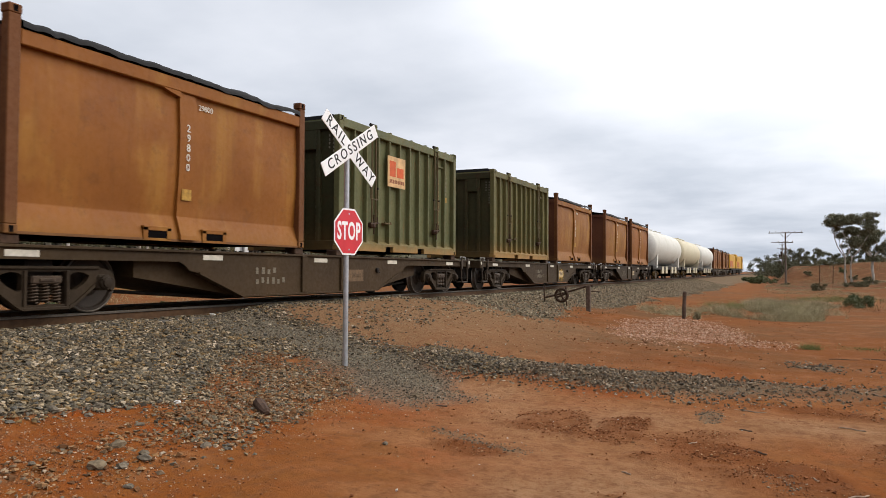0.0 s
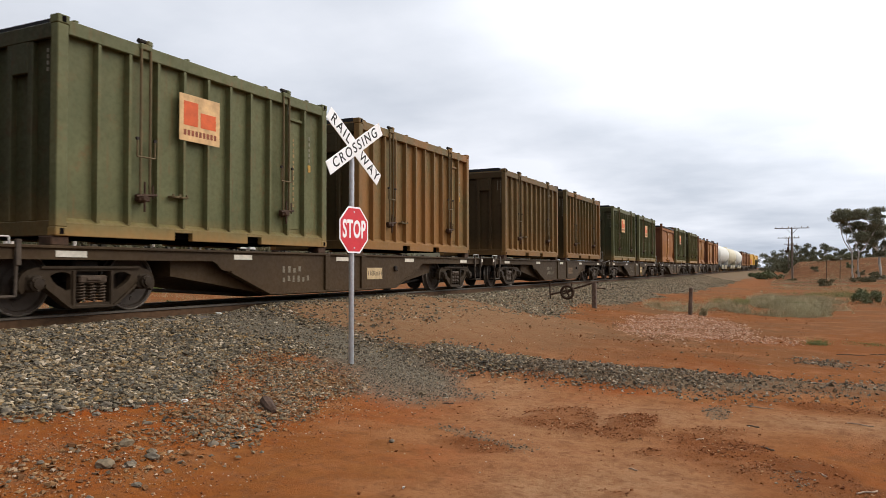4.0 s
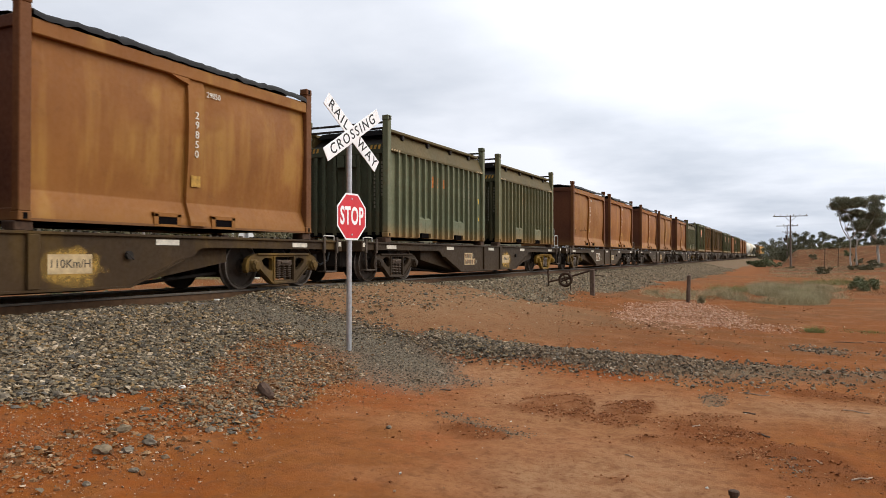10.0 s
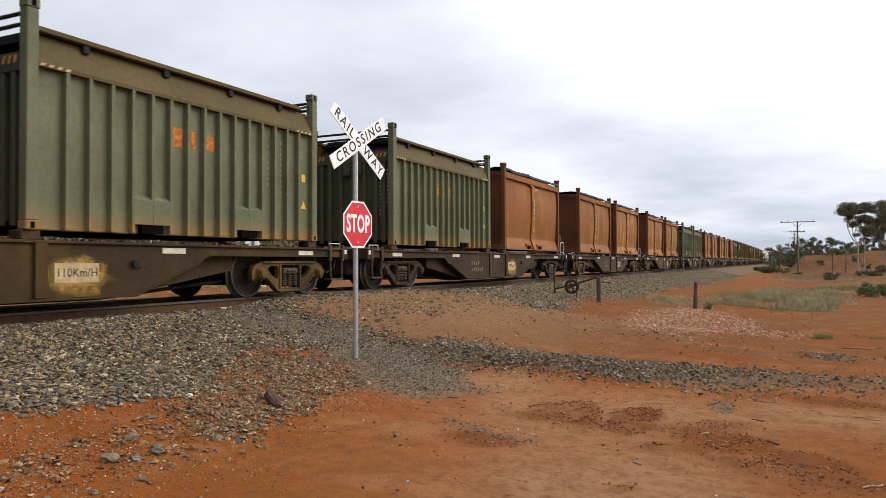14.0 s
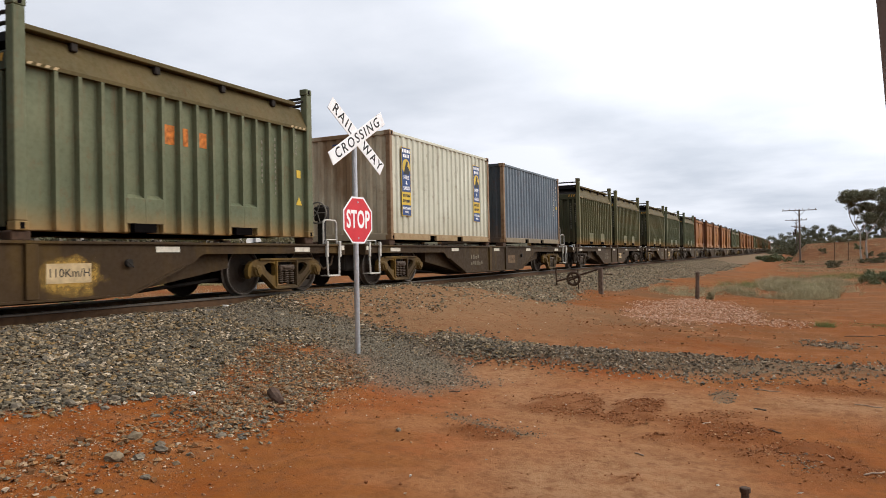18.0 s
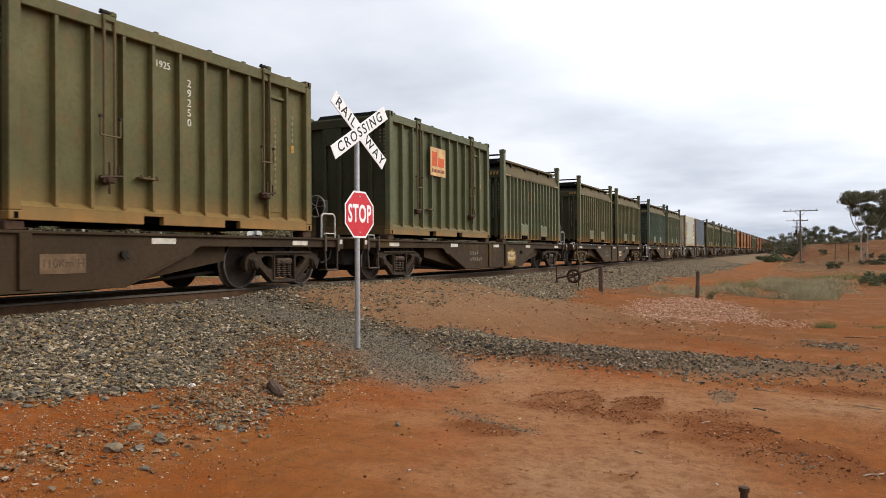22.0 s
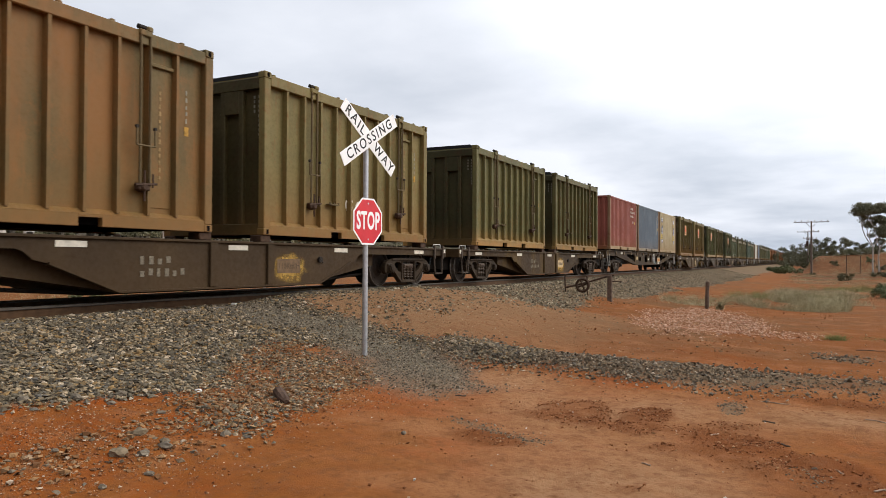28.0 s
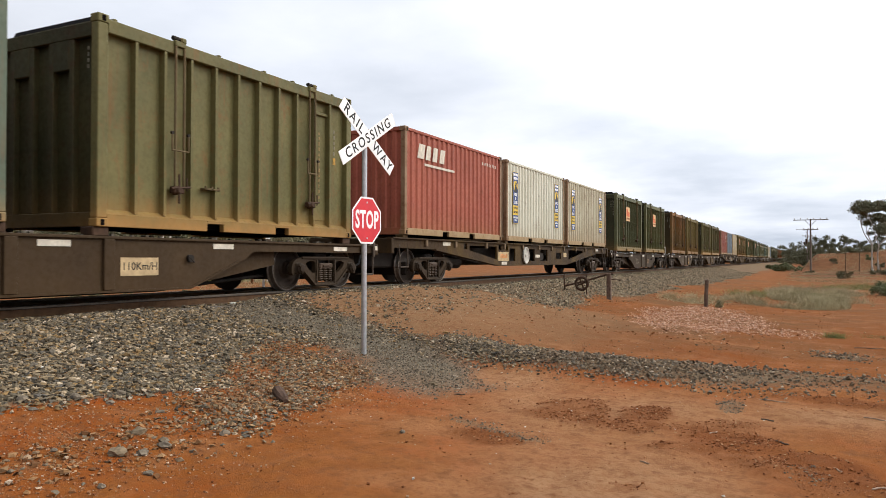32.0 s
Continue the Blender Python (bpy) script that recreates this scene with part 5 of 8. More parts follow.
    part("rail_gusset", Shape().prism([(2.45, 2.36), (2.82, 2.36), (2.82, 2.27), (2.62, 2.31)], 1.10, 1.21, "x"), mat, ob)
    for y0, y1 in ((0.04, 0.075), (CL - 0.075, CL - 0.04)):
        part("end_panel", Shape().box(-1.1, 1.1, y0, y1, 0.03, 2.5), endmat, ob)
    part("end_header", Shape().box(-1.08, 1.08, 0.005, 0.1, 2.42, 2.58, 0.01), endmat, ob)
    part("end_sill", Shape().box(-1.08, 1.08, 0.005, 0.1, 0.0, 0.16, 0.01), endmat, ob)
    part("floor", Shape().box(-1.05, 1.05, 0.05, CL - 0.05, 0.04, 0.1), M_DARK, ob)
    # tarpaulin: lumpy sheet with a ragged drooping edge
    xs, ys = np.append(np.append([-1.238, -1.236], np.linspace(-1.225, 1.225, 25)), [1.236, 1.238]), np.linspace(0.18, CL - 0.18, 64)
    noise.seed_set(seed)
    vs, fs = [], []
    for y in ys:
        for x in xs:
            e = abs(x) / 1.225
            z = 2.71 - 0.06 * e ** 6 + 0.05 * noise.noise((x * 1.6, y * 1.1, seed)) + 0.045 * abs(noise.noise((x * 4, y * 3.2, seed + 4.0))) + 0.03 * noise.noise((x * 9, y * 7, seed + 7.0))
            if e > 1.001:
                z -= (0.03 if e < 1.0095 else 0.075) + 0.022 * noise.noise((0, y * 4, seed + 9.0))
            vs.append((x, y, z))
    m = len(xs)
    for j in range(len(ys) - 1):
        for i in range(m - 1):
            fs.append((j * m + i, j * m + i + 1, (j + 1) * m + i + 1, (j + 1) * m + i))
    part("tarpaulin", Shape().add(vs, fs), M_TARP, ob, "lumpy black tarpaulin cover", smooth=True)
    castings(ob, H, M_POST)
    code = ("29800", "29850", "29896")[seed % 3]
    for k, d in enumerate(code):
        z = 1.80 - k * 0.155
        letters(d, 0.17, M_CHALK, ob, Matrix.Translation((skip_profile(z) + 0.063, 2.99, z)) @ pose(0, 0, 0, 90, 0, 90), 0.004, "stencilled_digit")
    letters(code, 0.13, M_CHALK, ob, Matrix.Translation((1.148, 3.42, 2.20)) @ pose(0, 0, 0, 90, 0, 90), 0.003, "stencilled_number")
    sidemark(ob, 2.99, 0.75, 0.2, 0.18, M_OCHRE, x=1.178)
    return ob


def corrugated(y0, y1, z0, z1, x, pitch=0.28, d=0.036):
    """Trapezoid corrugation running upright."""
    pts, y = [], y0
    while y < y1 - 1e-6:
        for t, k in ((0.0, 0), (0.25, 0), (0.40, 1), (0.75, 1), (0.90, 0)):
            yy = y + t * pitch
            if yy < y1:
                pts.append((yy, x - d * k))
        y += pitch
    pts.append((y1, x))
    vs = [(px, py, z) for z in (z0, z1) for py, px in pts]
    n = len(pts)
    return Shape().add(vs, [(i, i + 1, n + i + 1, n + i) for i in range(n - 1)])


def shipping_container(mat, label, end=None):
    """Standard corrugated box container."""
    H = 2.591
    end = end or mat
    ob = thing("shipping_container", pose(0, 0, 0), label, "container", "box containers on the train")
    for sx in (-1, 1):
        for y0 in (0.0, CL - 0.12):
            part("corner_post", Shape().box(*sorted((sx * (HW - 0.12), sx * HW)), y0, y0 + 0.12, 0.118, H - 0.118, 0.012), M_RUSTPOST, ob)
        part("top_rail", Shape().box(*sorted((sx * (HW - 0.07), sx * (HW - 0.004))), 0.12, CL - 0.12, H - 0.09, H - 0.02, 0.008), mat, ob)
        s = fork_rail(Shape(), *sorted((sx * (HW - 0.07), sx * (HW - 0.004))), 0.16, [(2.02, 2.38), (3.68, 4.04)])
        part("bottom_rail", s, M_SILLGREY if mat is M_GREYBLUE else M_SILLTAN, ob)
        sh = corrugated(0.12, CL - 0.12, 0.16, H - 0.09, HW - 0.016)
        if sx < 0:
            sh.v = [(-x, y, z) for x, y, z in sh.v]
        part("side_wall", sh, mat, ob)
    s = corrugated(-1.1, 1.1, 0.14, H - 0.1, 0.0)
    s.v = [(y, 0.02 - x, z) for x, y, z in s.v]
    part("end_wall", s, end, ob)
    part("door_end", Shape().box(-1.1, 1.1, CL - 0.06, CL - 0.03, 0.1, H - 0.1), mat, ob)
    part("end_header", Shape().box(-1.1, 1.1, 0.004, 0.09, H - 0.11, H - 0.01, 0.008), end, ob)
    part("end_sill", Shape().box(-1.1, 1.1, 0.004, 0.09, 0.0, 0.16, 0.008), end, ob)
    part("roof", Shape().box(-1.17, 1.17, 0.05, CL - 0.05, H - 0.06, H - 0.025), mat, ob)
    part("floor", Shape().box(-1.1, 1.1, 0.06, CL - 0.06, 0.05, 0.14), M_DARK, ob)
    castings(ob, H, M_RUSTPOST)
    return ob


def hire_panel(ob, y):
    """The hire firm's tall panel: blue over yellow inside a yellow edge; its emblem and name are plain shapes."""
    x = HW - 0.008
    p = sidemark(ob, y, 1.42, 0.46, 1.68, M_SIGNYELLOW, "hire_panel", x, "tall blue hire panel with yellow edge and blocks")
    for z0, z1 in ((1.17, 2.245), (0.595, 0.85)):
        part("blue_field", Shape().box(x + 0.003, x + 0.006, y - 0.215, y + 0.215, z0, z1), M_SIGNBLUE, p)
    part("yellow_disc", Shape().lathe([(x + 0.006, 0.185), (x + 0.008, 0.185)], 20, "x", (0, y, 1.79)), M_SIGNYELLOW, p)
    part("dark_shape", Shape().prism([(y - 0.13, 1.60), (y + 0.15, 1.60), (y + 0.14, 1.74), (y + 0.06, 1.80), (y + 0.10, 1.90), (y + 0.01, 1.92), (y - 0.07, 1.76)], x + 0.008, x + 0.010, "x"), M_BLACK, p)
    for z, ws in ((2.17, (0.06, 0.05, 0.06, 0.07, 0.04)), (2.05, (0.09, 0.05, 0.04, 0.05))):
        at_ = y - (sum(ws) + 0.025 * (len(ws) - 1)) / 2
        for w in ws:
            part("pale_mark", Shape().box(x + 0.006, x + 0.008, at_, at_ + w, z - 0.04, z + 0.04), M_WHITE_SIGN, p)
            at_ += w + 0.025
    for body, z, size in (("HIRE", 1.52, 0.13), ("&", 1.39, 0.12), ("SALES", 1.26, 0.12), ("AUSTRALIA", 0.77, 0.075), ("WIDE", 0.68, 0.07)):
        letters(body, size, M_WHITE_SIGN, p, Matrix.Translation((x + 0.007, y, z)) @ pose(0, 0, 0, 90, 0, 90), 0.001, "hire_lettering", 1.0, 0.003)
    for z in (1.08, 0.95):
        for q in range(6):
            part("dark_mark", Shape().box(x + 0.004, x + 0.006, y - 0.17 + q * 0.062, y - 0.13 + q * 0.062, z - 0.035, z + 0.035), M_BLACK, p)


# -- wagons --
def wheelset(parent, y):
    s = Shape()
    for sx in (-1, 1):
        s.lathe([(sx * 0.66, 0.43), (sx * 0.665, 0.455), (sx * 0.69, 0.455), (sx * 0.71, 0.432), (sx * 0.80, 0.426), (sx * 0.803, 0.37), (sx * 0.765, 0.35), (sx * 0.75, 0.2), (sx * 0.78, 0.13), (sx * 0.84, 0.12), (sx * 0.845, 0.03)], 22, "x")
        for i in range(3):
            a = 2 * math.pi * i / 3
            s.lathe([(sx * 0.748, 0.045), (sx * 0.762, 0.04)], 8, "x", (0, 0.27 * math.cos(a), 0.27 * math.sin(a)))
    s.rod((-0.98, 0, 0), (0.98, 0, 0), 0.075, 12)
    ob = part("wheelset", s, M_WHEEL, parent, m=pose(0, y, 0.43))
    rim = Shape().lathe([(0.69, 0.458), (0.712, 0.435), (0.80, 0.429), (0.806, 0.412), (0.80, 0.405)], 22, "x")
    rim.f = rim.f[:-2]
    part("wheel_rim", rim, M_RIM, ob, "bright worn wheel rim")
    return ob


def side_frame(parent, y, mat, shared):
    """A cast bogie side frame with its window, springs and axle boxes."""
    if "frame" not in shared:
        low = line((-1.07, 0.36), (-1.03, 0.30), (-0.99, 0.33), (-0.97, 0.45), (-0.76, 0.45), (-0.72, 0.36), (-0.64, 0.30), (-0.52, 0.20), (-0.40, 0.11), (-0.33, 0.08), (0.33, 0.08), (0.40, 0.11), (0.52, 0.20), (0.64, 0.30), (0.72, 0.36), (0.76, 0.45), (0.97, 0.45), (0.99, 0.33), (1.03, 0.30), (1.07, 0.36))
        high = line((-1.07, 0.46), (-1.03, 0.55), (-0.96, 0.60), (-0.86, 0.63), (-0.70, 0.655), (0.70, 0.655), (0.86, 0.63), (0.96, 0.60), (1.03, 0.55), (1.07, 0.46))

        def eye_low(y):
            q = (abs(y) - 0.34) / 0.30
            return 0.29 + 0.17 * q + 0.06 * (2 * q - 1) ** 4

        def eye_high(y):
            q = (abs(y) - 0.34) / 0.30
            return max(eye_low(y) + 0.01, 0.585 - 0.05 * abs(2 * q - 1) ** 3 - 0.02 * q)

        holes = [(-0.27, 0.27, flat_at(0.155), flat_at(0.585)), (-0.64, -0.34, eye_low, eye_high), (0.34, 0.64, eye_low, eye_high)]
        ys = sorted({round(v, 3) for v in [-1.07, -1.03, -0.99, -0.97, -0.96, -0.86, -0.76, -0.72, -0.7, -0.64, -0.6, -0.56, -0.52, -0.48, -0.44, -0.4, -0.37, -0.34, -0.33, -0.27] for v in (v, -v)} | {0.0})
        shared["frame"] = plate(Shape(), ys, low, high, holes, 0.985, 1.075)
        lips = Shape()
        # raised edges of the casting
        for k in (-1, 1):
            for (a, b), (c, d) in (((0.72, 0.37), (0.40, 0.12)), ((0.40, 0.12), (0.33, 0.085))):
                lips.prism([(k * a, b), (k * c, d), (k * c, d + 0.045), (k * a, b + 0.045)], 1.07, 1.105, "x")
            lips.box(1.07, 1.10, *sorted((k * 0.275, k * 0.325)), 0.10, 0.60, 0.008)
        lips.box(1.07, 1.105, -0.33, 0.33, 0.08, 0.125, 0.008).box(1.07, 1.105, -0.78, 0.78, 0.615, 0.657, 0.008)
        shared["frame"].add(lips.v, lips.f)
        cap = Shape().box(0.95, 1.11, -0.115, 0.115, 0.32, 0.545, 0.035).lathe([(1.10, 0.105), (1.15, 0.10), (1.16, 0.075), (1.185, 0.07), (1.19, 0.03)], 14, "x", (0, 0, 0.43))
        for q in range(3):
            cap.lathe([(1.155, 0.02), (1.178, 0.018)], 6, "x", (0, 0.085 * math.cos(q * 2.094 + 0.5), 0.43 + 0.085 * math.sin(q * 2.094 + 0.5)))
        shared["boxes"] = cap
        shared["spring"] = Shape().coil((1.03, 0, 0.175), 0.060, 0.014, 0.040, 6, 8, 4)
        shared["bolster"] = Shape().box(0.9, 1.10, -0.22, 0.22, 0.42, 0.53, 0.02).box(1.08, 1.12, -0.12, 0.10, 0.455, 0.50, 0.01)
    f = part("side_frame", shared["frame"], mat, parent, m=pose(0, y, 0)) if "fo" not in shared else again(shared["fo"], parent, pose(0, y, 0))
    shared.setdefault("fo", f)
    for d in (-0.87, 0.87):
        b = part("axle_box", shared["boxes"], mat, parent, m=pose(0, y + d, 0)) if "bo" not in shared else again(shared["bo"], parent, pose(0, y + d, 0))
        shared.setdefault("bo", b)
    for key, nm, mt, ds in (("spring", "spring", M_SPRING, (-0.16, 0.0, 0.16)), ("bolster", "bolster_end", M_SPRING, (0.0,))):
        for d in ds:
            k2 = key + "o"
            b = part(nm, shared[key], mt, parent, m=pose(0, y + d, 0)) if k2 not in shared else again(shared[k2], parent, pose(0, y + d, 0))
            shared.setdefault(k2, b)


def far_frame(parent, y):
    part("far_side_frame", Shape().box(-1.09, -0.97, y - 1.0, y + 1.0, 0.35, 0.62, 0.02), M_STEEL, parent)


def running_gear(ob, ys, mat, shared):
    for y in ys:
        side_frame(ob, y, mat, shared)
        far_frame(ob, y)
        part("bolster", Shape().box(-0.95, 0.95, y - 0.2, y + 0.2, 0.42, 0.75, 0.03), M_STEEL, ob)
        part("brake_gear", Shape().box(-0.6, 0.6, y - 0.42, y + 0.42, 0.2, 0.5, 0.05).box(-0.3, 0.3, y - 1.15, y + 1.15, 0.5, 0.74, 0.04), M_STEEL, ob)
        for d in (-0.87, 0.87):
            wheelset(ob, y + d)


def coupling(ob, y0, y1):
    """Draw gear, air hose and headstock at one end; y0 is the headstock, y1 the coupler's face."""
    k = 1 if y1 > y0 else -1
    part("coupler", Shape().box(-0.11, 0.11, *sorted((y0, y1 - k * 0.12)), 0.72, 0.92, 0.02).box(-0.16, 0.16, *sorted((y1 - k * 0.3, y1)), 0.68, 0.96, 0.03), M_STEEL, ob)
    part("air_hose", Shape().bent([(0.3, y0, 0.75), (0.34, y0 + k * 0.15, 0.5), (0.3, y0 + k * 0.4, 0.4), (0.2, y1, 0.55)], 0.022), M_BLACK, ob)


M_STEP = plain("step_iron", (0.055, 0.040, 0.028), 0.7, 0.1, 0.35, 10)


def flat_wagon(mat, bog):
    """Two-container flat wagon with fish-bellied side sills."""
    N = 13.347
    ob = thing("flat_wagon", pose(0, 0, 0), "dusty grey-brown container flat wagon with fish-bellied sills", "railway wagon", "wagons of the train")
    ya, yb = -1.05, N + 1.05
    low = line((ya, 0.74), (2.88, 0.74), (2.98, 0.70), (3.10, 0.60), (3.3, 0.56), (4.35, 0.16), (9.0, 0.16), (10.05, 0.56), (10.25, 0.60), (10.37, 0.70), (10.47, 0.74), (yb, 0.74))
    ys = [ya, 0.5, 2.88, 2.98, 3.10, 3.3, 4.35, 6.05, 7.45, 9.0, 10.05, 10.25, 10.37, 10.47, 12.8, yb]
    for sx in (-1, 1):
        s = plate(Shape(), ys, low, flat_at(0.90), [], *sorted((sx * 1.13, sx * 1.16)))
        s.box(*sorted((sx * 1.0, sx * 1.20)), ya, yb, 0.885, 0.925, 0.006)
        s.box(*sorted((sx * 1.06, sx * 1.19)), 4.35, 9.0, 0.145, 0.175)
        part("side_sill", s, mat, ob)
        if sx == 1:
            for y in (6.05, 7.43):
                part("stiffener", Shape().box(1.16, 1.205, y, y + 0.17, 0.18, 0.885, 0.008), mat, ob)
            part("flange", plate(Shape(), [3.3, 4.35], line((3.3, 0.545), (4.35, 0.145)), line((3.3, 0.575), (4.35, 0.175)), [], 1.06, 1.19), mat, ob)
            part("flange", plate(Shape(), [9.0, 10.05], line((9.0, 0.145), (10.05, 0.545)), line((9.0, 0.175), (10.05, 0.575)), [], 1.06, 1.19), mat, ob)
    part("deck", Shape().box(-1.13, 1.13, ya, yb, 0.80, 0.90), M_STEEL, ob)
    part("centre_sill", Shape().box(-0.25, 0.25, ya, yb, 0.45, 0.80), M_STEEL, ob)
    part("box_girder", Shape().prism([(2.15, 0.80), (2.15, 0.50), (4.6, 0.13), (8.75, 0.13), (11.2, 0.50), (11.2, 0.80)], -0.98, 0.98, "x"), mat, ob, "tapering brown box girder between the sills")
    part("brake_pipe", Shape().bent([(0.55, 1.9, 0.30), (0.55, 4.4, 0.12), (0.55, 8.9, 0.12), (0.55, 11.4, 0.30)], 0.03), M_STEEL, ob)
    for y in (ya, yb):
        part("headstock", Shape().box(-1.2, 1.2, y - 0.07, y + 0.07, 0.70, 0.94, 0.012), mat, ob)
    ped = None
    for y in (0.1, CL - 0.1, GAP + 0.1, GAP + CL - 0.1):
        for x in (-1.05, 1.05):
            if ped is None:
                ped = part("container_pedestal", Shape().box(-0.13, 0.13, -0.13, 0.13, 0.92, 1.05, 0.015), M_LATCH, ob, m=pose(x, y, 0))
            else:
                again(ped, ob, pose(x, y, 0))
    # spilt ore along the deck
    rng = random.Random(5)
    s = Shape()
    for _ in range(130):
        y, r = rng.uniform(0.3, N - 0.3), rng.uniform(0.008, 0.03)
        x = rng.uniform(0.75, 1.15)
        s.box(x - r, x + r, y - r * 1.3, y + r, 0.918, 0.925 + r * 1.3)
    tagged(part("ore_spill", s, M_DEBRIS, ob), kind="stuff")
    coupling(ob, ya, -1.5)
    coupling(ob, yb, N + 1.5)
    for k in (0, 1):
        q = lambda y: N - y if k else y
        part("draft_gear", Shape().box(-0.62, 0.62, *sorted((q(ya), q(-0.35))), 0.34, 0.80, 0.04).box(-0.9, 0.9, *sorted((q(-0.30), q(-0.22))), 0.22, 0.48, 0.02).box(-0.75, 0.75, *sorted((q(1.62), q(1.74))), 0.22, 0.48, 0.02).box(-0.16, 0.16, *sorted((q(-0.9), q(2.1))), 0.24, 0.42, 0.03), M_STEEL, ob)
    running_gear(ob, (0.68, N - 0.68), bog, {})
    # reflective strips and panels on the near sill
    for y in (0.28, 3.62, 6.72, 9.72, N - 0.30):
        sidemark(ob, y, 0.815, 0.46, 0.085, M_LABEL, "reflector_strip", 1.162 if 3 < y < 10.4 and abs(y - 6.72) > 1 else 1.163)
    bars(ob, 4.75, 0.60, 4, 0.16, 0.11, 0.13, M_CODEDIM, False, 1.163)
    bars(ob, 4.75, 0.42, 6, 0.15, 0.10, 0.13, M_CODEDIM, False, 1.163)
    p = sidemark(ob, 8.05, 0.50, 0.66, 0.26, M_LABELTAN, "speed_panel", 1.163, "faded tan speed panel")
    letters("110Km/H", 0.16, M_BLACK, p, Matrix.Translation((1.169, 8.05, 0.50)) @ pose(0, 0, 0, 90, 0, 90), 0.001)
    part("release_handle", Shape().rod((1.15, 8.98, 0.62), (1.21, 8.98, 0.62), 0.06, 10).rod((1.2, 8.92, 0.66), (1.2, 9.05, 0.56), 0.015, 6), M_STEEL, ob)
    part("brake_cylinder", Shape().lathe([(10.6, 0.12), (10.65, 0.16), (11.2, 0.16), (11.25, 0.05)], 12, "y", (0.72, 0, 0.6)), M_STEEL, ob)
    # steps, grab irons and the handbrake
    for y, k in ((ya + 0.12, 1), (yb - 0.12, -1)):
        s = Shape().bent([(1.17, y, 0.90), (1.19, y + k * 0.03, 0.28), (1.19, y + k * 0.42, 0.28), (1.17, y + k * 0.45, 0.90)], 0.021)
        for q in (0.0, 0.45):
            s.box(1.165, 1.215, y + k * q - 0.035, y + k * q + 0.035, 0.66, 0.99, 0.008)
        s.box(1.0, 1.2, y + min(0, k * 0.42), y + max(0, k * 0.42), 0.27, 0.295)
        part("step", s, M_STEP, ob, "hanging steel step")
        part("step", Shape().bent([(-1.17, y, 0.90), (-1.19, y + k * 0.03, 0.28), (-1.19, y + k * 0.42, 0.28), (-1.17, y + k * 0.45, 0.90)], 0.021).box(-1.2, -0.9, y + min(0, k * 0.42), y + max(0, k * 0.42), 0.27, 0.295), M_STEP, ob, "hanging steel step")
        part("end_reflector", Shape().box(1.165, 1.205, y - k * 0.10 - 0.05, y - k * 0.10 + 0.05, 0.80, 0.90, 0.008), M_LABEL, ob, "small white end reflector")
        part("grab_iron", Shape().bent([(1.12, y, 0.92), (1.12, y, 1.02), (1.12, y + k * 0.38, 1.02), (1.12, y + k * 0.38, 0.92)], 0.013), M_GRAB, ob)
    return ob


def handbrake(ob, pale):
    """Handbrake stand, wheel and hand loop on the leading end of a flat wagon."""
    N = 13.347
    hb = part("handbrake_stand", Shape().box(0.78, 0.92, N + 0.72, N + 0.86, 0.92, 1.75, 0.015).box(0.70, 1.0, N + 0.70, N + 0.88, 1.42, 1.72, 0.03), M_STEEL, ob)
    w = Shape().ring((0.85, N + 0.64, 1.58), 0.22, 0.016, 20, 6, "y")
    for i in range(5):
        a = 2 * math.pi * i / 5
        w.rod((0.85, N + 0.64, 1.58), (0.85 + 0.22 * math.cos(a), N + 0.64, 1.58 + 0.22 * math.sin(a)), 0.011, 5)
    part("handwheel", w, M_LOOP, hb)
    part("hand_loop", Shape().bent([(1.12, N + 0.45, 0.92), (1.12, N + 0.45, 1.36), (1.12, N + 0.52, 1.42), (1.12, N + 0.86, 1.42), (1.12, N + 0.92, 1.36), (1.12, N + 0.92, 0.92)], 0.02), M_GRAB if pale else M_LOOP, ob)


M_LUG = plain("dusty_lug", (0.15, 0.105, 0.062), 0.8, 0, 0.35, 9)


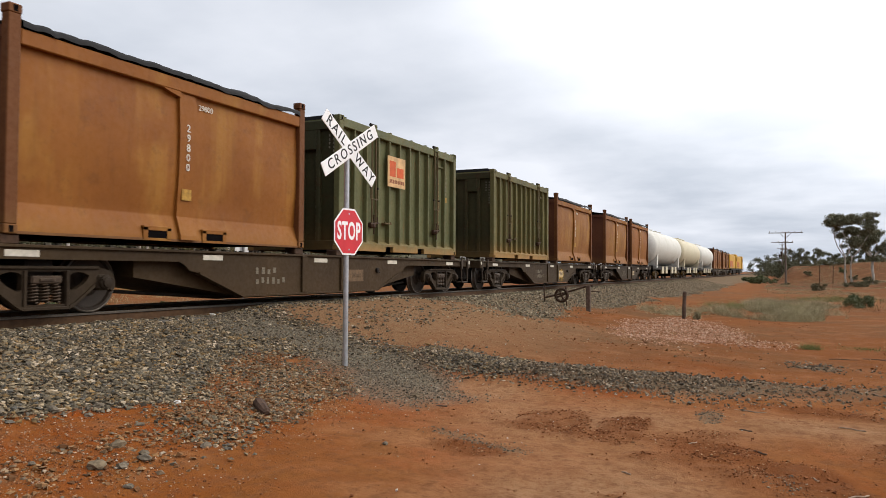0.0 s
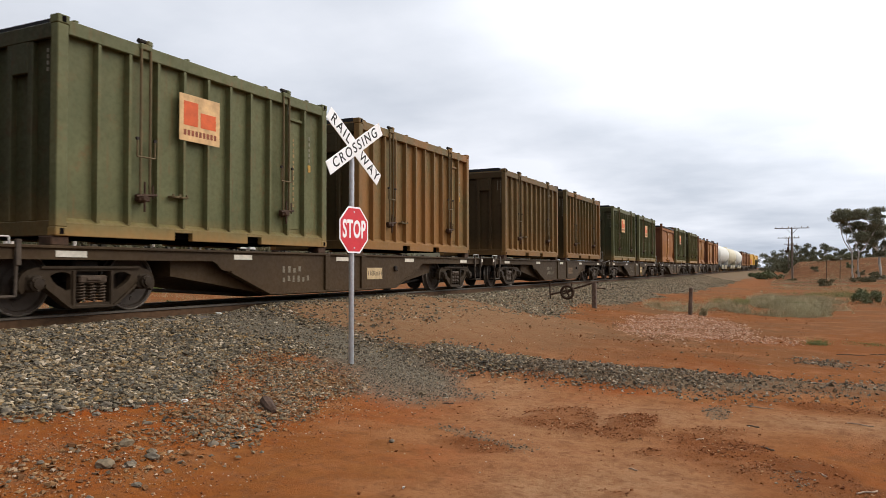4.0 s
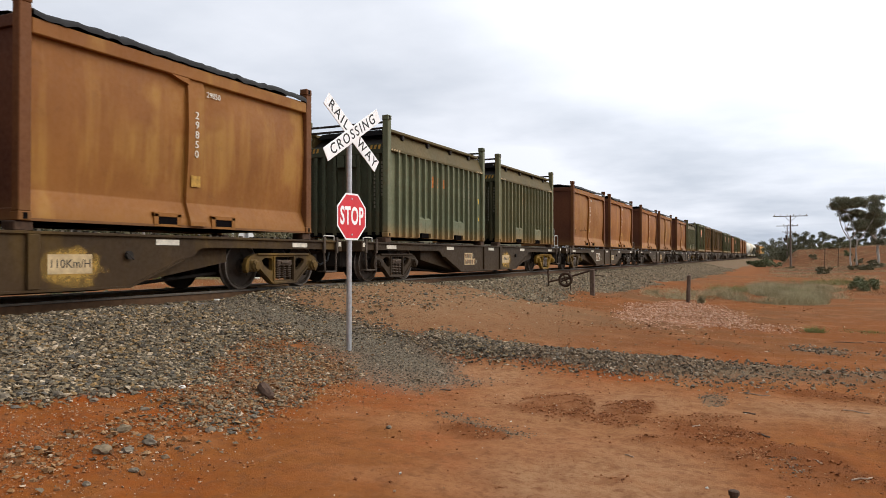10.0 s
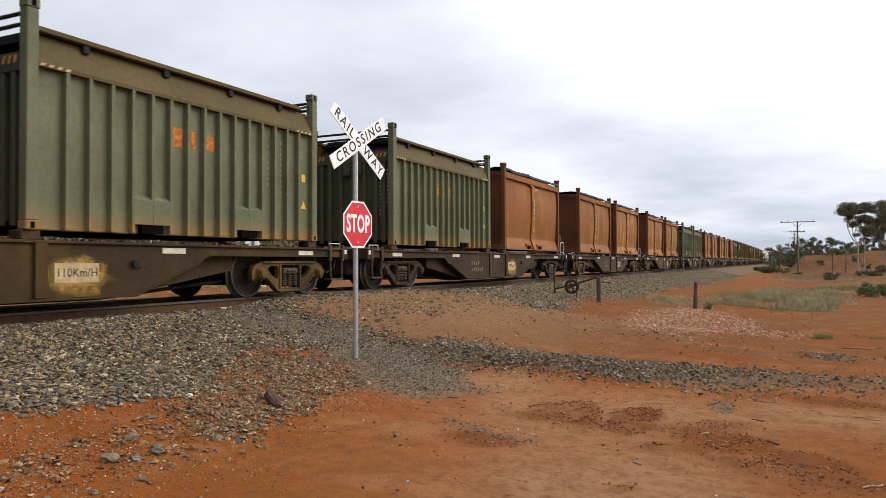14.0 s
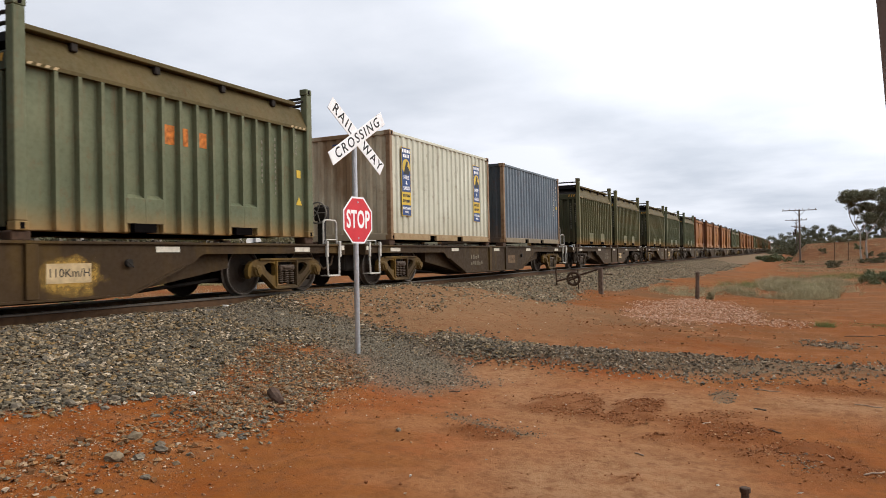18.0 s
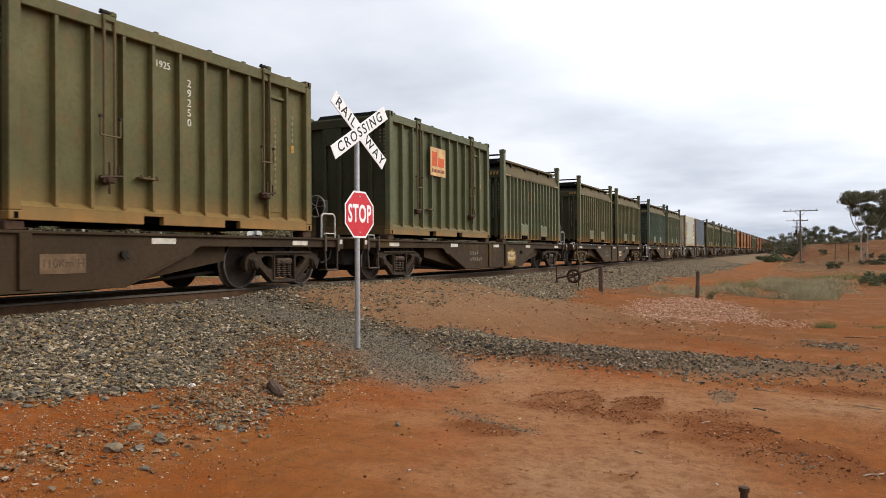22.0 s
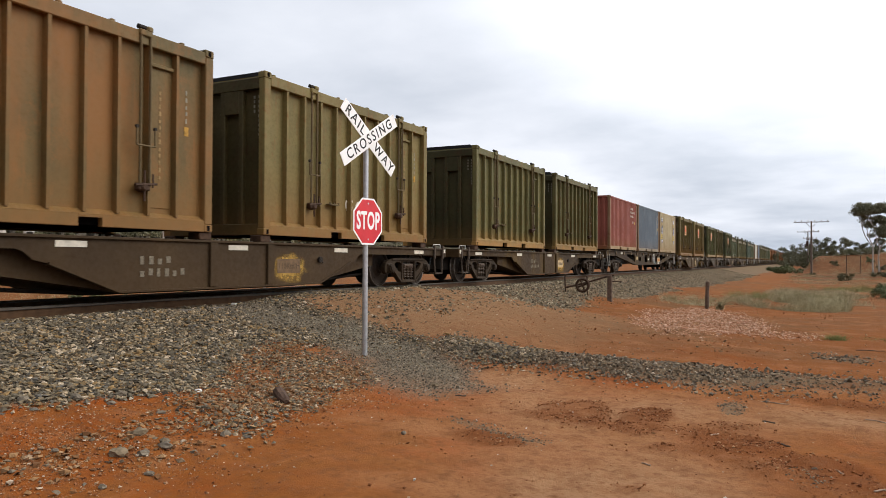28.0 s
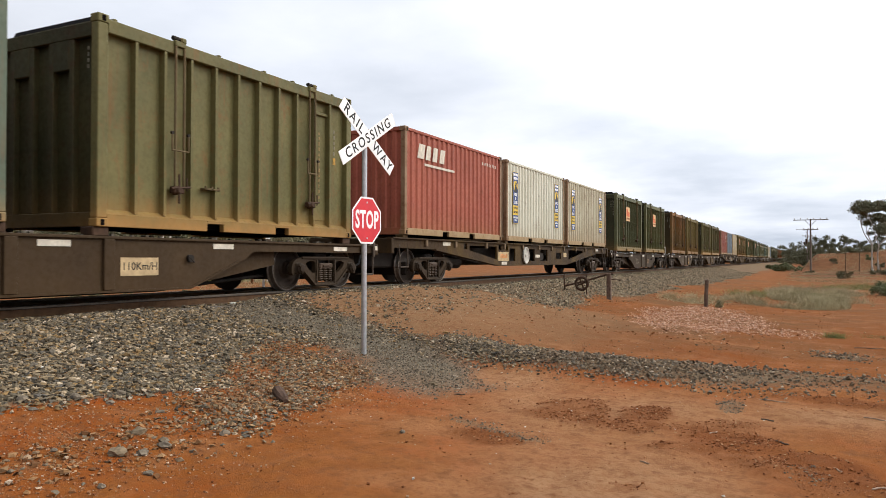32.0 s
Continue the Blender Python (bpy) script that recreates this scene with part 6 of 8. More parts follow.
def skeletal_wagon(mat, bog, turned=False):
    """Three-container wagon with pierced side frames."""
    N = 2 * KGAP + CL
    ob = thing("skeletal_wagon", pose(0, 0, 0), "dusty container wagon with pierced side frames", "railway wagon", "wagons of the train")
    ya, yb = -0.48, N + 0.48
    at = (lambda y: 19.40 - y) if turned else (lambda y: y)          # a wagon may run the other way round
    low = line((ya, 0.88), (1.7, 0.86), (6.0, 0.42), (N - 6.0, 0.42), (N - 1.7, 0.86), (yb, 0.88))
    cut = [(3.86, 5.89, line((3.86, 0.86), (5.89, 0.60)), flat_at(1.0)), (6.04, 6.27, flat_at(0.89), flat_at(1.05)), (6.65, 6.82, flat_at(0.89), flat_at(1.05)),
           (6.97, 7.48, flat_at(0.55), flat_at(0.96)), (8.76, 9.36, flat_at(0.55), flat_at(0.96)), (9.96, 10.77, flat_at(0.55), flat_at(0.96)),
           (11.8, 12.4, flat_at(0.63), flat_at(0.86)), (13.4, 15.42, line((13.4, 0.58), (15.42, 0.88)), flat_at(0.98)), (3.5, 3.72, flat_at(0.89), flat_at(1.05))]
    if turned:
        cut = [(19.40 - b, 19.40 - a, (lambda y, f=lo: f(19.40 - y)), (lambda y, f=hi: f(19.40 - y))) for a, b, lo, hi in cut]
    ys = sorted({ya, 1.7, 3.86, 6.0, N - 6.0, N - 1.7, yb, *[c[0] for c in cut], *[c[1] for c in cut]})
    for sx in (-1, 1):
        s = plate(Shape(), ys, low, flat_at(1.10), cut, *sorted((sx * 1.08, sx * 1.13)))
        s.box(*sorted((sx * 1.0, sx * 1.19)), ya, yb, 1.09, 1.125, 0.006)
        part("side_frame_plate", s, mat, ob)
        for a, b in ((1.7, 6.0), (N - 6.0, N - 1.7)):
            part("flange", plate(Shape(), [a, b], lambda y: low(y) - 0.02, lambda y: low(y) + 0.02, [], *sorted((sx * 1.02, sx * 1.18))), mat, ob)
        part("flange", Shape().box(*sorted((sx * 1.02, sx * 1.18)), 6.0, N - 6.0, 0.40, 0.44), mat, ob)
    part("centre_sill", Shape().box(-0.22, 0.22, ya, yb, 0.7, 1.10), M_STEEL, ob)
    part("box_girder", Shape().prism([(3.0, 1.08), (3.0, 0.80), (6.0, 0.46), (N - 6.0, 0.46), (N - 3.0, 0.80), (N - 3.0, 1.08)], -0.5, 0.5, "x"), M_STEEL, ob, "dark box girder between the side frames")
    rung = None
    for y in np.linspace(0.3, N - 0.3, 12):
        if rung is None:
            rung = part("cross_member", Shape().box(-1.08, 1.08, -0.07, 0.07, 0.95, 1.09), M_STEEL, ob, m=pose(0, y, 0))
        else:
            again(rung, ob, pose(0, y, 0))
    lug = None
    for y in map(at, (1.2, 2.9, 5.0, 6.45, 8.1, 9.75, 11.4, 13.0, 14.5, 16.2, 17.9) if turned else (1.2, 2.9, 5.0, 6.45, 8.1, 9.75, 11.2, 12.7, 14.35, 15.75, 17.3, 18.6)):
        if lug is None:
            lug = part("lashing_bracket", Shape().box(1.13, 1.19, -0.05, 0.05, 0.93, 1.09, 0.01), M_LUG, ob, m=pose(0, y, 0))
        else:
            again(lug, ob, pose(0, y, 0))
    for y in (ya, yb):
        part("headstock", Shape().box(-1.18, 1.18, y - 0.06, y + 0.06, 0.75, 1.1, 0.012), mat, ob)
    ped = None
    for i in range(3):
        for y in (i * KGAP + 0.1, i * KGAP + CL - 0.1):
            for x in (-1.08, 1.06):
                if ped is None:
                    ped = part("container_pedestal", Shape().box(-0.1, 0.12, -0.12, 0.12, 1.12, 1.2, 0.01), mat, ob, m=pose(x, y, 0))
                else:
                    again(ped, ob, pose(x, y, 0))
    coupling(ob, ya, -1.14)
    coupling(ob, yb, N + 1.14)
    running_gear(ob, (1.72, N - 1.72), bog, {})
    for k in (0, 1):
        q = lambda y: N - y if k else y
        part("draft_gear", Shape().box(-0.62, 0.62, *sorted((q(ya), q(0.55))), 0.40, 0.96, 0.04).box(-0.9, 0.9, *sorted((q(0.62), q(0.70))), 0.22, 0.55, 0.02), M_STEEL, ob)
        for sx in (-1, 1):
            t = Shape().bent([(sx * 1.12, q(-0.10), 0.95), (sx * 1.15, q(-0.08), 0.42), (sx * 1.15, q(0.28), 0.42), (sx * 1.12, q(0.30), 0.95)], 0.018)
            t.box(*sorted((sx * 0.98, sx * 1.16)), *sorted((q(-0.06), q(0.26))), 0.41, 0.43)
            part("step", t, M_GRAB if sx == 1 and turned else M_STEP, ob, "hanging steel step")
    part("air_reservoir", Shape().lathe([(3.3, 0.05), (3.36, 0.19), (4.7, 0.19), (4.76, 0.05)], 14, "y", (0.30, 0, 0.52)), M_STEEL, ob)
    hy = at(8.37)
    w = Shape().ring((1.2, hy, 0.76), 0.27, 0.02, 22, 6, "x").lathe([(1.12, 0.05), (1.22, 0.05)], 10, "x", (0, hy, 0.76))
    for i in range(6):
        a = math.pi * i / 3
        w.rod((1.2, hy, 0.76), (1.2, hy + 0.27 * math.cos(a), 0.76 + 0.27 * math.sin(a)), 0.013, 5)
    if turned:
        part("handwheel", w, M_GRAB, ob, "pale spoked brake handwheel")
    else:
        part("handwheel", Shape().lathe([(1.135, 0.25), (1.15, 0.28), (1.20, 0.28), (1.205, 0.25), (1.17, 0.21), (1.165, 0.07), (1.20, 0.05), (1.20, 0.02)], 24, "x", (0, hy, 0.74)), M_GRAB, ob, "pale dished brake handwheel")
    py = at(6.43)
    p = sidemark(ob, py, 0.70, 0.86, 0.28, M_LABELTAN, "speed_panel", 1.134, "pale speed panel with faded letters")
    letters("110km/h", 0.19, M_SIGNORANGE, p, Matrix.Translation((1.141, py, 0.70)) @ pose(0, 0, 0, 90, 0, 90), 0.001)
    sidemark(ob, at(6.5), 0.48, 0.46, 0.1, M_LABEL, "reflector_strip", 1.134)
    for y in (3.0, 9.66, 16.6) if turned else (2.4, 9.66, 17.7):
        sidemark(ob, at(y), 0.72 if y == 9.66 else 1.02, 0.44, 0.1, M_LABEL, "reflector_strip", 1.134)
    sidemark(ob, at(12.9), 0.78, 0.36, 0.16, M_LABELTAN, "data_panel", 1.134)
    part("brake_valve", Shape().box(0.7, 1.04, 10.1, 10.6, 0.55, 0.85, 0.04).rod((0.8, 10.7, 0.7), (0.8, 11.2, 0.7), 0.13, 12), M_STEEL, ob)
    return ob


# -- the head of the train, far off --
def tank_wagon(mat, label):
    ob = thing("tank_wagon", pose(0, 0, 0), label, "tank wagon", "tank wagons of the train")
    s = Shape().lathe([(-0.95, 0.3), (-0.85, 0.9), (-0.6, 1.25), (-0.3, 1.36), (13.6, 1.36), (13.9, 1.25), (14.15, 0.9), (14.25, 0.3)], 32, "y", (0, 0, 2.48))
    part("tank", s, mat, ob, smooth=True)
    for y in (4.5, 6.65, 8.8):
        part("manhole", Shape().lathe([(3.8, 0.25), (3.95, 0.25), (3.98, 0.15)], 12, "z", (0, y, 0)), mat, ob)
    for y in (0.7, 12.6):
        part("saddle", Shape().prism([(-1.2, 0.9), (1.2, 0.9), (1.25, 1.9), (0.7, 1.3), (-0.7, 1.3), (-1.25, 1.9)], y - 0.25, y + 0.25, "y"), mat, ob)
    part("underframe", Shape().box(-1.2, 1.2, -1.2, 14.5, 0.75, 1.05, 0.02), M_STEEL, ob)
    for y in (3.0, 5.0, 8.3, 10.3):
        part("frame_panel", Shape().box(1.1, 1.22, y, y + 1.0, 0.45, 1.0, 0.02), M_TANK2, ob)
    running_gear(ob, (0.68, 12.66), BOGIES[1], {})
    return ob


def locomotive():
    ob = thing("diesel_locomotive", pose(0, 0, 0), "yellow and orange diesel locomotive hauling the train", "locomotive", "locomotives of the train")
    part("hood", Shape().box(-1.2, 1.2, 0.5, 15.5, 1.2, 3.75, 0.12), M_LOCO, ob)
    part("hood_stripe", Shape().box(-1.21, 1.21, 0.6, 9.0, 1.5, 2.6, 0.02), M_LOCO2, ob)
    part("cab", Shape().box(-1.4, 1.4, 15.5, 18.6, 1.2, 4.0, 0.15), M_LOCO, ob)
    for y in (16.0, 17.3):
        part("cab_window", Shape().box(1.39, 1.41, y, y + 0.9, 2.7, 3.4, 0.01), M_DARK, ob)
    part("nose", Shape().box(-1.1, 1.1, 18.6, 20.2, 1.2, 2.6, 0.15), M_LOCO, ob)
    part("underframe", Shape().box(-1.45, 1.45, 0, 20.5, 0.9, 1.2, 0.04), M_STEEL, ob)
    part("fuel_tank", Shape().box(-1.3, 1.3, 7.5, 12.5, 0.3, 0.9, 0.1), M_STEEL, ob)
    part("exhaust", Shape().box(-0.3, 0.3, 6, 7.2, 3.7, 4.0, 0.05), M_STEEL, ob)
    for y in (3.5, 16.5):
        part("bogie", Shape().box(-1.2, 1.2, y - 2.2, y + 2.2, 0.35, 0.9, 0.08), M_STEEL, ob)
        for d in (-1.6, 0, 1.6):
            wheelset(ob, y + d)
    for y in (0.3, 20.3):
        part("handrail", Shape().bent([(1.4, y, 1.2), (1.4, y, 2.2)], 0.03), M_GRAB, ob)
    return ob


# -- make the wagons and their loads, front to back --
# each row: wagon paint, bogie, then the loads from the near one forwards: kind, paint, mark
CONSIST = [
    (0, 0, "O2", "O0"), (0, 0, "G1", "O2"), (0, 0, "O1", "G0s"), (1, 0, "G0s", "G0s"), (0, 0, "G5", "G3"), (0, 0, "G0s", "G3"),
    (0, 1, "O1", "T1"), (0, 0, "O0", "O2"), (0, 10, "O2", "O0"), (0, 2, "T0b", "T1b"), (1, 11, "O0", "O2"), (0, 11, "O1", "O1"),
    (1, 0, "T0b", "O0"), (1, 11, "T1b", "T0b"), (0, 0, "T1b", "T1b"), (1, 11, "Cw", "Cb"), (1, 1, "T2b", "T0b"), (0, 11, "T1b", "T1b"),
    (1, 0, "G2s", "T0b"), (0, 0, "G0s", "G1"), (1, 11, "G4s", "G4s"), (1, 0, "Cr", "Cb", "Cy"), (1, 0, "G1", "G1"), (0, 0, "G3", "G4"),
    (0, 0, "G2s", "G0s"), (1, 0, "Cx", "Cw", "Cv"), (0, 0, "T2", "G1")]

BRAKED = (3, 4, 8, 9, 11, 12, 15, 16, 18, 19, 20, 24)     # wagons whose handbrake stands at the leading end

def spray_material():
    """Thin yellow overspray that fades out unevenly towards its edge."""
    m, n, l, b = nodes("yellow_overspray")
    v = coords(n, l, 1.0)
    mp = n.new("ShaderNodeMapping")
    mp.inputs["Location"].default_value, mp.inputs["Scale"].default_value = (0, -8.05 / 0.58, -0.47 / 0.30), (0, 1 / 0.58, 1 / 0.30)
    l.new(v, mp.inputs["Vector"])
    ln = n.new("ShaderNodeVectorMath")
    ln.operation = "LENGTH"
    l.new(mp.outputs[0], ln.inputs[0])
    d = math_node(n, l, "ADD", ln.outputs["Value"], math_node(n, l, "MULTIPLY", math_node(n, l, "SUBTRACT", noise_fac(n, l, v, 3.5, 5, 0.65), 0.5), 1.8))
    l.new(ramp(n, l, d, [(0.45, (0.85,) * 3), (0.95, (0, 0, 0))]), b.inputs["Alpha"])
    l.new(ramp(n, l, noise_fac(n, l, v, 9, 4), [(0.3, (0.30, 0.165, 0.022)), (0.7, (0.42, 0.25, 0.04))]), b.inputs["Base Color"])
    b.inputs["Roughness"].default_value = 0.75
    return m


M_SPRAY = spray_material()
M_CYAN = plain("cyan_spray", (0.16, 0.34, 0.38), 0.7, 0, 0.3, 20)
M_LABELFADE = plain("nearly_gone_label", (0.125, 0.078, 0.042), 0.8, 0, 0.4, 7)
M_INKFADE = plain("nearly_gone_ink", (0.070, 0.044, 0.024), 0.8, 0, 0.4, 9)
M_OCHREPALE = plain("pale_spray", (0.38, 0.22, 0.085), 0.8, 0, 0.4, 20)
M_SCRAWL = plain("faded_dark_spray", (0.14, 0.07, 0.03), 0.8, 0, 0.4, 20)

M_DUSTCREAM = paint("dust_washed_cream_paint", (0.43, 0.39, 0.27), (0.54, 0.50, 0.37), 0.55, 0.42, 46, streak=0.7, dust_h=1.3, grain=0.5, gain=0.84)
SHIP = dict(v=(M_DUSTCREAM, "dust-washed cream corrugated shipping container with blue panels"), y=(M_YELLOWCREAM, "dusty yellowed cream corrugated shipping container"), w=(M_CREAM, "faded cream corrugated shipping container with blue panels"), b=(M_GREYBLUE, "grey-blue corrugated steel shipping container"),
            r=(M_MAROON, "maroon corrugated shipping container with white marks"), x=(M_BRICKRED, "brick-red corrugated shipping container with cream lettering shapes"))
MADE = {}


def load(code, v=0):
    """A container of that kind: the first is built, the rest are copies in their own paint."""
    k, p, sign = code[0], code[1], len(code) > 2
    key = k + ("s" if sign else "") if k != "C" else code
    if k == "O":
        key = code
    if key not in MADE:
        if k == "G":
            ob = bulk_container(GREENS[0][0], GREEN_ENDS_SHADED[0], M_TARP)
            if sign:
                trade_sign(ob)
                tagged(ob, "weathered green ribbed bulk container with square cream sign")
        elif k == "T":
            ob = hopper_container(TALLS[0][0], TALL_ENDS_SHADED[0])
            if sign:
                orange_letters(ob)
        elif k == "O":
            ob = ore_container(ORANGES[int(p)][0], M_RUSTBROWN, 11 + int(p))
        else:
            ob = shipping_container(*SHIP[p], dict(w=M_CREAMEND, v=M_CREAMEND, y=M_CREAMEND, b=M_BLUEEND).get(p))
            if p in "wvy":
                hire_panel(ob, 0.78)
                hire_panel(ob, CL - 0.98)
                plq = part("end_plaque", Shape().box(-0.40, -0.06, 0.006, 0.014, 2.06, 2.36), M_SIGNBLUE, ob, "small blue and yellow plaque")
                part("yellow_disc", Shape().lathe([(-0.006, 0.07), (0.006, 0.07)], 14, "y", (-0.32, 0, 2.25)), M_SIGNYELLOW, plq)
                part("yellow_band", Shape().box(-0.38, -0.08, 0.001, 0.006, 2.08, 2.14), M_SIGNYELLOW, plq)
            elif p == "x":
                s = Shape()
                for y, w in ((0.62, 0.42), (1.05, 0.30), (1.42, 0.30), (1.8, 0.34)):
                    s.prism([(y, 1.90), (y + w * 0.8, 1.90), (y + w, 2.26), (y + w * 0.25, 2.26)], HW - 0.010, HW - 0.004, "x")
                s.box(HW - 0.010, HW - 0.004, 1.0, 2.7, 1.74, 1.80)
                part("cream_emblem", s, M_LABEL, ob, "large cream emblem shapes")
                bars(ob, 4.6, 2.22, 9, 0.12, 0.07, 0.10, M_LABEL, False, HW - 0.010)
            else:
                if p == "r":
                    for z, n in ((2.22, 4), (2.02, 7), (1.82, 5)):
                        bars(ob, 4.55, z, n, 0.15, 0.09, 0.13, M_LABEL, False, HW - 0.010)
                    sidemark(ob, 5.10, 1.50, 0.14, 0.12, M_LABEL, "white_label", HW - 0.010)
                    sidemark(ob, 5.46, 1.46, 0.10, 0.14, M_SIGNYELLOW, "yellow_label", HW - 0.010)
                else:
                    bars(ob, 5.35, 2.1, 11, 0.10, 0.05, 0.075, M_LABEL, x=HW - 0.010)
                    bars(ob, 5.68, 2.2, 4, 0.16, 0.06, 0.10, M_LABEL, x=HW - 0.010)
                    sidemark(ob, 5.68, 1.40, 0.10, 0.12, M_SIGNYELLOW, "yellow_label", HW - 0.010)
        MADE[key] = ob
    else:
        ob = copy_thing(MADE[key], pose(0, 0, 0))
    if k == "G":
        repaint(ob, {GREENS[0][0]: GREENS[int(p)][v], GREEN_ENDS_SHADED[0]: GREEN_ENDS_SHADED[int(p)]})
        if p == "3":
            tagged(ob, "heavily rusted green ribbed steel bulk container")
        elif p == "4":
            tagged(ob, "mud-stained ochre-green ribbed steel bulk container")
        elif p == "5":
            tagged(ob, "rust-brown ribbed steel bulk container")
        elif p == "1":
            tagged(ob, "dusty dark green ribbed steel bulk container")
    if k == "T":
        repaint(ob, {TALLS[0][0]: TALLS[int(p)][v], TALL_ENDS_SHADED[0]: TALL_ENDS_SHADED[int(p)]})
    if k == "O":
        repaint(ob, {ORANGES[int(p)][0]: ORANGES[int(p)][v]})
    return ob


def cart(kind, p, b, v=0):
    key = kind + "wagon"
    if key not in MADE:
        MADE[key] = flat_wagon(WAGONS[0][0], BOGIES[0]) if kind == "W" else skeletal_wagon(WAGONS[0][0], BOGIES[0], kind == "R")
        ob = MADE[key]
    else:
        ob = copy_thing(MADE[key], pose(0, 0, 0))
    repaint(ob, {WAGONS[0][0]: WAGONS[p][v]})
    # each bogie has its own coat: rear, then front
    for o in ob.children:
        if o.name.split(".")[0] in ("side_frame", "axle_box"):
            o.material_slots[0].link = "OBJECT"
            o.material_slots[0].material = BOGIES[b[o.matrix_basis.translation.y > 6]]
    return ob


u = 2 * PITCH
before = 0
for row, (wp, bp, *loads) in enumerate(CONSIST):
    k = len(loads) == 3
    if before:
        u -= 8.276 + 2 * KGAP if k else (8.325 + GAP if before == 3 else PITCH)
    wg = cart(("R" if row == 21 else "K") if k else "W", wp, (bp // 10, bp % 10), row % 3)
    if row in BRAKED:
        handbrake(wg, row in BRAKED[-9:])
    if row == 21:
        for pts in (((11.42, 0.86), (11.50, 0.78), (11.44, 0.70)), ((11.52, 0.74), (11.60, 0.64), (11.66, 0.76), (11.70, 0.60)), ((11.74, 0.62), (11.68, 0.52), (11.80, 0.46)), ((11.86, 0.60), (11.82, 0.48), (11.92, 0.44), (11.94, 0.56))):
            part("cyan_scrawl", Shape().bent([(1.131, y, z) for y, z in pts], 0.010, 5), M_CYAN, wg, "faded cyan spray scrawl")
    if not k and row in (1, 3, 7, 9, 10, 12, 13, 18, 20, 22, 23, 16):
        sidemark(wg, 8.15, 0.50, 1.30, 0.64, M_SPRAY, "ochre_spray", 1.159, "yellow overspray round the speed panel")
    if not k and row in (2, 4, 15, 19, 23, 24):
        repaint(wg, {M_LABELTAN: M_LABELFADE, M_BLACK: M_INKFADE})
    if row in (15, 16):
        repaint(wg, {M_STEP: M_GRAB})
    place(wg, u)
    for i, code in enumerate(loads):
        box = load(code, (row * 2 + i) % 3)
        if (row, i) == (8, 0):
            for a in range(0, 180, 30):
                dy, dz = 0.34 * math.cos(math.radians(a + 8)), 0.34 * math.sin(math.radians(a + 8))
                part("chalk_ray", Shape().rod((1.118, 0.57 - dy, 0.77 - dz), (1.122, 0.57 + dy, 0.77 + dz), 0.009, 5), M_OCHREPALE, box, "pale spray-painted star")
            for yy, zz, w, h in ((1.25, 0.82, 0.10, 0.16), (1.55, 0.70, 0.22, 0.06), (1.75, 0.80, 0.06, 0.22), (2.0, 0.72, 0.16, 0.06), (2.2, 0.80, 0.06, 0.18), (2.5, 0.74, 0.2, 0.07)):
                part("dark_scrawl", Shape().box(1.10, 1.138, yy - w / 2, yy + w / 2, zz - h / 2, zz + h / 2, 0.02), M_SCRAWL, box, "dark spray-painted scrawl")
        if (row, i) == (8, 0):
            pl = part("code_plate", Shape().box(1.158, 1.1635, 4.35, 5.11, 0.355, 0.718), M_LABEL, wg, "worn white code plate with dark marks")
            for yy, zz, n in ((4.39, 0.55, 4), (4.39, 0.40, 5)):
                for q in range(n):
                    part("dark_mark", Shape().box(1.1635, 1.1665, yy + q * 0.112, yy + 0.080 + q * 0.112, zz, zz + 0.125), M_SCRAWL, pl)
            part("dark_mark", Shape().box(1.1635, 1.1665, 4.97, 5.01, 0.48, 0.62), M_SCRAWL, pl)
        if (row, i) == (9, 0):
            for y0, y1, z0, z1 in ((4.62, 5.20, 0.52, 0.69), (4.62, 5.42, 0.34, 0.52)):
                pl = part("code_plate", Shape().box(1.158, 1.1635, y0, y1, z0, z1), M_LABELTAN, wg, "worn tan code plate with dark marks")
                for q in range(4 if z0 > 0.5 else 6):
                    part("dark_mark", Shape().box(1.1635, 1.1665, y0 + 0.05 + q * 0.13, y0 + 0.11 + q * 0.13, z0 + 0.03, z1 - 0.03), M_SCRAWL, pl)
        if (row, i) == (19, 1):
            for q, ch in enumerate("29250"):
                letters(ch, 0.17, M_CHALK, box, Matrix.Translation((1.108, 3.00, 2.26 - q * 0.155)) @ pose(0, 0, 0, 90, 0, 90), 0.003, "stencilled_digit")
            letters("1925", 0.15, M_CHALK, box, Matrix.Translation((1.108, 2.47, 2.44)) @ pose(0, 0, 0, 90, 0, 90), 0.003, "stencilled_number")
        if (row, i) == (23, 1):
            for ch, yy, zz, tilt in (("G", 2.78, 0.70, 8), ("C", 3.16, 0.66, -5), ("L", 3.52, 0.60, 4), ("Y", 3.95, 0.58, -14)):
                letters(ch, 0.42, M_CHALK, box, Matrix.Translation((1.108, yy, zz)) @ pose(0, 0, 0, 90, tilt, 90), 0.003, "chalk_letter")
        place(box, u + i * (KGAP if k else GAP), 0, 1.2 if k else 1.05)
    before = len(loads)

# tanks, brown containers and two locomotives lead the train
u = 3 * PITCH + 0.3
tw = None
for mt, lb in ((M_TANK, "white cylindrical tank wagon with domed ends"), (M_TANK2, "cream cylindrical tank wagon with domed ends"), (M_TANK, "white cylindrical tank wagon with domed ends")):
    tw = tank_wagon(mt, lb)
    place(tw, u)
    u += PITCH
for _ in range(2):
    wg = cart("W", 0, (0, 0))
    place(wg, u)
    for i in range(2):
        place(load("O1"), u + i * GAP, 0, 1.05)
    u += PITCH
lo = locomotive()
place(lo, u - 0.5)
place(copy_thing(lo, pose(0, 0, 0)), u + 20.7)

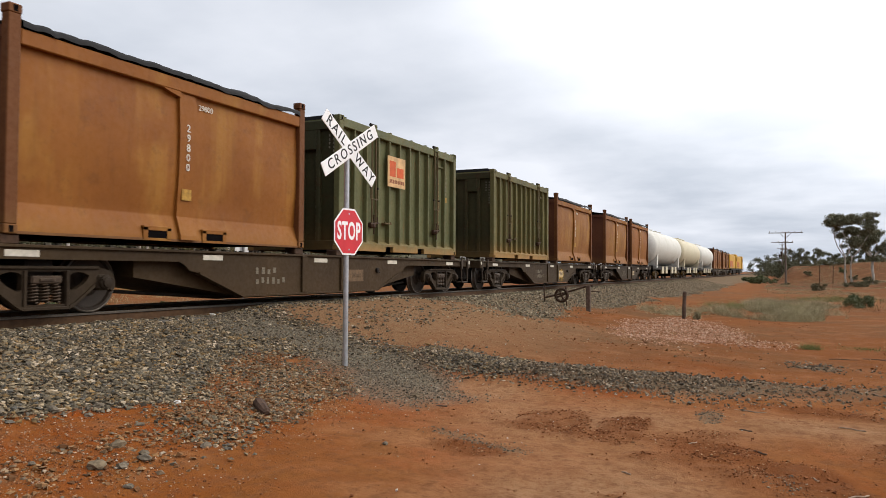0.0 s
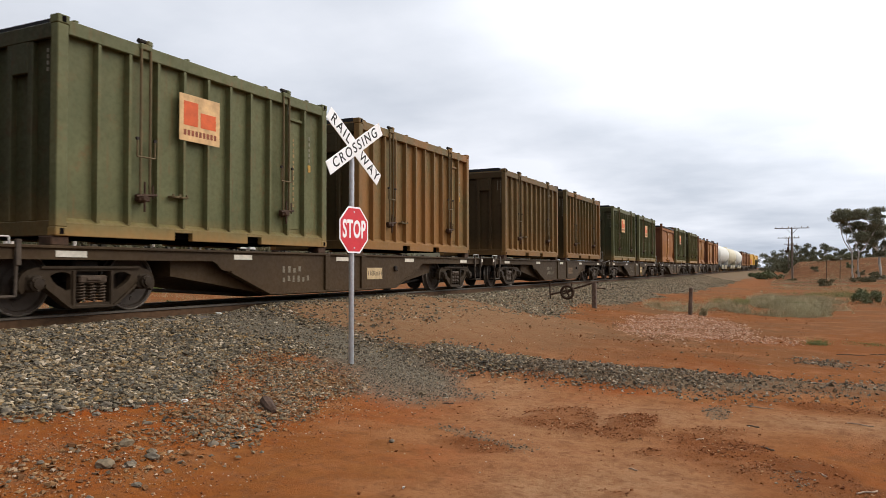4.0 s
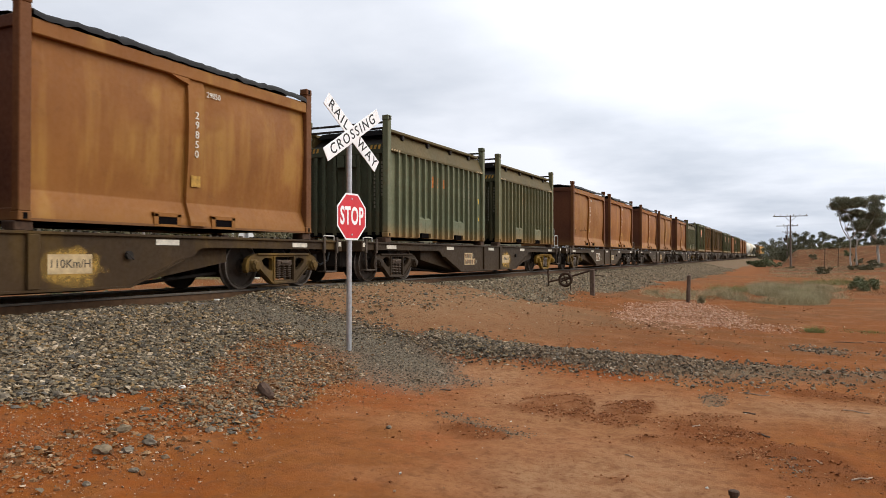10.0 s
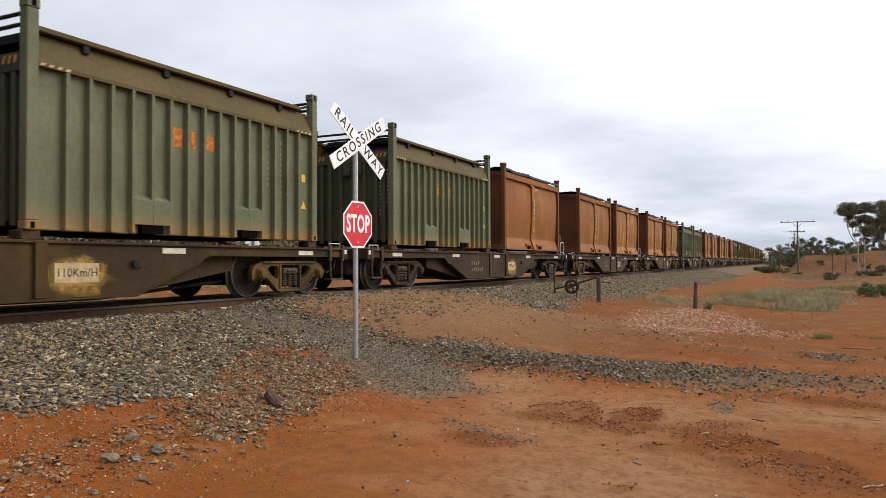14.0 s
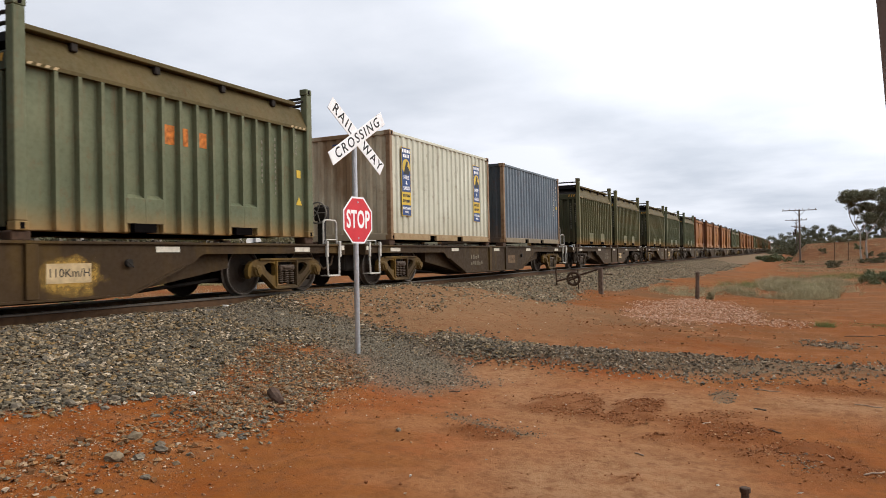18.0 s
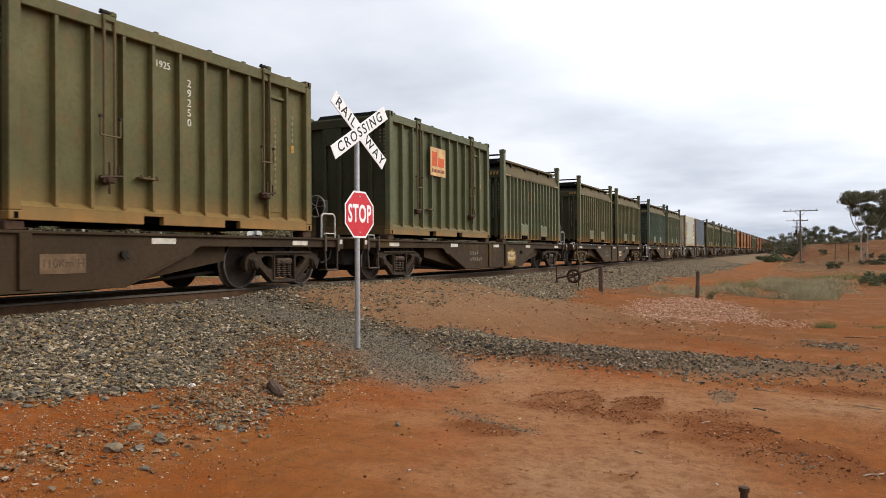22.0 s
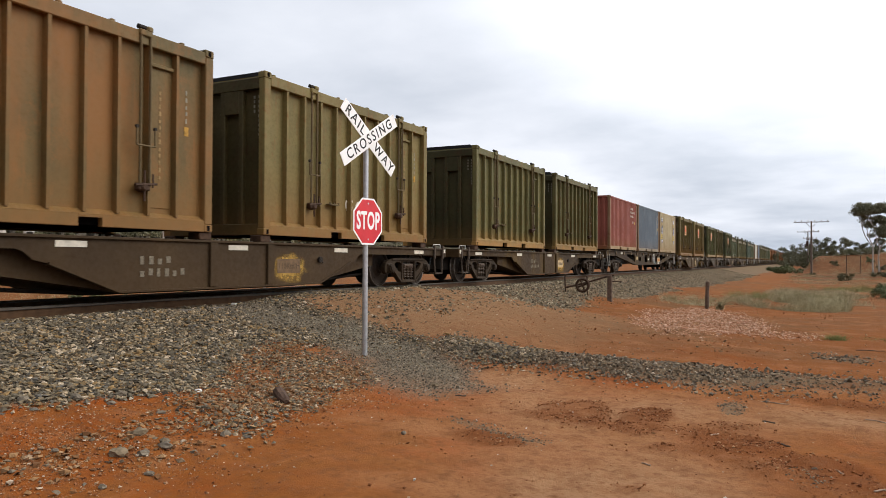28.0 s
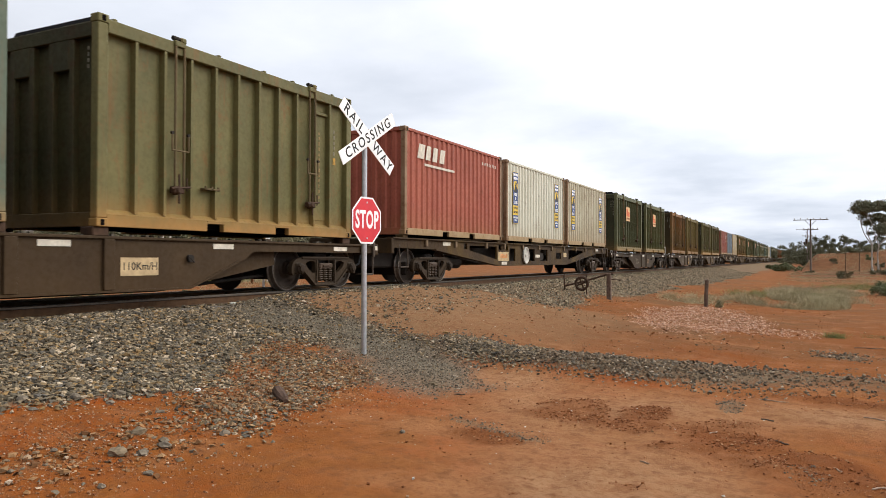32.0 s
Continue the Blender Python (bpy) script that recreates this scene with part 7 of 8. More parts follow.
# ---- crossing sign ----
def crossing_sign(x, y, turn, label):
    """Stop sign and crossbuck on one galvanised post; the face looks along local +x."""
    zg = float(land(x, y))
    ob = thing("crossing_sign", pose(x, y, zg, 0, 0, turn), label, "road sign", "signs at the crossing")
    part("post", Shape().lathe([(-0.3, 0.038), (3.12, 0.038), (3.13, 0.02)], 14, "z"), M_GALV, ob, "galvanised steel post", smooth=False)
    def octagon(r):
        return [(r * math.cos(math.pi / 8 + i * math.pi / 4), r * math.sin(math.pi / 8 + i * math.pi / 4)) for i in range(8)]
    zc, R = 1.865, 0.352
    plate_ = part("stop_plate", Shape().prism([(a, b + zc) for a, b in octagon(R)], 0.042, 0.046, "x"), M_WHITE_SIGN, ob, "white-edged octagonal stop plate")
    part("red_face", Shape().prism([(a, b + zc) for a, b in octagon(R - 0.026)], 0.046, 0.0475, "x"), M_RED_SIGN, plate_)
    t = letters("STOP", 0.28, M_WHITE_SIGN, plate_, Matrix.Translation((0.049, 0, zc)) @ pose(0, 0, 0, 90, 0, 90) @ Matrix.Diagonal((0.74, 1.22, 1, 1)), 0.0008, "stop_lettering", 1.08, 0.008)
    for dz in (-0.25, 0.25):
        part("bolt", Shape().lathe([(0.046, 0.014), (0.054, 0.012)], 8, "x", (0, 0, zc + dz)), M_GALV, plate_)
        part("bracket", Shape().box(-0.045, 0.042, -0.05, 0.05, zc + dz - 0.02, zc + dz + 0.02, 0.004), M_GALV, ob)
    zc = 3.02
    part("bracket", Shape().box(-0.045, 0.05, -0.05, 0.05, zc - 0.06, zc + 0.06, 0.004), M_GALV, ob)
    # the two arms; the whole cross leans a little
    for words, ang, off in (((("RAIL", -0.38), ("WAY", 0.40)), -35.0, 0.0), ((("CROSSING", 0.0),), 31.0, 0.012)):
        arm = Shape().box(0.052 + off, 0.062 + off, -0.70, 0.70, -0.098, 0.098, 0.003)
        m = Matrix.Translation((0, 0, zc)) @ pose(0, 0, 0, ang)
        a = part("crossbuck_arm", arm, M_WHITE_SIGN, ob, "white crossbuck arm with black letters", m=m)
        for body, at in words:
            letters(body, 0.20, M_BLACK, a, Matrix.Translation((0.063 + off, at, 0)) @ pose(0, 0, 0, 90, 0, 90), 0.0008, "arm_lettering", 1.28, 0.002)
    return ob


crossing_sign(4.21, 8.58, -5, "railway crossing crossbuck above red stop sign on post")
crossing_sign(-5.0, 17.2, 178, "railway crossing crossbuck seen from behind across track")

# ---- stakes, lever, poles, fence post ----
M_WOOD = plain("weathered_wood", (0.11, 0.075, 0.055), 0.9, 0, 0.4, 12)
M_WOODGREY = plain("grey_weathered_wood", (0.17, 0.13, 0.105), 0.9, 0, 0.35, 9)
M_IRON = plain("rusted_iron", (0.06, 0.035, 0.022), 0.85, 0.2, 0.4, 8)


def stake(x, y, h, r, lean, label):
    zg = float(land(x, y))
    rng = random.Random(int(x * 97))
    s = Shape()
    prof = [(-0.2, r), (h * 0.3, r * 1.05), (h * 0.6, r * 0.92), (h * 0.97, r), (h, r * 0.7)]
    s.lathe(prof, 9, "z")
    ob = new("wooden_stake", s.mesh("wooden_stake", M_WOOD))
    ob.matrix_basis = pose(x, y, zg, lean, lean * 0.5, 30)
    return tagged(ob, label, "stake", "stakes by the track")


stake(6.85, 24.3, 0.86, 0.065, 2, "short weathered wooden stake in red dirt")
peg = new("steel_peg", Shape().lathe([(-0.2, 0.024), (0.30, 0.024), (0.305, 0.032), (0.33, 0.032), (0.335, 0.02)], 10, "z").mesh("steel_peg", M_IRON))
peg.matrix_basis = pose(9.45, 4.78, -1.155)
tagged(peg, "short dark steel peg in red dirt", "peg")

lev = thing("points_lever", pose(0, 0, 0), "rusted iron track lever with small wheel and post", "lever")
part("lever_post", Shape().box(3.95, 4.09, 23.2, 23.34, -0.85, 0.17, 0.02), M_WOOD, lev, "leaning wooden lever post")
part("bar", Shape().bent([(2.66, 22.9, -0.25), (3.25, 23.08, -0.10), (4.0, 23.27, 0.14), (4.15, 23.3, 0.15)], 0.03, 8), M_IRON, lev)
part("handle", Shape().bent([(2.66, 22.9, -0.36), (2.64, 22.9, 0.08), (2.66, 22.9, 0.16)], 0.025, 8), M_IRON, lev)
w = Shape().ring((3.2, 23.0, -0.17), 0.20, 0.045, 18, 8, "y")
for i in range(4):
    a = math.pi * i / 2 + 0.4
    w.rod((3.2, 23.0, -0.17), (3.2 + 0.2 * math.cos(a), 23.0, -0.17 + 0.2 * math.sin(a)), 0.03, 6)
part("wheel", w, M_IRON, lev)
part("wheel_prop", Shape().rod((3.36, 23.02, -0.7), (3.33, 23.05, 0.12), 0.022, 6), M_IRON, lev)
part("wheel_prop", Shape().rod((2.70, 22.92, -0.7), (2.66, 22.9, -0.3), 0.03, 6), M_IRON, lev)
part("stub", Shape().rod((4.05, 23.27, -0.03), (4.4, 23.3, -0.05), 0.015, 6), M_IRON, lev)


def telegraph_pole(x, y, h, label, arms=3):
    zg = float(land(x, y))
    ob = thing("telegraph_pole", pose(x, y, zg), label, "telegraph pole", "telegraph poles along the track")
    part("pole", Shape().lathe([(-0.5, 0.12), (h, 0.08), (h + 0.02, 0.04)], 12, "z"), M_WOODGREY, ob)
    for i, (w_, z) in enumerate([(1.85, h - 0.10), (0.80, h - 1.25), (0.55, h - 2.1)][:arms]):
        arm = part("crossarm", Shape().box(-w_, w_, -0.2, -0.08, z - 0.045, z + 0.045, 0.01), M_WOODGREY, ob)
        for k in np.linspace(-w_ * 0.92, w_ * 0.92, 6 if i == 0 else 4):
            part("insulator", Shape().lathe([(z + 0.06, 0.03), (z + 0.12, 0.05), (z + 0.2, 0.04), (z + 0.22, 0.02)], 8, "z", (k, -0.14, 0)), M_GRAB, arm)
    for sx in (-1, 1):
        part("brace", Shape().rod((sx * 0.6, -0.15, h - 0.14), (0, -0.13, h - 0.8), 0.022, 6), M_IRON, ob)
    part("cable_box", Shape().box(-0.55, -0.35, -0.2, 0.0, h - 2.9, h - 2.3, 0.02), M_IRON, ob)
    return ob


telegraph_pole(9.95, 95.0, 6.3, "weathered timber telegraph pole with broad crossarms")
telegraph_pole(9.5, 150.0, 6.2, "distant timber telegraph pole beside the track", 2)
for x, y, h in ((13.5, 95.0, 2.3), (14.9, 95.5, 2.1)):
    stake(x, y, h, 0.045, 1.5, "slim weathered post on the red rise")

# old fence post close beside the camera
s = Shape()
vs, fs, nn = [], [], 16
for j in range(24):
    z = -1.15 + j * 0.16
    for i in range(nn):
        a = 2 * math.pi * i / nn
        r = 0.055 * (1 + 0.07 * noise.noise((math.cos(a) * 2, math.sin(a) * 2, z * 0.8)) + 0.05 * noise.noise((math.cos(a) * 7, math.sin(a) * 7, z * 0.5)))
        vs.append((r * math.cos(a), r * math.sin(a), z))
for j in range(23):
    for i in range(nn):
        fs.append((j * nn + i, j * nn + (i + 1) % nn, (j + 1) * nn + (i + 1) % nn, (j + 1) * nn + i))
fs += [tuple(range(nn))[::-1], tuple(range(23 * nn, 24 * nn))]
fp = new("fence_post", s.add(vs, fs).mesh("fence_post", M_WOODGREY))
fp.matrix_basis = pose(9.876, 0.50, 0.75, 0, -3.1, 0)
tagged(fp, "weathered grey-brown timber post leaning slightly", "post")

# ---- plants ----
def leaf_material(name, stops, trans=0.15):
    m, n, l, b = nodes(name)
    g = n.new("ShaderNodeNewGeometry")
    v = coords(n, l, 1.0)
    c = ramp(n, l, g.outputs["Random Per Island"], stops)
    big = noise_fac(n, l, v, 0.6, 3)
    c = mix(n, l, ramp(n, l, big, [(0.4, (0, 0, 0)), (0.65, (0.6,) * 3)]), c, tuple(x * 1.3 for x in stops[-1][1]))
    l.new(c, b.inputs["Base Color"])
    b.inputs["Roughness"].default_value = 0.6
    b.inputs["Specular IOR Level"].default_value = 0.12
    return m


M_GUM = leaf_material("gum_leaf", [(0.0, (0.055, 0.060, 0.024)), (0.5, (0.105, 0.102, 0.042)), (0.85, (0.155, 0.128, 0.052)), (1.0, (0.20, 0.135, 0.06))])
M_GUMFAR = leaf_material("far_gum_leaf", [(0.0, (0.060, 0.064, 0.038)), (0.6, (0.085, 0.088, 0.050)), (1.0, (0.115, 0.110, 0.064))])
M_GUMPALE = leaf_material("pale_gum_leaf", [(0.0, (0.080, 0.086, 0.050)), (0.6, (0.140, 0.142, 0.085)), (1.0, (0.21, 0.195, 0.125))])
M_SCRUB = leaf_material("scrub_leaf", [(0.0, (0.065, 0.068, 0.036)), (0.6, (0.115, 0.110, 0.060)), (1.0, (0.18, 0.15, 0.085))])
M_BUSH = leaf_material("green_bush_leaf", [(0.0, (0.052, 0.064, 0.028)), (0.6, (0.10, 0.116, 0.052)), (1.0, (0.17, 0.18, 0.095))])
M_DRYGRASS = leaf_material("dry_grass", [(0.0, (0.15, 0.13, 0.068)), (0.5, (0.25, 0.215, 0.12)), (1.0, (0.38, 0.33, 0.20))])
M_GREENGRASS = leaf_material("green_grass", [(0.0, (0.07, 0.10, 0.025)), (0.6, (0.12, 0.16, 0.04)), (1.0, (0.2, 0.2, 0.08))])
M_BARK = plain("pale_gum_bark", (0.46, 0.42, 0.37), 0.8, 0, 0.35, 2.5)
M_BARKDARK = plain("dark_bark", (0.10, 0.075, 0.055), 0.9, 0, 0.35, 3)


def raw_mesh(name, v, f, mat):
    me = bpy.data.meshes.new(name)
    k = f.shape[1]
    me.vertices.add(len(v))
    me.vertices.foreach_set("co", np.ascontiguousarray(v, dtype=np.float32).ravel())
    me.loops.add(f.size)
    me.loops.foreach_set("vertex_index", np.ascontiguousarray(f, dtype=np.int32).ravel())
    me.polygons.add(len(f))
    me.polygons.foreach_set("loop_start", np.arange(0, f.size, k, dtype=np.int32))
    me.update(calc_edges=True)
    me.materials.append(mat)
    return me


def leaves(rng, centres, radii, per, size, hang=0.5, squash=0.7):
    """Small leaf blades filling clumps; denser near each clump's skin."""
    c = np.repeat(centres, per, 0)
    r = np.repeat(radii, per)
    n = len(c)
    d = rng.normal(size=(n, 3))
    d /= np.linalg.norm(d, axis=1)[:, None]
    p = c + d * (r * rng.rand(n) ** 0.45)[:, None] * np.array([1, 1, squash])
    a = rng.normal(size=(n, 3))
    a[:, 2] -= hang * 1.6
    a /= np.linalg.norm(a, axis=1)[:, None]
    b = np.cross(a, rng.normal(size=(n, 3)))
    b /= np.linalg.norm(b, axis=1)[:, None]
    ln = (size * rng.uniform(0.6, 1.4, n))[:, None]
    wd = ln * 0.30
    v = np.stack([p - a * ln, p + b * wd, p + a * ln, p - b * wd], 1).reshape(-1, 3)
    return v, np.arange(n * 4).reshape(n, 4)


def gum_tree(x, y, h, spread, seed, per=190, leaf=0.10, clumps=46, stems=1, label="", bark=None, leafmat=None, low=0.45, lean=(0.0, 0.0), flat_top=False, puff=1.0):
    """Eucalypt: leaning pale stems that fork, and a broken crown of separate leaf clumps."""
    rnd = random.Random(seed)
    rng = np.random.RandomState(seed)
    zg = float(land(x, y))
    ob = thing("gum_tree", pose(x, y, zg - 0.1), label or "tall gum tree with pale trunk and open crown", "tree", "gum trees")
    s = Shape()
    tips = []

    def limb(p, d, ln, r, depth):
        q = p
        n = 3
        for i in range(n):
            d = (d + Vector((rnd.uniform(-0.22, 0.22), rnd.uniform(-0.22, 0.22), rnd.uniform(-0.05, 0.16)))).normalized()
            t = q + d * ln / n
            s.rod(q, t, r * (1 - 0.22 * i / n), 7 if depth < 2 else 5, r * (1 - 0.22 * (i + 1) / n))
            q = t
        if depth >= 3:
            tips.append(q)
            return
        for k in range(2 if depth else 3):
            a = rnd.uniform(0, 6.28)
            out = Vector((math.cos(a), math.sin(a), 0)) * rnd.uniform(0.5, 1.0) * spread / h * 1.9
            limb(q, (d + out).normalized(), ln * rnd.uniform(0.5, 0.75), r * 0.62, depth + 1)
        if rnd.random() < 0.6:
            tips.append(q)

    for k in range(stems):
        lean = Vector((rnd.uniform(-0.25, 0.25), rnd.uniform(-0.2, 0.2), 1)).normalized()
        limb(Vector((k * 0.5, 0, 0)), lean, h * low, h * 0.015, 0)
    top = max(t.z for t in tips)
    sc = (h * 0.92) / top
    wide = max(math.hypot(t.x, t.y) for t in tips)
    sxy = spread * 0.8 / wide
    s.v = [(vx * (sxy if vz > h * low * 0.5 else 1 + (sxy - 1) * vz / (h * low * 0.5)), vy * (sxy if vz > h * low * 0.5 else 1 + (sxy - 1) * vz / (h * low * 0.5)), vz * sc) for vx, vy, vz in s.v]
    s.v = [(vx + lean[0] * max(0, vz / h) ** 1.3, vy + lean[1] * max(0, vz / h) ** 1.3, vz) for vx, vy, vz in s.v]
    part("trunk", s, bark or M_BARK, ob, "pale forked trunk and limbs")
    cs, rs = [], []
    while len(cs) < clumps:
        t = rnd.choice(tips)
        q = max(0, t.z * sc / h) ** 1.3
        z = t.z * sc + rnd.uniform(-0.3, 0.6) * h * 0.05
        if flat_top and rnd.random() < 0.55:
            z = h * rnd.uniform(0.86, 0.97)
        cs.append((t.x * sxy + lean[0] * q + rnd.uniform(-0.8, 0.8) * spread * 0.16, t.y * sxy + lean[1] * q + rnd.uniform(-0.8, 0.8) * spread * 0.16, z))
        rs.append(spread * rnd.uniform(0.09, 0.2) * puff)
    v, f = leaves(rng, np.array(cs), np.array(rs), per, leaf, 0.5, 0.62)
    cr = new("crown", raw_mesh("crown", v, f, leafmat or M_GUM))
    cr.parent = ob
    cr["label"] = "broken crown of drooping grey-green leaves"
    return ob


# across the track
gum_tree(-23.6, 21.4, 10.9, 7.2, 4, 640, 0.095, 170, 2, "tall gum tree with pale forked trunk across the track", low=0.24, lean=(0.8, 1.6), puff=0.9)
gum_tree(-25.0, 26.5, 9.2, 4.4, 9, 330, 0.13, 70, 1, "gum tree with broken crown across the track", low=0.42, puff=0.8)
gum_tree(-26.8, 33.2, 7.9, 3.4, 12, 300, 0.12, 60, 2, "slender pale gum tree beyond the railway", leafmat=M_GUMFAR, low=0.45)
gum_tree(-31.5, 19.5, 11.8, 6.0, 10, 380, 0.14, 60, 1, "tall gum tree with dense crown across the track")
gum_tree(-33.5, 44.5, 7.7, 3.6, 13, 240, 0.13, 44, 2, "slender pale gum tree beyond the railway", leafmat=M_GUMFAR)
gum_tree(-44.0, 60.0, 9.3, 5.5, 14, 170, 0.14, 40, 1, "gum tree in the scrub beyond the railway")
gum_tree(-60.0, 42.0, 10.3, 7.0, 15, 150, 0.16, 44, 1, "gum tree in the scrub beyond the railway")
# right of the track, on the rise
gum_tree(15.5, 84.5, 7.4, 3.6, 21, 270, 0.085, 110, 2, "spreading gum tree with white limbs on red rise", low=0.42, flat_top=True, puff=0.9, leafmat=M_GUMPALE)
gum_tree(17.9, 84.7, 6.0, 3.4, 22, 320, 0.095, 95, 1, "bushy gum tree beside the taller one", low=0.22, leafmat=M_GUMPALE)
gum_tree(22.0, 88.0, 6.4, 4.4, 23, 170, 0.13, 40, 1, "spreading gum tree on red rise")


def shrub(x, y, w, h, seed, mat, per=140, label="low grey-green shrub on red dirt", n=14, leaf=0.05):
    rnd, rng = random.Random(seed), np.random.RandomState(seed)
    zg = float(land(x, y))
    ob = thing("shrub", pose(x, y, zg), label, "shrub", "shrubs")
    for _ in range(3):
        a, r = rnd.uniform(0, 6.28), rnd.uniform(0.2, 0.75) * w
        part("stem", Shape().rod((0, 0, -0.05), (r * math.cos(a), r * math.sin(a), h * rnd.uniform(0.5, 0.9)), 0.014 * h + 0.006, 5, 0.004), M_BARKDARK, ob)
    cs = [(rnd.uniform(-0.75, 0.75) * w, rnd.uniform(-0.75, 0.75) * w, h * rnd.uniform(0.12, 0.75)) for _ in range(n)]
    rs = [rnd.uniform(0.22, 0.42) * min(w, h * 1.2) for _ in range(n)]
    v, f = leaves(rng, np.array(cs), np.array(rs), per, leaf, -0.2, 0.8)
    v[:, 2] = np.maximum(v[:, 2], 0.0)
    o = new("foliage", raw_mesh("foliage", v, f, mat))
    o.parent = ob
    return ob


rnd = random.Random(77)
shrub(12.72, 36.70, 0.62, 0.62, 2, M_BUSH, 200, "leafy green saltbush on red dirt", 16)
shrub(7.27, 24.0, 0.13, 0.28, 4, M_DRYGRASS, 110, "small dry brown bush beside stake", 8, 0.05)
for i in range(34):
    shrub(rnd.uniform(12, 44), rnd.uniform(94, 118), rnd.uniform(0.5, 1.4), rnd.uniform(0.4, 1.2), 300 + i, rnd.choice((M_SCRUB, M_BUSH, M_SCRUB)), 60, "low grey-green saltbush on the red bank", 9, 0.11)
for i in range(44):
    x, y = rnd.uniform(11.5, 30), rnd.uniform(44, 84)
    if x < 12 + (y - 48) * 0.02 or y < 62 and x < 15.5:
        continue
    shrub(x, y, rnd.uniform(0.45, 1.0), rnd.uniform(0.25, 0.65), 100 + i, rnd.choice((M_SCRUB, M_BUSH, M_SCRUB)), 90, "low grey-green saltbush on the red rise", 10, 0.08)
for i in range(8):
    shrub(rnd.uniform(5.2, 8.2), rnd.uniform(95, 150), rnd.uniform(0.8, 1.4), rnd.uniform(0.6, 1.2), 140 + i, M_BUSH, 80, "green bush beside the railway", 10, 0.14)
shrub(9.9, 94.6, 0.6, 0.3, 160, M_SCRUB, 70, "low tuft at the foot of the pole", 8, 0.07)
# scrub across the track
for i in range(16):
    shrub(rnd.uniform(-41, -29), rnd.uniform(20, 50), rnd.uniform(1.6, 2.6), rnd.uniform(3.0, 4.5), 400 + i, rnd.choice((M_SCRUB, M_GUM)), 150, "tall dark scrub tree beyond the railway", 16, 0.15)
for i in range(40):
    x, y = rnd.uniform(-62, -28), rnd.uniform(16, 75)
    shrub(x, y, rnd.uniform(1.4, 2.8), rnd.uniform(1.8, 3.9), 180 + i, M_SCRUB, 110, "tall grey-brown scrub beyond the railway", 13, 0.13)
for i in range(12):
    if 2 < i < 10:
        continue
    shrub(rnd.uniform(-22.5, -19.5), 11 + i * 2.4, rnd.uniform(0.8, 1.4), rnd.uniform(0.7, 1.3), 450 + i, M_SCRUB, 90, "low grey-brown brush beyond the railway", 11, 0.08)
for i in range(14):
    x, y = rnd.uniform(-13, -7.5), rnd.uniform(8, 40)
    shrub(x, y, rnd.uniform(0.3, 0.7), rnd.uniform(0.2, 0.5), 230 + i, M_BUSH, 60, "low green weeds across the track", 8, 0.06)


def grass(name, n, region, h, seed, mat, label):
    """Thin upright blades, as one mesh."""
    rng = np.random.RandomState(seed)
    x, y = region(rng, n)
    n = len(x)
    z = land(x, y) - 0.01
    hh = h * rng.uniform(0.25, 1.0, n) * (0.45 + 0.9 * soft_noise(x, y, 1.7, seed + 80))
    a = rng.uniform(0, 6.28, n)
    bx, by = np.cos(a), np.sin(a)
    lx, ly = rng.normal(0, 0.65, n) * hh, rng.normal(0, 0.65, n) * hh
    w_ = 0.0022 + 0.0035 * rng.rand(n) + 0.00006 * np.maximum(y - 20, 0)
    v = np.stack([np.stack([x - bx * w_, y - by * w_, z], -1), np.stack([x + bx * w_, y + by * w_, z], -1), np.stack([x + lx, y + ly, z + hh], -1)], 1).reshape(-1, 3)
    return tagged(new(name, raw_mesh(name, v, np.arange(n * 3).reshape(n, 3), mat)), label, "grass", kind="stuff")


def tufted(x0, x1, y0, y1, f, seed, cut):
    return cover(x0, x1, y0, y1, lambda x, y: smooth01(cut, cut + 0.25, soft_noise(x, y, f, seed)))


def patch(cx, cy, rx, ry):
    return lambda rng, n: (cx + rx * rng.normal(0, 0.45, n), cy + ry * rng.normal(0, 0.45, n))


def tufts(cx, cy, rx, ry, f, seed):
    """Places that crowd into tufts, thinning towards the patch's edge."""
    def pick(rng, n):
        x, y = rng.uniform(cx - rx, cx + rx, n), rng.uniform(cy - ry, cy + ry, n)
        r = ((x - cx) / rx) ** 2 + ((y - cy) / ry) ** 2
        k = rng.rand(n) < smooth01(1.0, 0.35, r) * smooth01(0.38, 0.72, soft_noise(x, y, f, seed))
        return x[k], y[k]
    return pick


grass("dry_grass", 90000, tufts(9.5, 29.5, 2.4, 5.0, 1.6, 71), 0.42, 1, M_DRYGRASS, "pale dry grass patch on red dirt")
grass("dry_grass", 46000, tufts(10.0, 38.0, 2.4, 4.8, 1.2, 72), 0.30, 2, M_DRYGRASS, "pale dry grass patch on red dirt")
grass("dry_grass", 20000, tufts(6.2, 28.0, 1.5, 3.2, 3.0, 73), 0.26, 3, M_DRYGRASS, "sparse dry grass beside the ballast")
grass("green_grass", 9000, tufts(8.6, 33.5, 2.6, 2.4, 2.2, 74), 0.36, 4, M_GREENGRASS, "green grass tufts among the dry patch")
grass("green_grass", 9000, tufts(12.0, 46.0, 3.2, 4.0, 1.4, 75), 0.35, 8, M_GREENGRASS, "green grass tufts behind the dry patch")
grass("green_grass", 700, patch(10.9, 17.0, 0.9, 0.5), 0.07, 5, M_GREENGRASS, "thin green weeds on red dirt")
grass("dry_grass", 26000, tufted(-45, -24, 4, 60, 0.5, 61, 0.46), 0.38, 6, M_DRYGRASS, "sparse dry grass across the track")
grass("dry_grass", 60000, tufted(8, 32, 34, 96, 0.30, 62, 0.40), 0.26, 7, M_DRYGRASS, "sparse dry grass on the rise")


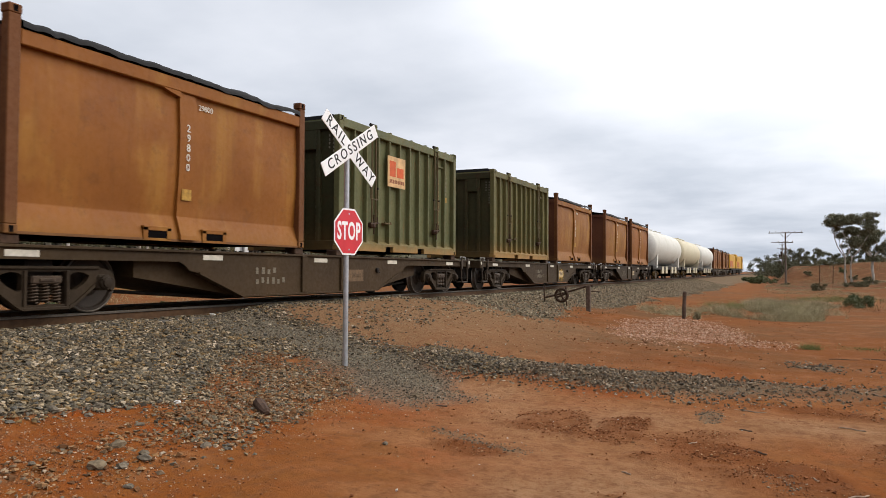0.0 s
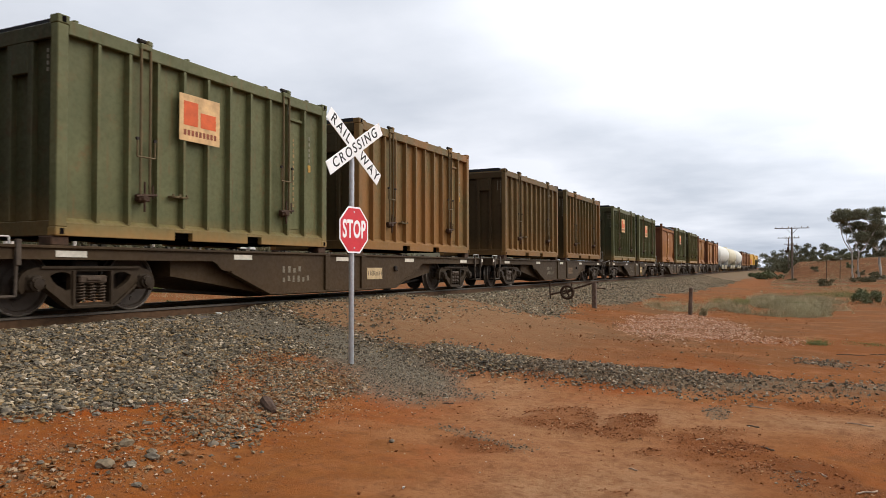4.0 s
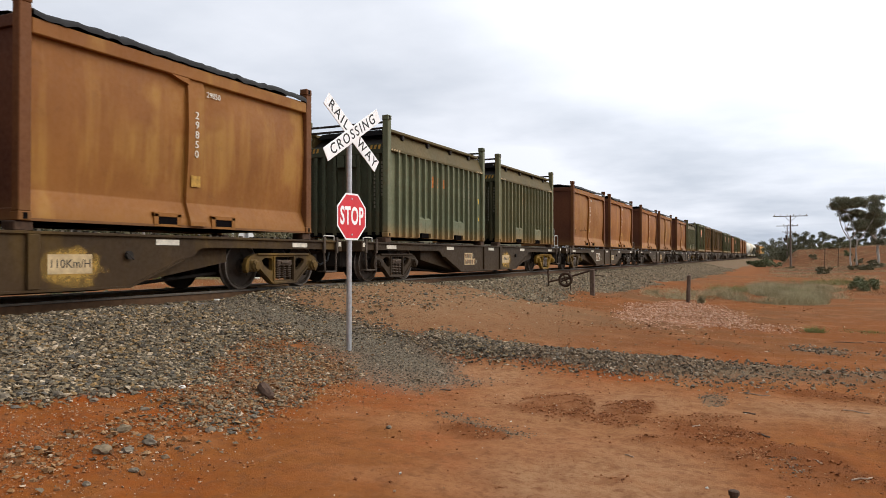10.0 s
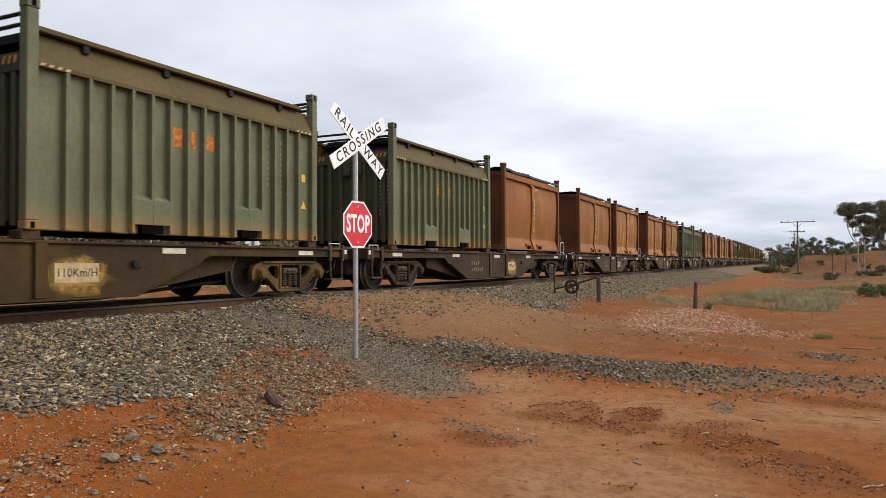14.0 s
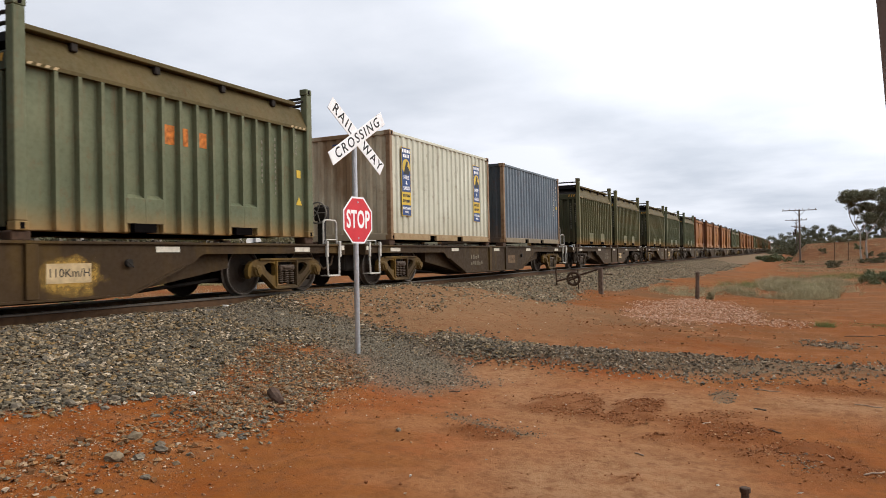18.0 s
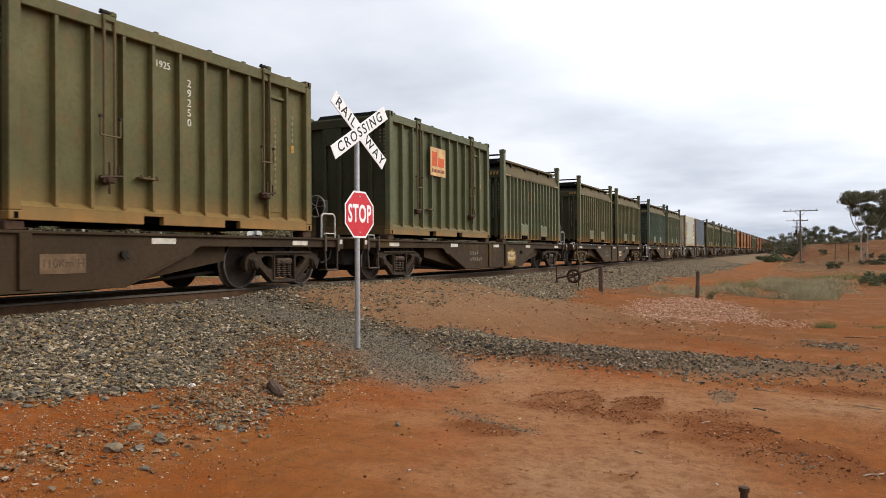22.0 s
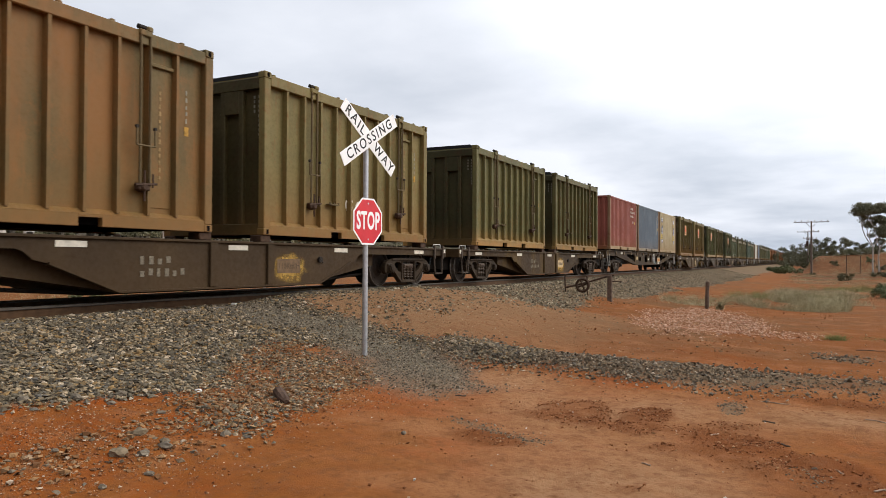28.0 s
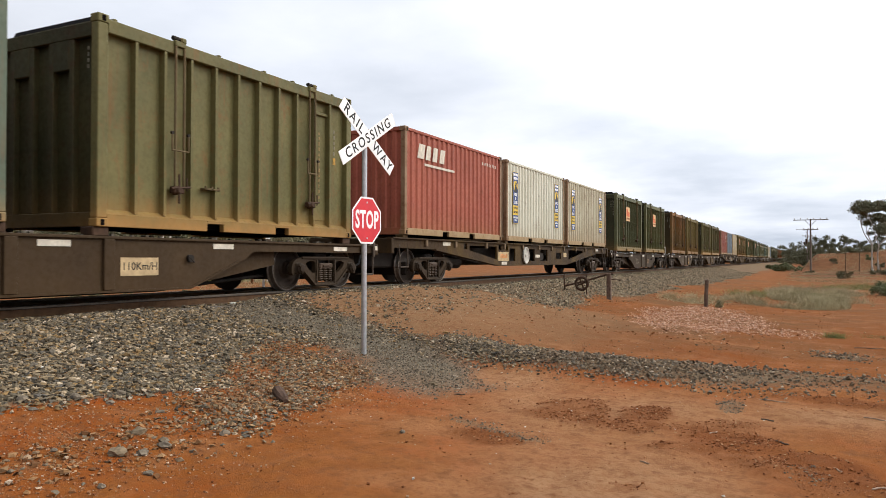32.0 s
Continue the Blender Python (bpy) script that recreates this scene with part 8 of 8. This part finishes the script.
def far_woods(name, spots, seed, label, per=130, leaf=0.17):
    """Distant tree line: many small leaf clumps of uneven height, as one mesh."""
    rng = np.random.RandomState(seed)
    cs, rs = [], []
    for x, y, h, w_ in spots:
        zg = float(land(x, y))
        k = 16
        for _ in range(k):
            cs.append((x + rng.normal(0, 0.45) * w_, y + rng.normal(0, 0.45) * w_, zg + h * rng.uniform(0.0, 0.95)))
            rs.append(h * rng.uniform(0.10, 0.24))
    v, f = leaves(rng, np.array(cs), np.array(rs), per, leaf, 0.2, 0.75)
    return tagged(new(name, raw_mesh(name, v, f, M_GUMFAR)), label, "woods", kind="stuff")


rng = random.Random(5)
far_woods("far_woods", [(rng.uniform(3, 12) + (y - 200) * 0.02, y, rng.uniform(3, 5.5), 3.5) for y in [rng.uniform(190, 330) for _ in range(26)]], 1, "distant dark treeline at the end of the track", 120, 0.16)
far_woods("far_woods", [(x, rng.uniform(125, 175), rng.uniform(1.8, 3.0), 3.2) for x in np.linspace(9, 60, 34)], 2, "distant gum woods behind the red rise", 130, 0.15)
far_woods("far_woods", [(x, y, rng.uniform(4, 7), 5) for x, y in [(rng.uniform(-160, -60), rng.uniform(20, 200)) for _ in range(70)]], 3, "distant scrub woods across the railway", 26)
far_woods("far_woods", [(rng.uniform(-60, -20), rng.uniform(160, 420), rng.uniform(4, 7), 5) for _ in range(40)], 4, "distant scrub woods beside the railway", 40)
far_woods("far_woods", [(60 + 14 * math.cos(a) * 9, 140 * math.sin(a), rng.uniform(4, 7), 6) for a in np.linspace(-2.6, 1.2, 40)], 5, "distant gum woods round the crossing", 14)
rise = new("wooded_rise", raw_mesh("wooded_rise", np.array([(x, y, z) for y in np.linspace(-40, 260, 31) for x, z in ((-64, -1.0), (-72, 5.0 + 1.0 * math.sin(y * 0.11)), (-84, 8.6 + 1.2 * math.sin(y * 0.07 + 1)), (-130, 8.0), (-220, -1.0))]),
                                   np.array([(j * 5 + i, j * 5 + i + 1, j * 5 + i + 6, j * 5 + i + 5) for j in range(30) for i in range(4)]), M_RISE))
tagged(rise, "low scrub-covered rise behind the railway", "hill", kind="structure")
rg = np.random.RandomState(17)
py = rg.uniform(0, 150, 640)
pk = rg.rand(640)
cs = np.stack([-64 - 20 * pk + rg.normal(0, 1, 640), py, -0.4 + 9.2 * pk + rg.uniform(0.0, 1.6, 640)], -1)
v, f = leaves(rg, cs, rg.uniform(1.2, 2.4, 640), 60, 0.42, 0.1, 0.8)
tagged(new("far_woods", raw_mesh("far_woods", v, f, M_SCRUB)), "grey-green scrub woods on the low rise", "woods", kind="stuff")
grass("dry_grass", 26000, tufted(-22, -4.5, 5, 34, 0.7, 64, 0.44), 0.30, 13, M_DRYGRASS, "dry grass tufts across the track")
grass("green_grass", 16000, tufted(-16, -4.0, 6, 30, 0.8, 65, 0.55), 0.24, 14, M_GREENGRASS, "low green weeds across the track")
grass("green_grass", 500, patch(10.22, 16.3, 0.22, 0.20), 0.16, 11, M_GREENGRASS, "bright green weed tuft on red dirt")
grass("dry_grass", 30000, tufted(9, 44, 92, 124, 0.35, 63, 0.36), 0.34, 12, M_DRYGRASS, "sparse dry grass on the red bank")


grass("green_grass", 30000, tufts(-21.6, 31.5, 2.6, 4.6, 1.1, 78), 0.60, 21, M_GREENGRASS, "low green weeds on the red rise across the track")
grass("dry_grass", 20000, tufts(-21.0, 33.0, 3.0, 4.6, 1.0, 79), 0.55, 22, M_DRYGRASS, "dry grass on the red rise across the track")


def pale_rock(x, y, w, h):
    """A pale boulder with flattened, uneven faces."""
    rnd = random.Random(int(x * 10))
    rings = [(-0.08, 0.42 * w), (0.25 * h, 0.52 * w), (0.7 * h, 0.45 * w), (0.95 * h, 0.25 * w), (h, 0.04 * w)]
    sh = Shape().lathe(rings, 9, "z", (0, 0, 0))
    sh.v = [(a * rnd.uniform(0.8, 1.15), b * rnd.uniform(0.8, 1.15), c) for a, b, c in sh.v]
    ob = new("boulder", sh.mesh("boulder", M_CHIP))
    ob.matrix_basis = pose(x, y, float(land(x, y)))
    return tagged(ob, "pale boulder among weeds across the track", "rock", "pale boulders")


pale_rock(-20.4, 28.6, 0.42, 0.34)
pale_rock(-18.6, 33.7, 0.55, 0.22)
ob = new("marker_post", Shape().box(-0.07, 0.07, -0.07, 0.07, -0.2, 0.66, 0.012).prism([(-0.07, 0.66), (0.07, 0.66), (0.0, 0.72)], -0.07, 0.07, "y").mesh("marker_post", M_RUSTBROWN))
ob.matrix_basis = pose(-18.2, 31.6, float(land(-18.2, 31.6)), 2, 1, 20)
tagged(ob, "short rust-brown marker post across the track", "post")


def litter(x, y, ln, turn, r, mat, label):
    """A stick or strip lying on the dirt."""
    ob = new("fallen_stick", Shape().bent([(-ln / 2, 0, r), (-ln * 0.1, ln * 0.06, r * 1.4), (ln * 0.2, -ln * 0.03, r * 1.1), (ln / 2, ln * 0.05, r)], r, 6).mesh("fallen_stick", mat))
    ob.matrix_basis = pose(x, y, float(surface(x, y)), 0, 0, turn)
    return tagged(ob, label, "stick", "fallen sticks on the dirt")


M_PALEWOOD = plain("bleached_wood", (0.33, 0.24, 0.17), 0.9, 0, 0.3, 20)
for x, y, ln, turn, pale in ((10.7, 14.75, 0.45, 5, 0), (11.2, 14.8, 0.4, -8, 0), (10.35, 8.2, 0.24, -25, 1), (9.40, 8.72, 0.34, -8, 1), (9.40, 7.76, 0.12, -20, 0), (10.21, 5.75, 0.18, 40, 1), (8.66, 5.58, 0.08, -30, 1), (9.55, 6.85, 0.14, -40, 0), (2.73, 7.57, 0.34, 8, 1), (2.0, 5.6, 0.28, 30, 1), (6.35, 7.2, 0.12, 20, 0), (9.0, 6.9, 0.12, 60, 1), (9.95, 6.2, 0.10, -60, 1)):
    litter(x, y, ln, turn, 0.006 if pale else 0.008, M_PALEWOOD if pale else M_WOOD, "bleached stick lying on red dirt" if pale else "dark fallen stick lying on red dirt")



def motions():
    """The train rolls away along the track; near the crossing its wheels are seen to turn."""
    for ob, x, u, z in MOVERS:
        walk(ob, [(t, pose(x, u + gone(t), z)) for t in TIMES])
        for ax in ob.children:
            if not ax.name.startswith("wheelset"):
                continue
            y = ax.matrix_basis.translation.y
            near = [i / FPS for i in range(32 * FPS + 1) if -1.0 < u + y + gone(i / FPS) < 26.0]
            if not near:
                continue
            t0 = near[0]
            spin = lambda t: pose(0, y, 0.43, -math.degrees((gone(t) - gone(t0)) / 0.43))
            rows = [] if t0 <= 0 else [(0, spin(t0))]
            rows += [(t, spin(t)) for t in near]
            if near[-1] < 32:
                rows.append((32, spin(near[-1])))
            walk(ax, rows)


motions()
